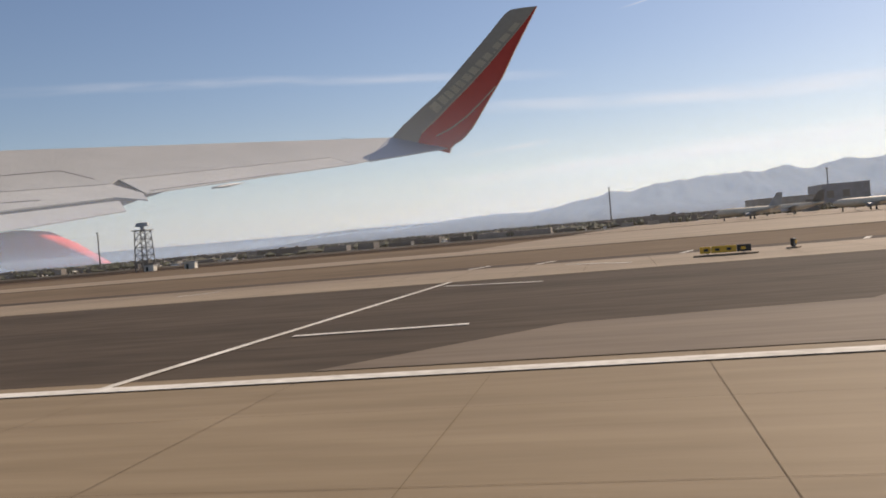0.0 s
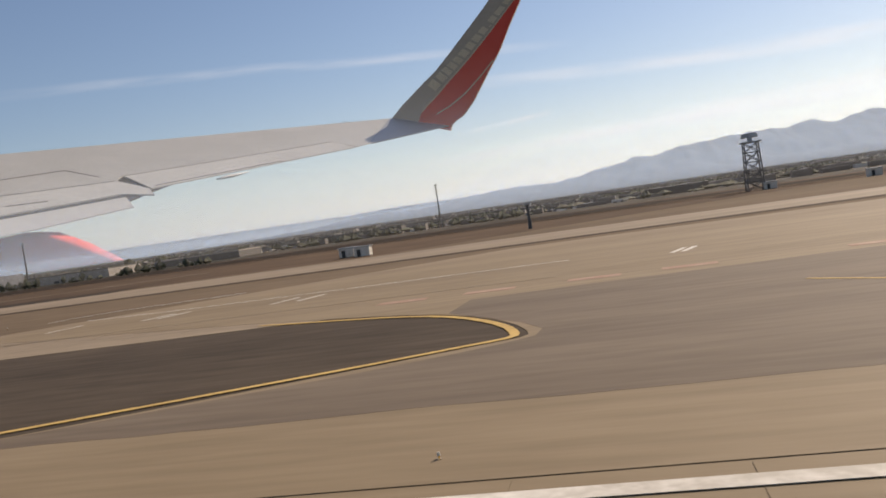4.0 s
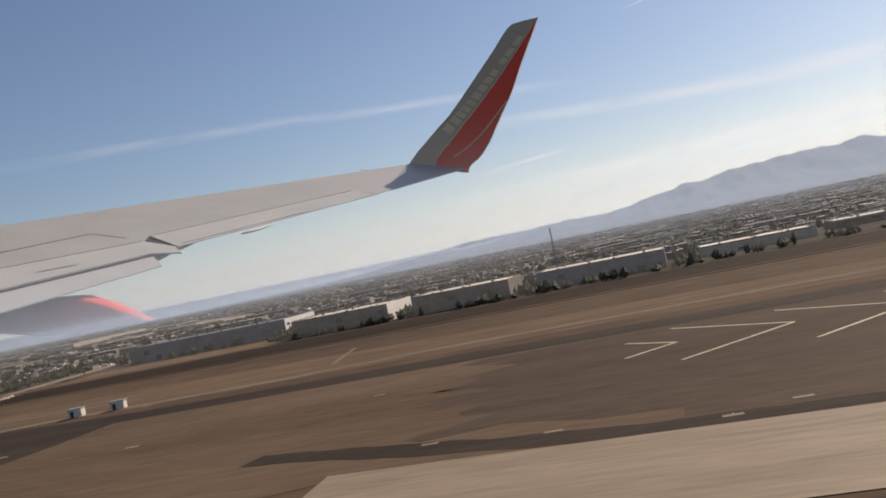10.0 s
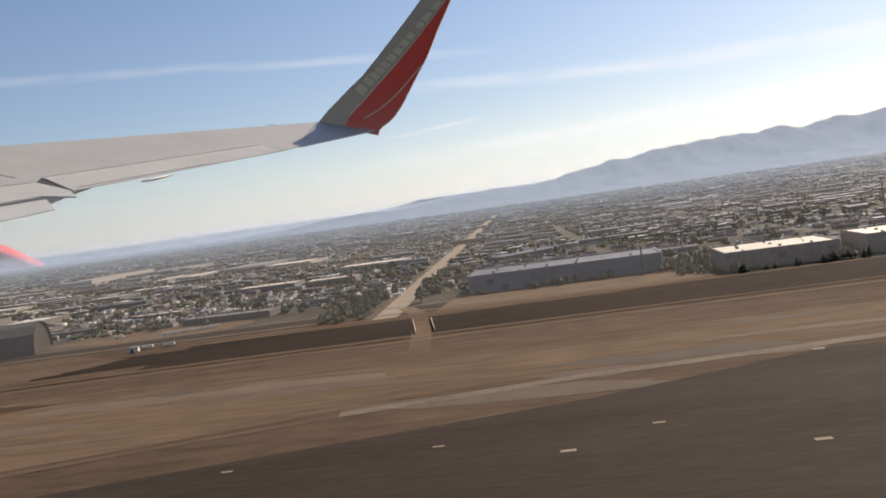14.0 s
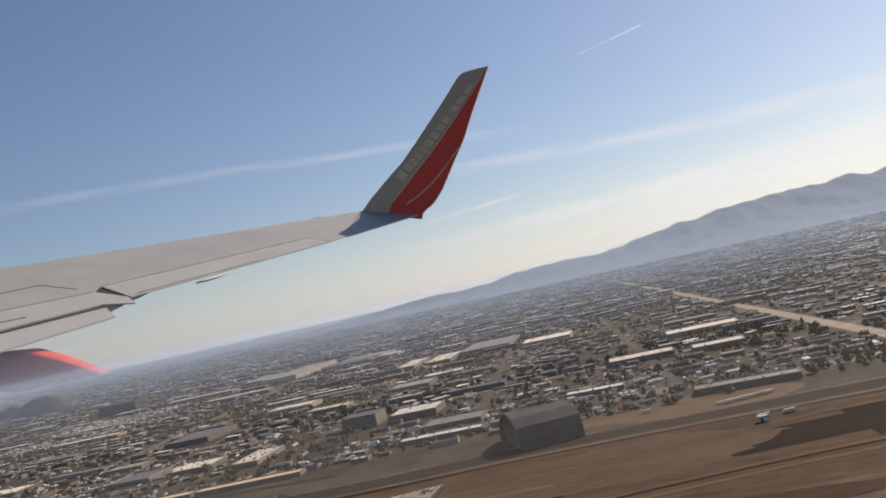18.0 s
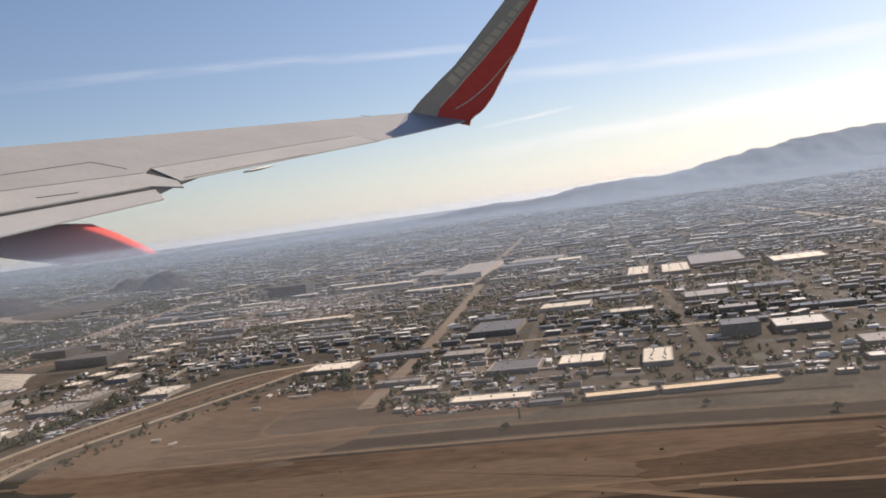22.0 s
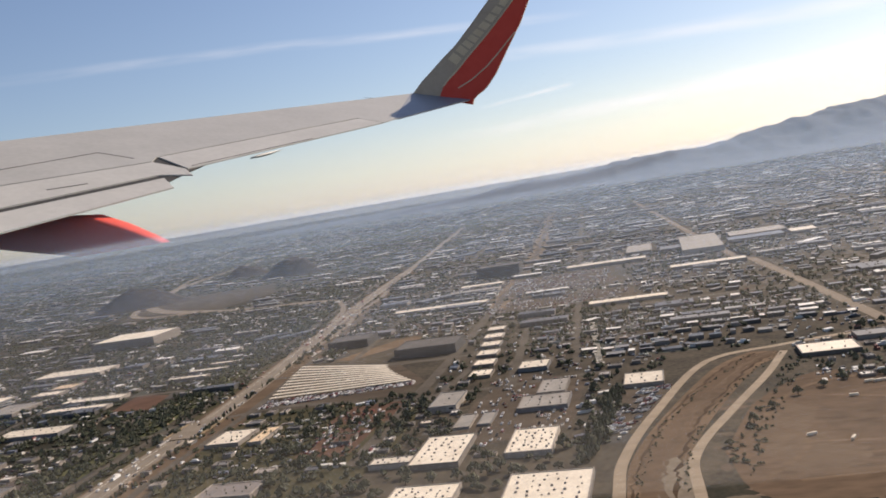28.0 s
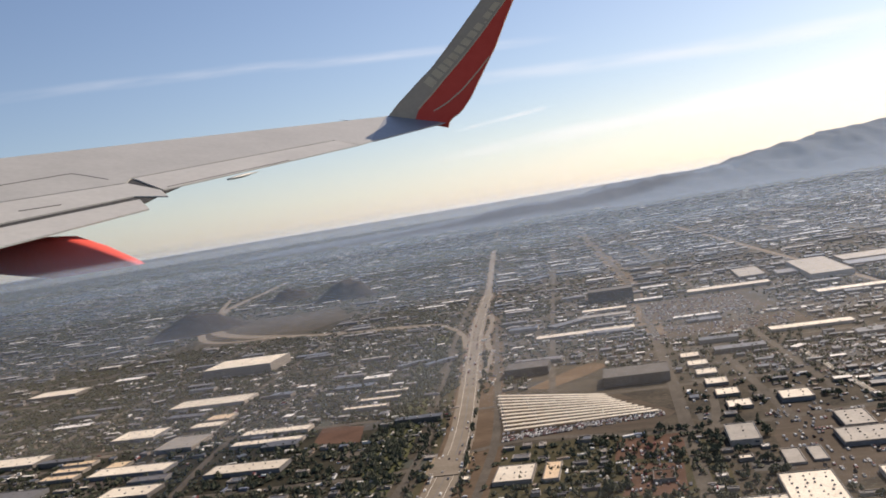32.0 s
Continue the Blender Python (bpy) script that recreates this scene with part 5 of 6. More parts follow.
def airliner(x, y, rz, body, tail, label):
    e = put(tagged(new("parked_airliner"), label, "aircraft", "parked aircraft"), x, y, 0, rz)
    rings = []
    for i in range(13):
        t = i / 12
        r = 0.13 * (min(1.0, (t / 0.12) ** 0.6) if t < 0.12 else (1 - max(0, t - 0.66) / 0.34 * 0.85))
        zc = 0.27 + 0.08 * max(0, t - 0.66) / 0.34
        rings.append([Vector((-1.15 + 2.3 * t, (r + 0.004) * math.cos(a), zc + (r + 0.004) * math.sin(a))) for a in [k * math.tau / 10 for k in range(10)]])
    part("fuselage", mesh_of(loft(rings), "fuselage", body, True), body, e)
    for s in (-1, 1):
        bm = bmesh.new()
        v = [bm.verts.new(p) for p in ((-0.25, s * 0.1, 0.2), (0.12, s * 0.1, 0.2), (0.42, s * 1.1, 0.3), (0.28, s * 1.1, 0.3))]
        w = [bm.verts.new(q.co + Vector((0, 0, 0.03))) for q in v]
        for q in ((0, 1, 2, 3),):
            bm.faces.new([v[i] for i in q]), bm.faces.new([w[i] for i in q[::-1]])
        for i in range(4):
            bm.faces.new((v[i], v[(i + 1) % 4], w[(i + 1) % 4], w[i]))
        part("wing", bm, STEEL, e)
        bm = bmesh.new()
        tube(bm, (-0.28, s * 0.36, 0.15), (0.08, s * 0.36, 0.17), 0.07, 0.05, 10)
        part("engine", bm, STEEL, e)
        bm = bmesh.new()
        tube(bm, (0.12, s * 0.16, 0), (0.12, s * 0.16, 0.18), 0.035, 0.02, 6)
        part("landing_gear", bm, DARK_STEEL, e)
        bm = bmesh.new()
        box(bm, 0.98, s * 0.22, 0.34, 0.18, 0.4, 0.02)
        part("tailplane", bm, STEEL, e)
    bm = bmesh.new()
    prism(bm, [(0.7, 0.38), (1.0, 0.8), (1.2, 0.8), (1.12, 0.38)], -0.015, 0.015)
    bmesh.ops.rotate(bm, cent=(0, 0, 0), matrix=Matrix.Rotation(radians(90), 3, "X"), verts=bm.verts)
    part("fin", bm, tail, e)
    bm = bmesh.new()
    tube(bm, (-0.85, 0, 0), (-0.85, 0, 0.17), 0.03, 0.018, 6)
    part("nose_gear", bm, DARK_STEEL, e)


airliner(4.4, 30, 15, ROOF_WHITE, STEEL, "white airliner with a grey tail parked on the apron")
airliner(7.6, 28, 15, ROOF_WHITE, STEEL, "white airliner with a grey tail parked on the apron")
airliner(6.4, 33.5, -20, ROOF_WHITE, SIGN_BLACK, "white airliner with a dark tail parked on the apron")

# city
TAKEN = list(LOTS)
COUNT = [0]
bm = bmesh.new()
box(bm, 0, 0, 0, 1, 1, 1, 0.12)
unit_mesh = mesh_of(bm, "rooftop_unit", UNIT)
bm = bmesh.new()
box(bm, 0, 0, 0, 1, 0.012, 1)
pane_mesh = mesh_of(bm, "window", GLASS_DARK)


def building(x0, x1, y0, y1, h, roof=None, wall=None, units=4, label="", name="warehouse", lean=-2.2, sawtooth=False):
    """A flat-roofed block: walls, a roof inside a parapet, windows on the side towards the airfield and units on top."""
    TAKEN.append((x0 - 0.25, x1 + 0.25, y0 - 0.25, y1 + 0.25))
    COUNT[0] += 1
    h = h * 0.6 if h < 0.65 else h
    w, d, cx, cy = x1 - x0, y1 - y0, (x0 + x1) / 2, (y0 + y1) / 2
    roof, wall = roof or ROOF_MIX, wall or WALL_MIX
    e = put(tagged(new(name), label or "low flat-roofed industrial building among yards", "building", "city buildings"), cx, cy, 0, lean)
    bm = bmesh.new()
    t = min(0.06, w * 0.06)
    prism(bm, [(-w / 2, -d / 2), (w / 2, -d / 2), (w / 2, d / 2), (-w / 2, d / 2)], -0.02, h)
    part("wall", bm, wall, e)
    bm = bmesh.new()
    if sawtooth:
        k = max(2, int(d / 0.5))
        for i in range(k):
            ya, yb = -d / 2 + d * i / k, -d / 2 + d * (i + 1) / k
            v = [bm.verts.new(p) for p in ((-w / 2, ya, h + 0.01), (w / 2, ya, h + 0.01), (w / 2, yb, h + 0.09), (-w / 2, yb, h + 0.09), (-w / 2, yb, h + 0.01), (w / 2, yb, h + 0.01))]
            for q in ((0, 1, 2, 3), (3, 2, 5, 4), (0, 3, 4), (1, 5, 2)):
                bm.faces.new([v[j] for j in q])
    else:
        prism(bm, [(-w / 2 + t, -d / 2 + t), (w / 2 - t, -d / 2 + t), (w / 2 - t, d / 2 - t), (-w / 2 + t, d / 2 - t)], h - 0.01, h + 0.012)
    part("roof", bm, roof, e)
    if not sawtooth:
        bm = bmesh.new()
        for px, py, pw, pd in ((0, -d / 2 + t / 2, w, t), (0, d / 2 - t / 2, w, t), (-w / 2 + t / 2, 0, t, d - 2 * t), (w / 2 - t / 2, 0, t, d - 2 * t)):
            box(bm, px, py, h, pw, pd, 0.05)
        part("parapet", bm, wall, e)
    # units in loose rows, as the plant on such roofs stands
    across = max(1, round(math.sqrt(units * w / max(d, 0.1))))
    for i in range(units):
        u = part("rooftop_unit", unit_mesh, UNIT, e)
        z = rng.uniform(0.06, 0.12)
        rows_of = max(1, math.ceil(units / across))
        ux, uy = (i % across + 0.5) / across - 0.5, (i // across + 0.5) / rows_of - 0.5
        put(u, 0.88 * w * ux + rng.uniform(-0.13, 0.13), 0.86 * d * uy + rng.uniform(-0.13, 0.13), h + 0.012, 0, (z, z * rng.uniform(0.7, 1.3), z * 0.6))
    if h >= 0.3 and y0 < 75:
        k = int(w / 0.6)
        for i in range(k):
            if rng.random() < 0.28:
                u = part("window", pane_mesh, GLASS_DARK, e)
                put(u, -w / 2 + (i + 0.5) * w / k, -d / 2 - 0.004, h * rng.choice((0.05, 0.45)), 0, (w / k * 0.45, 1, h * 0.3))
    return e


W = ROOF_WHITE
# the hangars and sheds next to the wash
blue_wall = surface("blue_grey_panel_wall", (0.14, 0.145, 0.158), (0.2, 0.206, 0.22), 0.7, 0.8)
brown_wall = surface("brown_block_wall", (0.15, 0.134, 0.12), (0.22, 0.198, 0.178), 0.8, 0.85)
# sunlight on the warehouse ends is put in as a white colour
sunlit_end_paint = surface("sunlit_end_white", (0.6, 0.58, 0.54), (0.72, 0.7, 0.66), 0.8, 0.8)


def end_wall(b, w, d, h, rows):
    """An end slab with small windows, its white standing for sunlight, on the side towards the sunrise."""
    bm = bmesh.new()
    box(bm, w / 2 + 0.012, 0, 0, 0.024, d, h + 0.06)
    e = part("end_wall", bm, sunlit_end_paint, b, "end wall coloured white for the sunlight on it")
    for j in range(rows):
        for i in range(5):
            bm = bmesh.new()
            box(bm, w / 2 + 0.026, -d / 2 + d * (i + 0.5) / 5, h * (0.25 + 0.4 * j), 0.008, d * 0.09, h * 0.16)
            part("window", bm, GLASS_DARK, e)


end_wall(building(-73.7, -65.4, 37.2, 40.6, 0.72, ROOF_MIX, blue_wall, 14, "long blue-grey warehouse with dark windows and a white end"), 8.3, 3.4, 0.72, 2)
end_wall(building(-63.6, -59.4, 33.5, 36.8, 0.66, W, brown_wall, 9, "brown block warehouse with a pale roof at the wash"), 4.2, 3.3, 0.66, 1)
building(-58.4, -54.4, 33.5, 36.6, 0.7, W, brown_wall, 8, "brown block warehouse with a pale roof at the wash")
building(-53.4, -48.4, 34.4, 37.6, 0.66, W, blue_wall, 8, "grey warehouse with a pale roof beside the wash")
building(-47, -42.6, 36, 38.6, 0.6, W, None, 6, "pale roofed warehouse beside the wash")
building(-41.5, -37.0, 38, 40.4, 0.5, ROOF_MIX, None, 5)
# the dark gabled hangar
dark_sheet = surface("dark_hangar_sheet", (0.045, 0.045, 0.047), (0.075, 0.075, 0.077), 0.6, 0.8)
hangar = put(tagged(new("hangar"), "dark arched hangar standing on bare dirt", "building"), -94.75, 36.65, 0, 19, (0.95, 0.9, 0.74))
TAKEN.append((-97.2, -92, 33.8, 39))
hangar_wall = surface("dark_hangar_wall", (0.035, 0.03, 0.026), (0.06, 0.052, 0.045), 0.6, 0.8)
ARCH = [(-2.0, 0), (-1.92, 0.6), (-1.6, 1.15), (-0.95, 1.6), (0, 1.8), (0.95, 1.6), (1.6, 1.15), (1.92, 0.6), (2.0, 0)]
bm = bmesh.new()
prism(bm, [(y * 0.96, z * 0.97) for y, z in ARCH], -1.3, 1.35)
bmesh.ops.transform(bm, matrix=Matrix(((0, 0, 1, 0), (1, 0, 0, 0), (0, 1, 0, 0), (0, 0, 0, 1))), verts=bm.verts)
part("wall", bm, hangar_wall, hangar)
for (y0, z0), (y1, z1) in zip(ARCH, ARCH[1:]):
    bm = bmesh.new()
    v = [bm.verts.new((x, y, z + dz)) for dz in (0.0, 0.04) for x, y, z in ((-1.42, y0, z0), (1.45, y0, z0), (1.45, y1, z1), (-1.42, y1, z1))]
    for q in ((3, 2, 1, 0), (4, 5, 6, 7), (0, 1, 5, 4), (1, 2, 6, 5), (2, 3, 7, 6), (3, 0, 4, 7)):
        bm.faces.new([v[i] for i in q])
    part("roof_panel", bm, dark_sheet, hangar)
for k in range(4):
    bm = bmesh.new()
    box(bm, -1.32, -1.05 + 0.7 * k, 0, 0.04, 0.66, 1.0)
    part("door", bm, DARK_STEEL, hangar, "tall sliding door leaf")
tan = surface("tan_metal_roof", (0.6, 0.43, 0.24), (0.75, 0.57, 0.35), 0.9, 0.45)
building(-115.2, -111.9, 38.5, 39.5, 0.26, tan, None, 0, "long low shed with a bright tan roof", "shed", 3)
building(-111.7, -106.4, 38.7, 39.7, 0.26, tan, None, 0, "long low shed with a bright tan roof", "shed", 3)
dark_roof = surface("dark_flat_roof", (0.06, 0.055, 0.05), (0.11, 0.1, 0.09), 1, 0.7)
grey_roof = surface("grey_gravel_roof", (0.2, 0.18, 0.15), (0.3, 0.27, 0.225), 0.7, 0.6)
building(-117.8, -116.2, 38.4, 39.2, 0.22, ROOF_MIX, None, 0, "", "shed", 3)
# named roofs of the middle stretch
for q in ((-116.9, -114.4, 46.3, 48.9, 0.4, W, 8), (-112.3, -110.7, 44.6, 48.6, 0.4, W, 12), (-125.2, -123.2, 43.4, 44.5, 0.3, W, 2), (-120.9, -118.0, 46.2, 49.0, 0.4, None, 3), (-124.4, -120.8, 60.4, 65.6, 0.6, None, 8), (-114.2, -111.0, 64, 65.9, 0.4, W, 6),
          (-112.5, -110.3, 89, 97.5, 0.5, W, 16), (-109.0, -106.2, 88, 96.5, 0.5, W, 16), (-105.8, -100.2, 92, 103, 0.6, None, 6), (-107.6, -105.4, 50.8, 53.2, 0.7, None, 4), (-104.6, -101.6, 50.6, 53.6, 0.6, None, 4), (-98.6, -93.6, 86, 91, 0.6, W, 10), (-130.1, -122.8, 119, 123.5, 0.6, None, 6), (-122, -118.6, 119, 123.5, 0.6, W, 6), (-139.2, -131.9, 119.6, 124, 0.6, None, 6), (-108.4, -105, 67.5, 71, 0.5, None, 5), (-120, -115.8, 70, 73, 0.5, W, 5), (-91, -86.8, 55.8, 58.2, 0.5, W, 4), (-85.8, -82.6, 54.5, 56.5, 0.5, W, 3), (-86.2, -80.8, 66, 69, 0.5, W, 4), (-101.4, -98.2, 44.6, 47, 0.35, None, 3)):
    building(q[0], q[1], q[2], q[3], q[4], q[5], None, q[6], "broad white roofed warehouse with dark rooftop units" if q[5] is W else "")
for q in ((-136.4, -131.2, 112, 130, 0.7, grey_roof, 12), (-129.2, -121.6, 124.6, 131, 0.6, grey_roof, 8), (-143.8, -140.2, 122, 132, 0.6, grey_roof, 6), (-165, -158.8, 118.5, 122, 1.5, dark_roof, 4), (-171.2, -160, 93.6, 95.8, 0.35, W, 6), (-166.6, -160, 104.2, 106.4, 0.35, grey_roof, 3), (-166, -160.2, 109.4, 111.4, 0.35, W, 3), (-134.2, -130.8, 52, 54.6, 0.35, W, 6), (-124.9, -122, 52.6, 54.6, 0.35, grey_roof, 4), (-173, -168.9, 75.9, 79.2, 0.7, dark_roof, 3), (-171, -168.6, 46.2, 49.2, 0.35, W, 8), (-168, -167, 46, 49.2, 0.3, tan, 2), (-156.9, -155.1, 48.7, 52.2, 0.6, grey_roof, 3), (-154.6, -153.6, 44.6, 47.2, 0.15, grey_roof, 0), (-153.2, -152.4, 44.8, 47.2, 0.15, grey_roof, 0)):
    building(q[0], q[1], q[2], q[3], q[4], q[5], dark_sheet if q[5] is dark_roof else None, q[6], "white roofed hall among yards and car parks" if q[5] is W else "large grey flat-roofed hall among yards")
building(-151.1, -148.1, 46.6, 49.4, 0.4, grey_roof, None, 14, "grey flat-roofed works with many roof units")
building(-150.2, -148.4, 49.7, 53.0, 0.4, grey_roof, None, 8, "grey flat-roofed works with many roof units")
# the industrial park by the channel
for q in ((-155.6, -152.4, 33.4, 35.3, 20), (-150.8, -148.4, 38.7, 42.5, 34), (-150.2, -146.4, 31.6, 35.6, 34), (-158.0, -155.7, 38.9, 40.0, 10), (-155.68, -153.0, 38.2, 42.8, 28)):
    building(q[0], q[1], q[2], q[3], 0.42, W, None, q[4], "large warehouse with a white roof dotted with dark units")
for i in range(6):
    building(-157.1 + 0.26 * i, -155.45 + 0.26 * i, 74.4 - 3.55 * i, 76.3 - 3.55 * i, 0.3, W, None, 4, "small white-roofed unit in a row of six")
for q in ((-164.0, -158.6, 67.4, 71.2, 0.75, dark_roof, 5), (-152.2, -150.1, 56.9, 59.2, 0.45, W, 6), (-152, -141.4, 113.4, 116.2, 0.6, W, 6), (-139.1, -130.6, 99.2, 101.4, 0.6, W, 8), (-144.9, -142.5, 49.4, 52.2, 0.35, W, 8), (-148, -140.4, 81.2, 83.2, 0.4, W, 5), (-166.6, -163.4, 36.4, 38.4, 0.4, None, 6), (-161.8, -160.6, 44, 45.6, 0.3, RED_DIRT, 2)):
    building(q[0], q[1], q[2], q[3], q[4], q[5], dark_sheet if q[5] is dark_roof else None, q[6], "white roofed warehouse beside a truck yard" if q[5] is W else "")
# beyond the freeway
for q in ((-214, -204.6, 98, 104.6, 1.1, W, 5), (-240.6, -233, 99.6, 103.6, 0.6, W, 4), (-209.6, -200.8, 80.2, 83.8, 0.5, W, 12), (-193.4, -187.3, 54.3, 56.6, 0.45, W, 12), (-194.6, -188.4, 61.8, 63.2, 0.4, W, 12), (-195, -188.8, 65, 66.6, 0.4, W, 12), (-202.2, -198.6, 63.4, 67.4, 0.5, grey_roof, 3), (-202.4, -199.2, 70.4, 72.2, 0.4, W, 4), (-202, -199.4, 73, 75, 0.4, tan, 4), (-209.6, -206.4, 58.2, 59.4, 0.35, tan, 4), (-209.8, -206.8, 60.2, 61.4, 0.35, tan, 4), (-210.2, -207.2, 62.2, 63.4, 0.35, tan, 4), (-204.8, -203, 59, 61.6, 0.35, tan, 4), (-209.6, -205, 68.8, 72.2, 0.5, W, 8), (-192.0, -189.2, 42.7, 47.3, 0.5, None, 3), (-189.1, -186.4, 42.9, 47.4, 0.5, None, 3), (-187.4, -183.2, 70.2, 71.2, 0.35, W, 6), (-186.6, -182.6, 73, 74, 0.35, W, 6), (-185.8, -182.4, 75.8, 76.8, 0.35, W, 6), (-204.8, -198, 57.4, 59.6, 0.45, W, 8), (-186.2, -183.4, 39.2, 41.6, 0.35, None, 6), (-183.6, -181.4, 39, 42, 0.35, None, 6), (-220, -214, 64, 67, 0.5, W, 8), (-200.4, -196.2, 51.6, 54, 0.4, W, 6), (-196, -192.6, 36.8, 39, 0.4, W, 6), (-205, -200, 44, 47, 0.4, W, 7), (-212, -207, 53, 56, 0.5, None, 6)):
    building(q[0], q[1], q[2], q[3], q[4], q[5], None, q[6], "flat-roofed building beyond the freeway among trees")


@functools.lru_cache(maxsize=None)
def near_streets(row):
    """The pieces of street that come within a few units of one eight-unit row of the plan."""
    return [(a, b, w) for ln, w in STREETS for a, b in zip(ln, ln[1:]) if min(a[1], b[1]) - 3 < row * 8 + 8 and max(a[1], b[1]) + 3 > row * 8]


def clear(x, y, r=0.3):
    if y < 33.6 and x > -147:
        return False
    if x > -147 and y < 38.9 - max(0.0, (x + 100) * 0.02):
        return False
    if -146.4 < x < -134 and y < 56.5 and x < -132.5 - (y < 44) * 6 + (y < 44) * 0 and -147 + 0.0 * y < x:
        lo, hi = (-146.2, -141.2) if y < 38 else ((-145, -138.2) if y < 45 else (-142.2, -134.2))
        if lo - r < x < hi + r:
            return False
    if -141 < x < -126 and y < 46:
        return False
    for x0, x1, y0, y1 in TAKEN:
        if x0 - r < x < x1 + r and y0 - r < y < y1 + r:
            return False
    for a, b, w in near_streets(int(y // 8)):
        dx, dy = b[0] - a[0], b[1] - a[1]
        t = max(0.0, min(1.0, ((x - a[0]) * dx + (y - a[1]) * dy) / (dx * dx + dy * dy + 1e-9)))
        if (a[0] + t * dx - x) ** 2 + (a[1] + t * dy - y) ** 2 < (w / 2 + r) ** 2:
            return False
    if -176 < x < -159 and 54 < y < 70:
        return False
    for hx, hy, hr in ((-244, 157, 12), (-220, 185, 9), (-240, 204, 8)):
        if ((x - hx) / hr) ** 2 + ((y - hy) / hr / 0.75) ** 2 < 1:
            return False
    if -236 < x < -207 and 130 < y < 165 and x < -190 - (y - 100) * 0.4:
        return False
    return True


def inside(x, y, t):
    """Whether the place comes near enough to the flight line to be built singly."""
    return y < t


# nearer blocks singly, farther ones together
far_v, far_f, far_roof_v, far_roof_f = [], [], [], []


def far_block(x, y, w, d, h):
    a = radians(rng.gauss(-2.2, 2.0) if rng.random() < 0.93 else 40)
    c, s = math.cos(a), math.sin(a)
    q = [(x + c * px - s * py, y + s * px + c * py) for px, py in ((-w / 2, -d / 2), (w / 2, -d / 2), (w / 2, d / 2), (-w / 2, d / 2))]
    n = len(far_v)
    far_v.extend([(*p, 0.0) for p in q] + [(*p, h) for p in q])
    far_f.extend([(n, n + 1, n + 5, n + 4), (n + 1, n + 2, n + 6, n + 5), (n + 2, n + 3, n + 7, n + 6), (n + 3, n, n + 4, n + 7)])
    n = len(far_roof_v)
    far_roof_v.extend([(*p, h + 0.004) for p in q])
    far_roof_f.append((n, n + 1, n + 2, n + 3))


y = 40.0
row = 0
while y < 330:
    step = (1.9 + 0.006 * y) * rng.uniform(0.85, 1.25)
    x = -330 + rng.uniform(0, 3) if y > 60 else -232 + rng.uniform(0, 3)
    while x < 70:
        big = rng.random() < (0.07 if y < 75 else 0.16)
        w, d = (rng.uniform(2.2, 5.0), step * rng.uniform(0.4, 0.65)) if big else (rng.uniform(0.35, 1.4), step * rng.uniform(0.14, 0.36))
        cx, cy = x + w / 2, y + rng.uniform(-0.2, 0.2) * step
        if clear(cx, cy, 0.2) and clear(cx - w / 2, cy, 0.1) and clear(cx + w / 2, cy, 0.1) and rng.random() < (0.8 if x > -178 else 0.42):
            h = rng.uniform(0.25, 0.42) if big else rng.uniform(0.15, 0.3)
            if y < 57 and -215 < x < -52 and COUNT[0] < 360:
                building(cx - w / 2, cx + w / 2, cy - d / 2, cy + d / 2, h, W if rng.random() < 0.16 else None, None, rng.choice((0, 1, 2, 3)) + 3 * big, "small flat-roofed workshop on a dusty lot", "workshop", rng.gauss(-2.2, 2.0))
            else:
                far_block(cx, cy, w, d, h)
                if big:
                    for _ in range(4):
                        far_block(cx + rng.uniform(-0.4, 0.4) * w, cy + rng.uniform(-0.35, 0.35) * d, 0.14, 0.12, h + 0.08)
        x += w + rng.uniform(0.12, 0.9)
    y += step
for yy in range(330, 480, 4):
    for _ in range(70):
        far_block(rng.uniform(-420, 160), yy + rng.uniform(-2, 2), rng.uniform(1, 6), rng.uniform(0.8, 2), rng.uniform(0.2, 0.45))
for _ in range(2600):
    yy = 480 + 1500 * rng.random() ** 1.5
    far_block(rng.uniform(-0.95, -0.12) * yy - 90, yy, rng.uniform(2, 9), rng.uniform(1, 3), rng.uniform(0.2, 0.5))
for _ in range(500):
    far_block(rng.uniform(-640, -430), rng.uniform(240, 600), rng.uniform(1.5, 7), rng.uniform(0.8, 2), rng.uniform(0.2, 0.45))
for _ in range(700):
    far_block(rng.uniform(-430, -330), rng.uniform(150, 480), rng.uniform(1, 5), rng.uniform(0.6, 1.6), rng.uniform(0.2, 0.4))
for _ in range(240):
    far_block(rng.uniform(-330, -232), rng.uniform(34, 62), rng.uniform(0.8, 3), rng.uniform(0.6, 1.4), rng.uniform(0.2, 0.4))
far_walls = raw("far_walls", far_v, far_f, palette("far_wall", [(0.16, 0.14, 0.12), (0.11, 0.1, 0.09), (0.24, 0.21, 0.18), (0.08, 0.075, 0.07)], 0.85, True, 3))
fb = tagged(new("city_blocks", far_walls), "dense far spread of low flat-roofed buildings", "buildings", kind="stuff")
part("city_roofs", raw("city_roofs", far_roof_v, far_roof_f, ROOF_ISLAND), ROOF_ISLAND, fb)

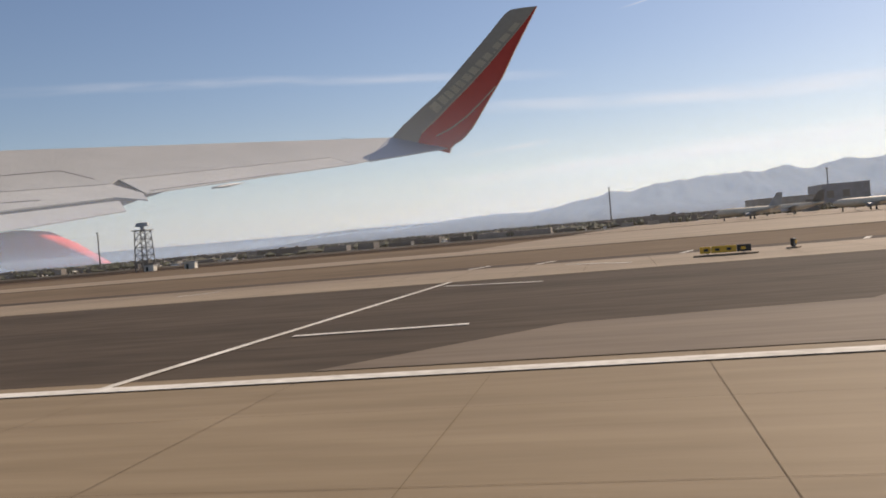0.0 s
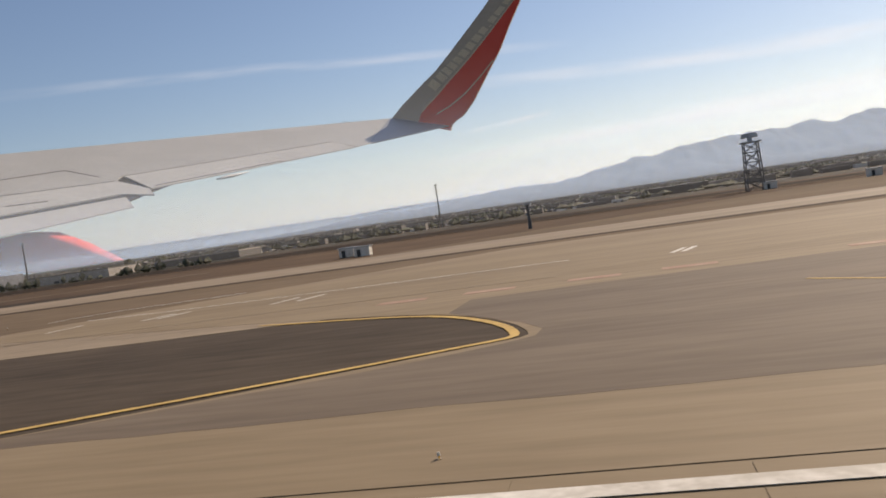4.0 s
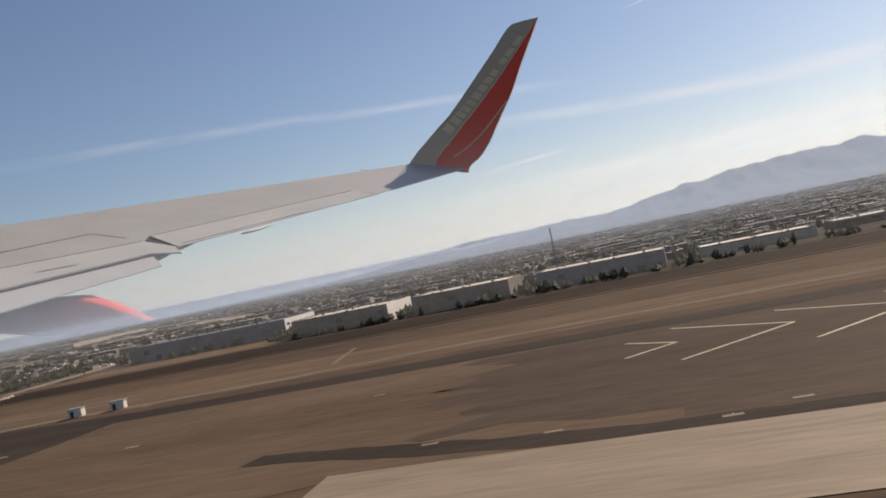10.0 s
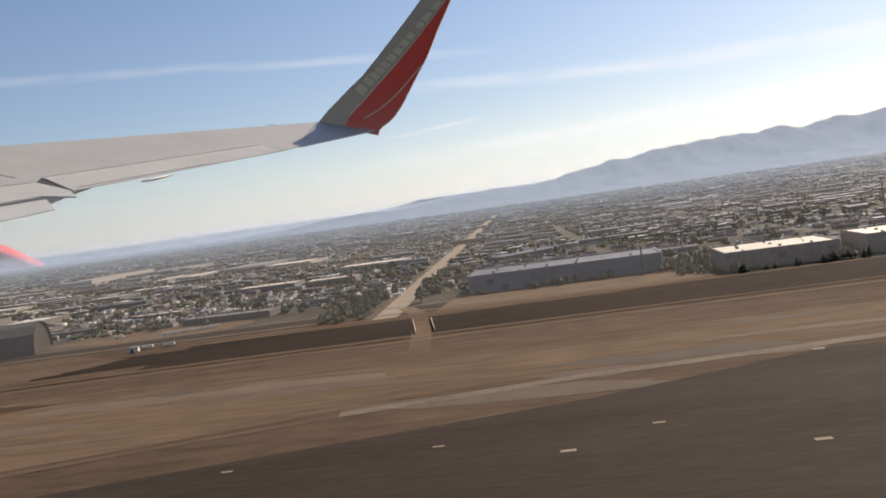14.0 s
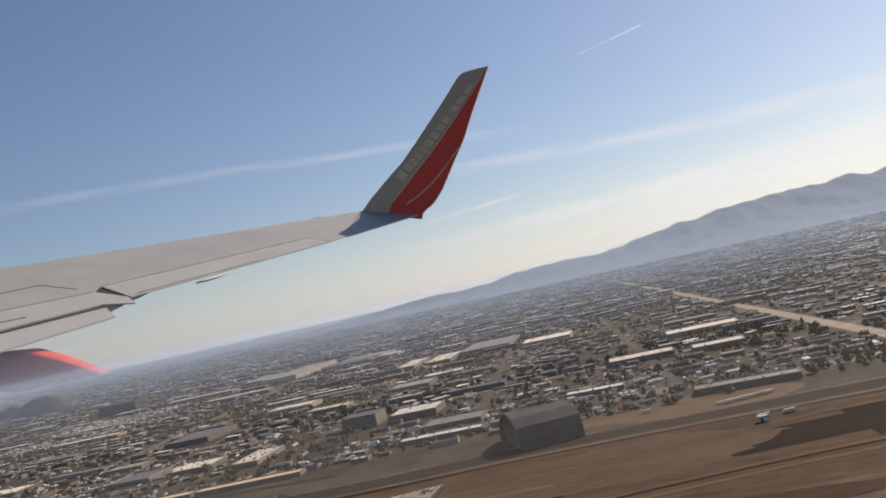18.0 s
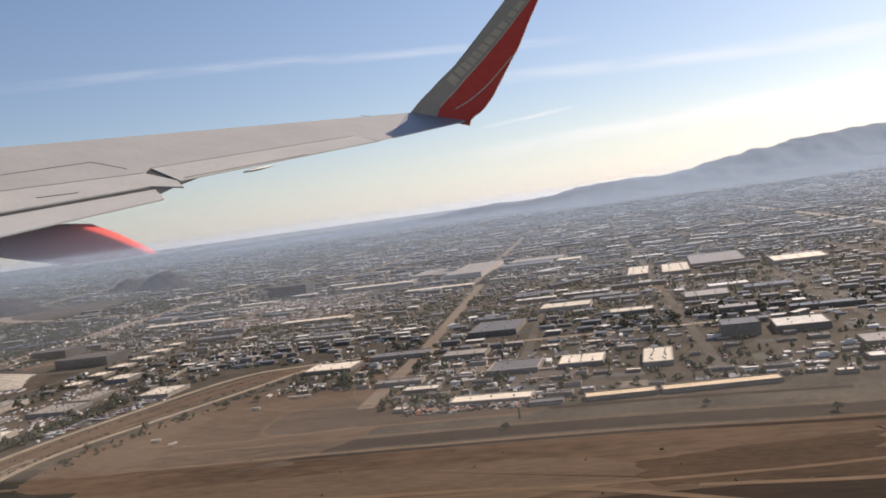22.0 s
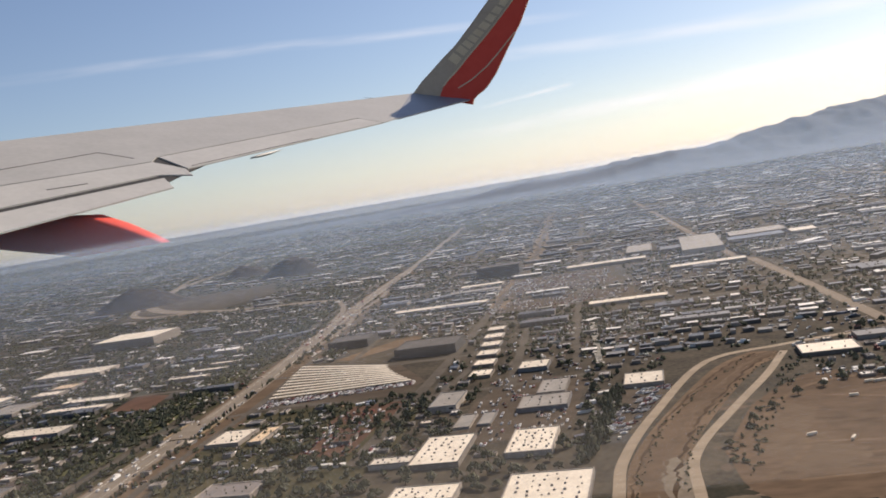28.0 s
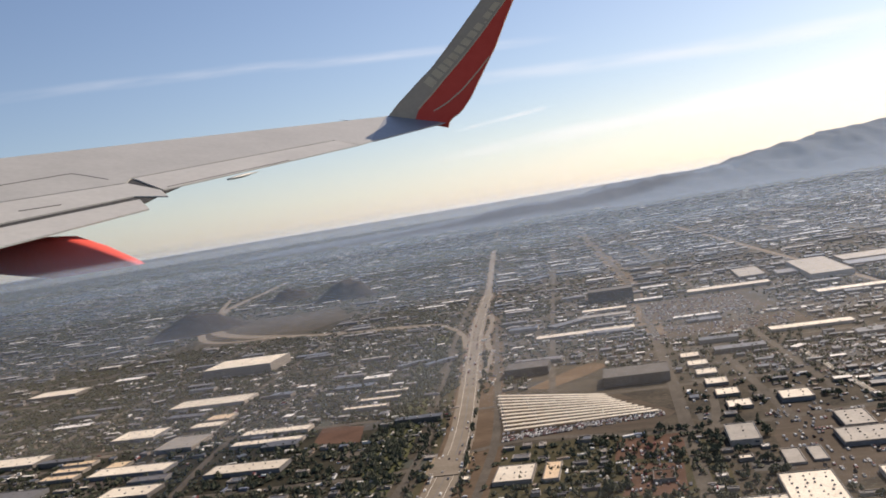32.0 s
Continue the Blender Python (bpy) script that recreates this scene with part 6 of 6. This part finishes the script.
# yards and plots of bare, paved and weedy ground between the buildings
yv, yf = [], []
for i in range(2600):
    x, y = rng.uniform(-330, 60), 40 + 270 * rng.random() ** 1.3
    w, d = rng.uniform(0.8, 4.5), rng.uniform(0.7, 2.2) * (1 + y / 250)
    if not clear(x, y, 0.0):
        continue
    n, z = len(yv), -0.0012 + 0.0000004 * i
    yv.extend([(x - w / 2, y - d / 2 + 0.04 * w, z), (x + w / 2, y - d / 2 - 0.04 * w, z), (x + w / 2, y + d / 2 - 0.04 * w, z), (x - w / 2, y + d / 2 + 0.04 * w, z)])
    yf.append((n, n + 1, n + 2, n + 3))
tagged(new("yard_plots", raw("yard_plots", yv, yf, palette("yard_ground", [(0.036, 0.032, 0.026), (0.075, 0.06, 0.043), (0.022, 0.021, 0.019), (0.12, 0.094, 0.065), (0.03, 0.033, 0.02), (0.05, 0.046, 0.039), (0.06, 0.044, 0.033)], 0.9, True, 1.5))), "patchwork of paved, bare and weedy yards", "ground", kind="stuff")

# solar canopies over the car park
canopy = tagged(new("solar_canopy"), "long white-roofed car park canopy in a row", "canopy", "car park canopies")
bm = bmesh.new()
box(bm, 0, 0, 0.19, 1, 0.4, 0.02)
slope = part("deck", bm, ROOF_WHITE, canopy)
for i in range(5):
    bm = bmesh.new()
    box(bm, -0.48 + 0.24 * i, 0, 0, 0.008, 0.05, 0.19)
    part("post", bm, STEEL, canopy)
rows = 11
first = True
for i in range(rows):
    t = i / (rows - 1)
    a = Vector((-173.0 + 1.6 * t, 68.6 - 11.0 * t))
    b = Vector((-164.0 + 3.6 * t ** 1.3, 64.6 - 6.4 * t))
    mid, ln = (a + b) / 2, (b - a).length
    m = Matrix.LocRotScale((mid.x, mid.y, 0), Euler((0, 0, math.atan2(b.y - a.y, b.x - a.x))), (ln, 1, 1))
    if first:
        canopy.matrix_basis, first = m, False
    else:
        c = copy_thing(canopy, Matrix())
        c.matrix_basis = m

# storage rows on the sandy lot
stack = tagged(new("pallet_stack"), "pale wrapped block in close storage rows on sand", "pallet", "pallet rows")
bm = bmesh.new()
box(bm, 0, 0, 0, 0.2, 0.11, 0.13, 0.06, 0.01)
part("load", bm, surface("pale_wrap", (0.5, 0.42, 0.3), (0.7, 0.62, 0.48), 4, 0.7, vary=0.15), stack)
bm = bmesh.new()
box(bm, 0, 0, -0.005, 0.22, 0.13, 0.02)
part("pallet", bm, BARK, stack)
put(stack, -101.0, 28.4, 0.004, 18)
for i in range(12):
    for j in range(7):
        if i + j and rng.random() < 0.93:
            copy_thing(stack, pose(-101.0 + 0.235 * i + 0.03 * j, 28.4 + 0.25 * j + 0.07 * i, 0.004, 0, 0, 18 + rng.uniform(-4, 4)))


# cars
def cars(name, spots, label, size=1.0):
    v, f = [], []
    for x, y, a, k in spots:
        c, s = math.cos(a), math.sin(a)
        ln, wd, h = 0.34 * k * size, 0.135 * size * (1 if k < 1.6 else 1.2), 0.055 * size * (1 if k < 1.6 else 2.6)
        n = len(v)
        for zz, lx0, lx1, ly in ((0.018, -0.5, 0.5, 0.5), (0.018 + h, -0.5, 0.5, 0.5), (0.018 + h, -0.28, 0.3, 0.42), (0.018 + h * 1.75, -0.18, 0.2, 0.36)):
            for px, py in ((lx0, -ly), (lx1, -ly), (lx1, ly), (lx0, ly)):
                v.append((x + c * px * ln - s * py * wd, y + s * px * ln + c * py * wd, zz))
        for b in (0, 8):
            for i in range(4):
                j = (i + 1) % 4
                f.append((n + b + i, n + b + j, n + b + 4 + j, n + b + 4 + i))
            f.append((n + b + 4, n + b + 5, n + b + 6, n + b + 7))
    return tagged(new(name, raw(name, v, f, CAR_PAINT)), label, "cars", kind="stuff")


spots = []
for i in range(11):
    t = i / 10
    for k in range(34):
        u = k / 33
        x, y = -173.0 + 1.6 * t + (9.0 + 2 * t) * u, 68.2 - 11.0 * t + (-4 + 4.6 * t) * u
        if rng.random() < (0.8 if i > 9 else 0.12):
            spots.append((x, y, 1.3, 1))
for k in range(60):
    for r in range(3):
        if rng.random() < 0.85:
            spots.append((-171.3 + 0.19 * k, 56.3 + 0.035 * k - 0.45 * r, 1.5, 1))
cars("parked_cars", spots, "rows of cars parked by the white canopies")
spots = []
for y0, y1, x0, x1 in ((97.2, 111, -158.4, -146.4), (85.4, 91.4, -158.6, -144.2)):
    yy, odd = y0, 0
    while yy < y1:
        xx = x0
        while xx < x1:
            if rng.random() < 0.32 + 0.6 * noise.noise(Vector((xx * 0.4, yy * 0.4, 1))):
                spots.append((xx, yy, 1.57, 1))
            xx += 0.2
        yy += 0.42 if odd % 2 == 0 else 0.85
        odd += 1
for _ in range(110):
    y = rng.uniform(40.6, 49)
    spots.append((-143.9 + (y - 44) * 0.33 - rng.choice((0.1, 0.55, 1.0, 1.45)), round(y / 0.24) * 0.24, 0.35, 1.2))
halls = TAKEN[len(LOTS):]
for _ in range(220):
    x, y = round(rng.uniform(-154, -147.8) / 0.22) * 0.22, round(rng.uniform(40.6, 56.4) / 0.7) * 0.7
    if not any(a - 0.1 < x < b + 0.1 and c - 0.1 < y < d + 0.1 for a, b, c, d in halls):
        spots.append((x, y, 1.55, rng.choice((1, 1, 1, 1.4))))
for _ in range(90):
    spots.append((round(rng.uniform(-163.4, -160.2) / 0.22) * 0.22, round(rng.uniform(42.6, 52) / 0.6) * 0.6, 1.5, 1))
cars("parked_cars", spots, "long rows of cars filling car parks and yards")
spots = []
for _ in range(2600):
    cx, cy = rng.choice(((-150, 92), (-158, 104), (-147, 66), (-142, 70), (-138, 92), (-160, 84), (-112, 76), (-104, 78), (-90, 46), (-122, 52), (-104, 62)))
    x, y = cx + rng.gauss(0, 5), cy + rng.gauss(0, 3.5)
    x, y = round(x / 0.36) * 0.36, round(y / 0.8) * 0.8
    if clear(x, y, 0.05):
        spots.append((x, y, 1.53 + rng.uniform(-0.04, 0.04), 1))
for _ in range(900):
    x, y = rng.uniform(-212, -52), rng.uniform(40, 80)
    if clear(x, y, 0.0):
        spots.append((x, y, rng.choice((0.0, 1.55)) + rng.uniform(-0.1, 0.1), rng.choice((1, 1, 1, 2.4))))
cars("parked_cars", spots, "cars and trailers parked in yards and lots")
spots = []
for ln, off in ((FW, -0.85), (FW, -0.3), (FW, 0.3), (FW, 0.85)):
    cv = curve([(x + off, y) for x, y in ln[:7]], 10)
    for a, b in zip(cv, cv[1:]):
        for _ in range(2):
            t = rng.random()
            if rng.random() < 0.4:
                spots.append((a[0] + (b[0] - a[0]) * t, a[1] + (b[1] - a[1]) * t, math.atan2(b[1] - a[1], b[0] - a[0]), rng.choice((1, 1, 1, 1, 1, 1, 1, 1, 1, 2.4))))
cars("freeway_cars", spots, "cars and lorries spread along the freeway")
# small sheds, containers, stacked goods and vehicles in the yards
sv, sf = [], []
made = 0
while made < 13000:
    x, y = rng.uniform(-225, 0), 40 + 110 * rng.random() ** 1.3
    if noise.noise(Vector((x * 0.12, y * 0.12, 9))) < -0.05 or not clear(x, y, -0.1):
        made += 0.2
        continue
    big = rng.random() < 0.15
    w, d, h, a = rng.uniform(0.1, 0.45), rng.uniform(0.08, 0.18), rng.uniform(0.05, 0.12), rng.choice((0.0, 0.0, 1.57, 0.3)) - 0.04
    if big:
        w, d, h = w * 2.2, d * 2, h * 1.6
    c, k, n = math.cos(a), math.sin(a), len(sv)
    for zz in (-0.003, h):
        for px, py in ((-w, -d), (w, -d), (w, d), (-w, d)):
            sv.append((x + (c * px - k * py) / 2, y + (k * px + c * py) / 2, zz))
    sf.extend([(n + 4, n + 5, n + 6, n + 7)] + [(n + i, n + (i + 1) % 4, n + 4 + (i + 1) % 4, n + 4 + i) for i in range(4)])
    made += 1
tagged(new("yard_goods", raw("yard_goods", sv, sf, palette("yard_goods_paint", [(0.7, 0.66, 0.58), (0.2, 0.17, 0.14), (0.62, 0.58, 0.5), (0.07, 0.06, 0.055), (0.45, 0.4, 0.33), (0.14, 0.15, 0.18), (0.3, 0.22, 0.15), (0.75, 0.72, 0.66)], 0.35, True, 6))), "small sheds, containers and goods filling the yards", "yard goods", kind="stuff")
# trailers in a yard
trailer = tagged(new("box_trailer"), "white box trailer parked in a yard", "trailer", "trailers")
bm = bmesh.new()
box(bm, 0, 0, 0.06, 0.9, 0.2, 0.22, 0, 0.01)
part("box", bm, ROOF_WHITE, trailer)
for sx in (-0.28, -0.2):
    for sy in (-0.08, 0.08):
        bm = bmesh.new()
        tube(bm, (sx, sy - 0.02, 0.035), (sx, sy + 0.02, 0.035), 0.035, 0.035, 8)
        part("wheel", bm, SIGN_BLACK, trailer)
put(trailer, -147.4, 71.9, 0.004, 5, (0.62, 0.62, 0.62))
for i in range(46):
    copy_thing(trailer, pose(-147.4 + 0.02 * i + rng.uniform(-0.05, 0.05), 71.5 - 0.33 * i, 0.004, 0, 0, 5 + rng.uniform(-3, 3)) @ Matrix.Scale(0.8, 4))
for x, y, r in ((-136.7, 37.8, 20), (-135.2, 36.8, 60), (-133.6, 43.1, 3), (-132.3, 45.3, 10), (-131.9, 45.2, 10), (-131.4, 45.3, 10), (-124.2, 40.6, 5), (-121.8, 40.9, 15), (-121.1, 40.3, 60), (-119.7, 40.4, 30), (-118.9, 40.8, 5), (-124.9, 47.6, 4), (-86.3, 32.5, 8), (-85.4, 32.5, 8), (-87.2, 36.4, 20), (-86.8, 36.5, 20), (-86.4, 36.6, 20), (-86.0, 36.7, 20), (-85.6, 36.8, 20), (-85.2, 36.9, 20), (-90.2, 37.8, 5), (-92.0, 39.8, 5)):
    copy_thing(trailer, pose(x, y, 0.004, 0, 0, r) @ Matrix.Scale(0.8, 4))


# scrap in a salvage yard at the levee
sv, sf = [], []
for _ in range(420):
    x, y = rng.uniform(-124, -117.2), rng.uniform(38.5, 40.4)
    w, d, h, a = rng.uniform(0.08, 0.4), rng.uniform(0.06, 0.16), rng.uniform(0.04, 0.16), rng.uniform(-0.5, 0.5)
    c, k, n = math.cos(a), math.sin(a), len(sv)
    for zz, m in ((0.0, 1), (h, rng.uniform(0.6, 1))):
        for px, py in ((-w, -d), (w, -d), (w, d), (-w, d)):
            sv.append((x + m * (c * px - k * py) / 2, y + m * (k * px + c * py) / 2, zz))
    sf.extend([(n + 4, n + 5, n + 6, n + 7)] + [(n + i, n + (i + 1) % 4, n + 4 + (i + 1) % 4, n + 4 + i) for i in range(4)])
tagged(new("scrap_heap", raw("scrap_heap", sv, sf, palette("scrap_paint", [(0.6, 0.55, 0.48), (0.09, 0.06, 0.045), (0.4, 0.16, 0.06), (0.2, 0.18, 0.16), (0.05, 0.05, 0.05), (0.3, 0.24, 0.18)], 0.6, True, 6))), "rows of scrapped vehicles and machine parts", "scrap", kind="stuff")


# trees
def crown_mesh(seed, r, h):
    q = random.Random(seed)
    v, f = [], []
    for _ in range(46):
        a, u = q.uniform(0, math.tau), q.random() ** 0.5
        c = Vector((math.cos(a) * u * r * q.uniform(0.6, 1.15), math.sin(a) * u * r * q.uniform(0.6, 1.15), h * (0.45 + 0.55 * (1 - u * u) * q.uniform(0.4, 1.1)) - 0.1 * h * q.random()))
        s = r * q.uniform(0.2, 0.38)
        n = len(v)
        for k in ((1, 0, 0), (-1, 0, 0), (0, 1, 0), (0, -1, 0), (0, 0, 1), (0, 0, -0.7)):
            p = c + Vector(k) * s * q.uniform(0.6, 1.3) + Vector((q.uniform(-1, 1), q.uniform(-1, 1), q.uniform(-1, 1))) * s * 0.3
            v.append(tuple(p))
        for t in ((0, 2, 4), (2, 1, 4), (1, 3, 4), (3, 0, 4), (2, 0, 5), (1, 2, 5), (3, 1, 5), (0, 3, 5)):
            f.append(tuple(n + i for i in t))
    return raw("crown", v, f, LEAF)


def trunk_mesh(h):
    bm = bmesh.new()
    tube(bm, (0, 0, -0.02), (0, 0, h * 0.5), 0.035, 0.022, 6)
    tube(bm, (0, 0, h * 0.4), (0.12, 0.03, h * 0.75), 0.018, 0.008, 5)
    tube(bm, (0, 0, h * 0.42), (-0.1, 0.06, h * 0.72), 0.018, 0.008, 5)
    tube(bm, (0, 0, h * 0.45), (0.01, -0.11, h * 0.74), 0.016, 0.008, 5)
    return mesh_of(bm, "trunk", BARK)


crowns, trunks = [crown_mesh(s, 0.3, 0.5) for s in range(5)], trunk_mesh(0.5)
placed = 0


def tree(x, y, s):
    e = put(tagged(new("tree"), "dusty dark green broadleaf tree", "tree", "street trees"), x, y, 0, rng.uniform(0, 360), (s, s, s * rng.uniform(0.8, 1.2)))
    part("trunk", trunks, BARK, e)
    part("crown", rng.choice(crowns), LEAF, e)


for x, y, s in ((-129.8, 47.6, 2.4), (-129.5, 47.0, 1.9), (-134.5, 45.4, 1.3), (-136, 44.4, 1.2), (-137.6, 42.5, 1.3), (-138.8, 40.4, 1.4), (-140.3, 37.4, 1.3), (-133.2, 46.4, 1.1), (-118.4, 34.8, 1.0), (-105.4, 33.6, 1.2), (-103.8, 29.8, 1.1), (-110, 36, 0.9), (-75.6, 39.4, 2.0), (-75.7, 41.2, 2.0), (-75.9, 43, 1.8), (-75.8, 36.6, 1.6), (-64.8, 40.6, 2.0), (-65.4, 41.6, 1.8)):
    tree(x, y, s * 0.62)
while placed < 280:
    x, y = (rng.uniform(-166, -146), rng.uniform(31, 58)) if placed < 130 else ((rng.uniform(-205, -177), rng.uniform(34, 82)) if placed < 220 else (rng.uniform(-130, -52), rng.uniform(41, 62)))
    if clear(x, y, 0.0):
        tree(x, y, rng.uniform(0.55, 1.15))
        placed += 1
v, f = [], []


def clump(x, y, r, h):
    n = len(v)
    for k in range(3):
        ox, oy, s = rng.uniform(-0.7, 0.7) * r, rng.uniform(-0.7, 0.7) * r, r * rng.uniform(0.5, 0.9)
        n = len(v)
        for q in ((1, 0, 0.4), (-1, 0, 0.45), (0, 1, 0.4), (0, -1, 0.45), (0, 0, 1.0), (0, 0, 0.0)):
            v.append((x + ox + q[0] * s * rng.uniform(0.7, 1.2), y + oy + q[1] * s * rng.uniform(0.7, 1.2), q[2] * h * rng.uniform(0.75, 1.15)))
        for t in ((0, 2, 4), (2, 1, 4), (1, 3, 4), (3, 0, 4), (2, 0, 5), (1, 2, 5), (3, 1, 5), (0, 3, 5)):
            f.append(tuple(n + i for i in t))


made = 0
while made < 36000:
    x, y = rng.uniform(-330, 70), 38 + 300 * rng.random() ** 1.2
    if x < -232 and y < 60:
        continue
    dense = noise.noise(Vector((x * 0.06, y * 0.06, 2))) + (0.6 if x < -177 else 0.0)
    if rng.random() < 0.45 + dense and (y > 280 or clear(x, y, 0.1)):
        clump(x, y, rng.uniform(0.09, 0.27) * (1 + y / 180), rng.uniform(0.14, 0.42))
        made += 1
made = 0
while made < 9000:
    x, y = rng.uniform(-235, -60), 40 + 95 * rng.random() ** 1.2
    if noise.noise(Vector((x * 0.09, y * 0.09, 14))) + (0.35 if x < -146 else -0.05) > rng.uniform(-0.2, 0.5) and clear(x, y, 0.05):
        clump(x, y, rng.uniform(0.1, 0.26), rng.uniform(0.14, 0.4))
        made += 1
    made += 0.02
for _ in range(1500):
    clump(rng.uniform(-420, 160), rng.uniform(330, 480), rng.uniform(0.6, 1.6), rng.uniform(0.4, 0.8))
for _ in range(3500):
    yy = 480 + 1500 * rng.random() ** 1.5
    clump(rng.uniform(-0.95, -0.12) * yy - 90, yy, rng.uniform(1.2, 3.0) * yy / 480, rng.uniform(0.4, 0.9))
for _ in range(500):
    t = rng.random()
    clump(-173.9 - 5.0 * t + rng.choice((rng.uniform(-4.6, -3.0), rng.uniform(-6.2, -3.4))), 36 + 62 * t, rng.uniform(0.15, 0.3), rng.uniform(0.2, 0.5))
for _ in range(900):
    clump(rng.uniform(-50, 45), rng.uniform(40, 66), rng.uniform(0.3, 0.8), rng.uniform(0.12, 0.32))
for _ in range(110):
    t = rng.random()
    clump(-141.0 + 6.2 * t ** 1.2 + rng.uniform(0.2, 1.6), 34 + 19 * t, rng.uniform(0.06, 0.17), rng.uniform(0.06, 0.2))
for _ in range(1500):
    clump(rng.uniform(-640, -430), rng.uniform(240, 620), rng.uniform(0.8, 2.2), rng.uniform(0.4, 0.8))
for _ in range(900):
    clump(rng.uniform(-430, -330), rng.uniform(150, 480), rng.uniform(0.6, 1.6), rng.uniform(0.4, 0.8))
for _ in range(500):
    clump(rng.uniform(-170, -158), rng.uniform(34, 54), rng.uniform(0.1, 0.26), rng.uniform(0.14, 0.38))
made = 0
while made < 4500:
    x, y = rng.uniform(-232, -178), 34 + 75 * rng.random()
    made += 1
    if noise.noise(Vector((x * 0.11, y * 0.11, 21))) > rng.uniform(-0.5, 0.35) and clear(x, y, 0.03):
        clump(x, y, rng.uniform(0.12, 0.3), rng.uniform(0.16, 0.45))
for _ in range(240):
    t = rng.random()
    clump(-173.9 - 4.2 * t + rng.choice((-1.75, -1.6, 1.7)) + rng.gauss(0, 0.08), 36 + 55 * t, rng.uniform(0.07, 0.16), rng.uniform(0.2, 0.45))
for x0, x1, y0, y1, k in ((-64, -36, 32.6, 33.2, 90), (-73.6, -65, 36.2, 36.9, 14), (-65.2, -63.9, 34.0, 39.5, 60), (-59.2, -58.6, 34, 38, 25), (-54.2, -53.6, 34, 38, 20), (-79.5, -77.8, 33, 44, 60), (-48, -47.3, 34, 38, 20), (-64, -44, 38.5, 42, 120)):
    for _ in range(k):
        clump(rng.uniform(x0, x1), rng.uniform(y0, y1), rng.uniform(0.1, 0.24), rng.uniform(0.18, 0.5))
for _ in range(200):
    t = rng.random()
    clump(-143.6 + 7.6 * t ** 2 + rng.choice((-1.0, 0.9)) + rng.gauss(0, 0.12), 30 + 24 * t, rng.uniform(0.03, 0.09), rng.uniform(0.03, 0.1))
for _ in range(160):
    t = rng.random()
    clump(-146.9 + 1.6 * t + rng.gauss(0, 0.3), 37 + 12 * t, rng.uniform(0.1, 0.24), rng.uniform(0.2, 0.5))
for _ in range(60):
    x = rng.uniform(-142, -100)
    clump(x, rng.uniform(19, 34), rng.uniform(0.03, 0.09), rng.uniform(0.03, 0.08))
tagged(new("tree_cover", raw("tree_cover", v, f, LEAF)), "scattered dusty green trees and desert scrub", "trees", kind="stuff")
# terminal blocks behind the apron
building(9.65, 11.75, 43, 46, 1.12, None, surface("terminal_wall", (0.16, 0.17, 0.19), (0.24, 0.25, 0.27), 0.6, 0.7), 6, "tall grey terminal block behind the parked aircraft", "terminal", 0)
building(6.6, 9.4, 43, 46, 0.7, None, None, 6, "low grey terminal building behind the apron", "terminal", 0)
building(14, 24, 43, 47, 0.7, None, None, 10, "long grey terminal building behind the apron", "terminal", 0)
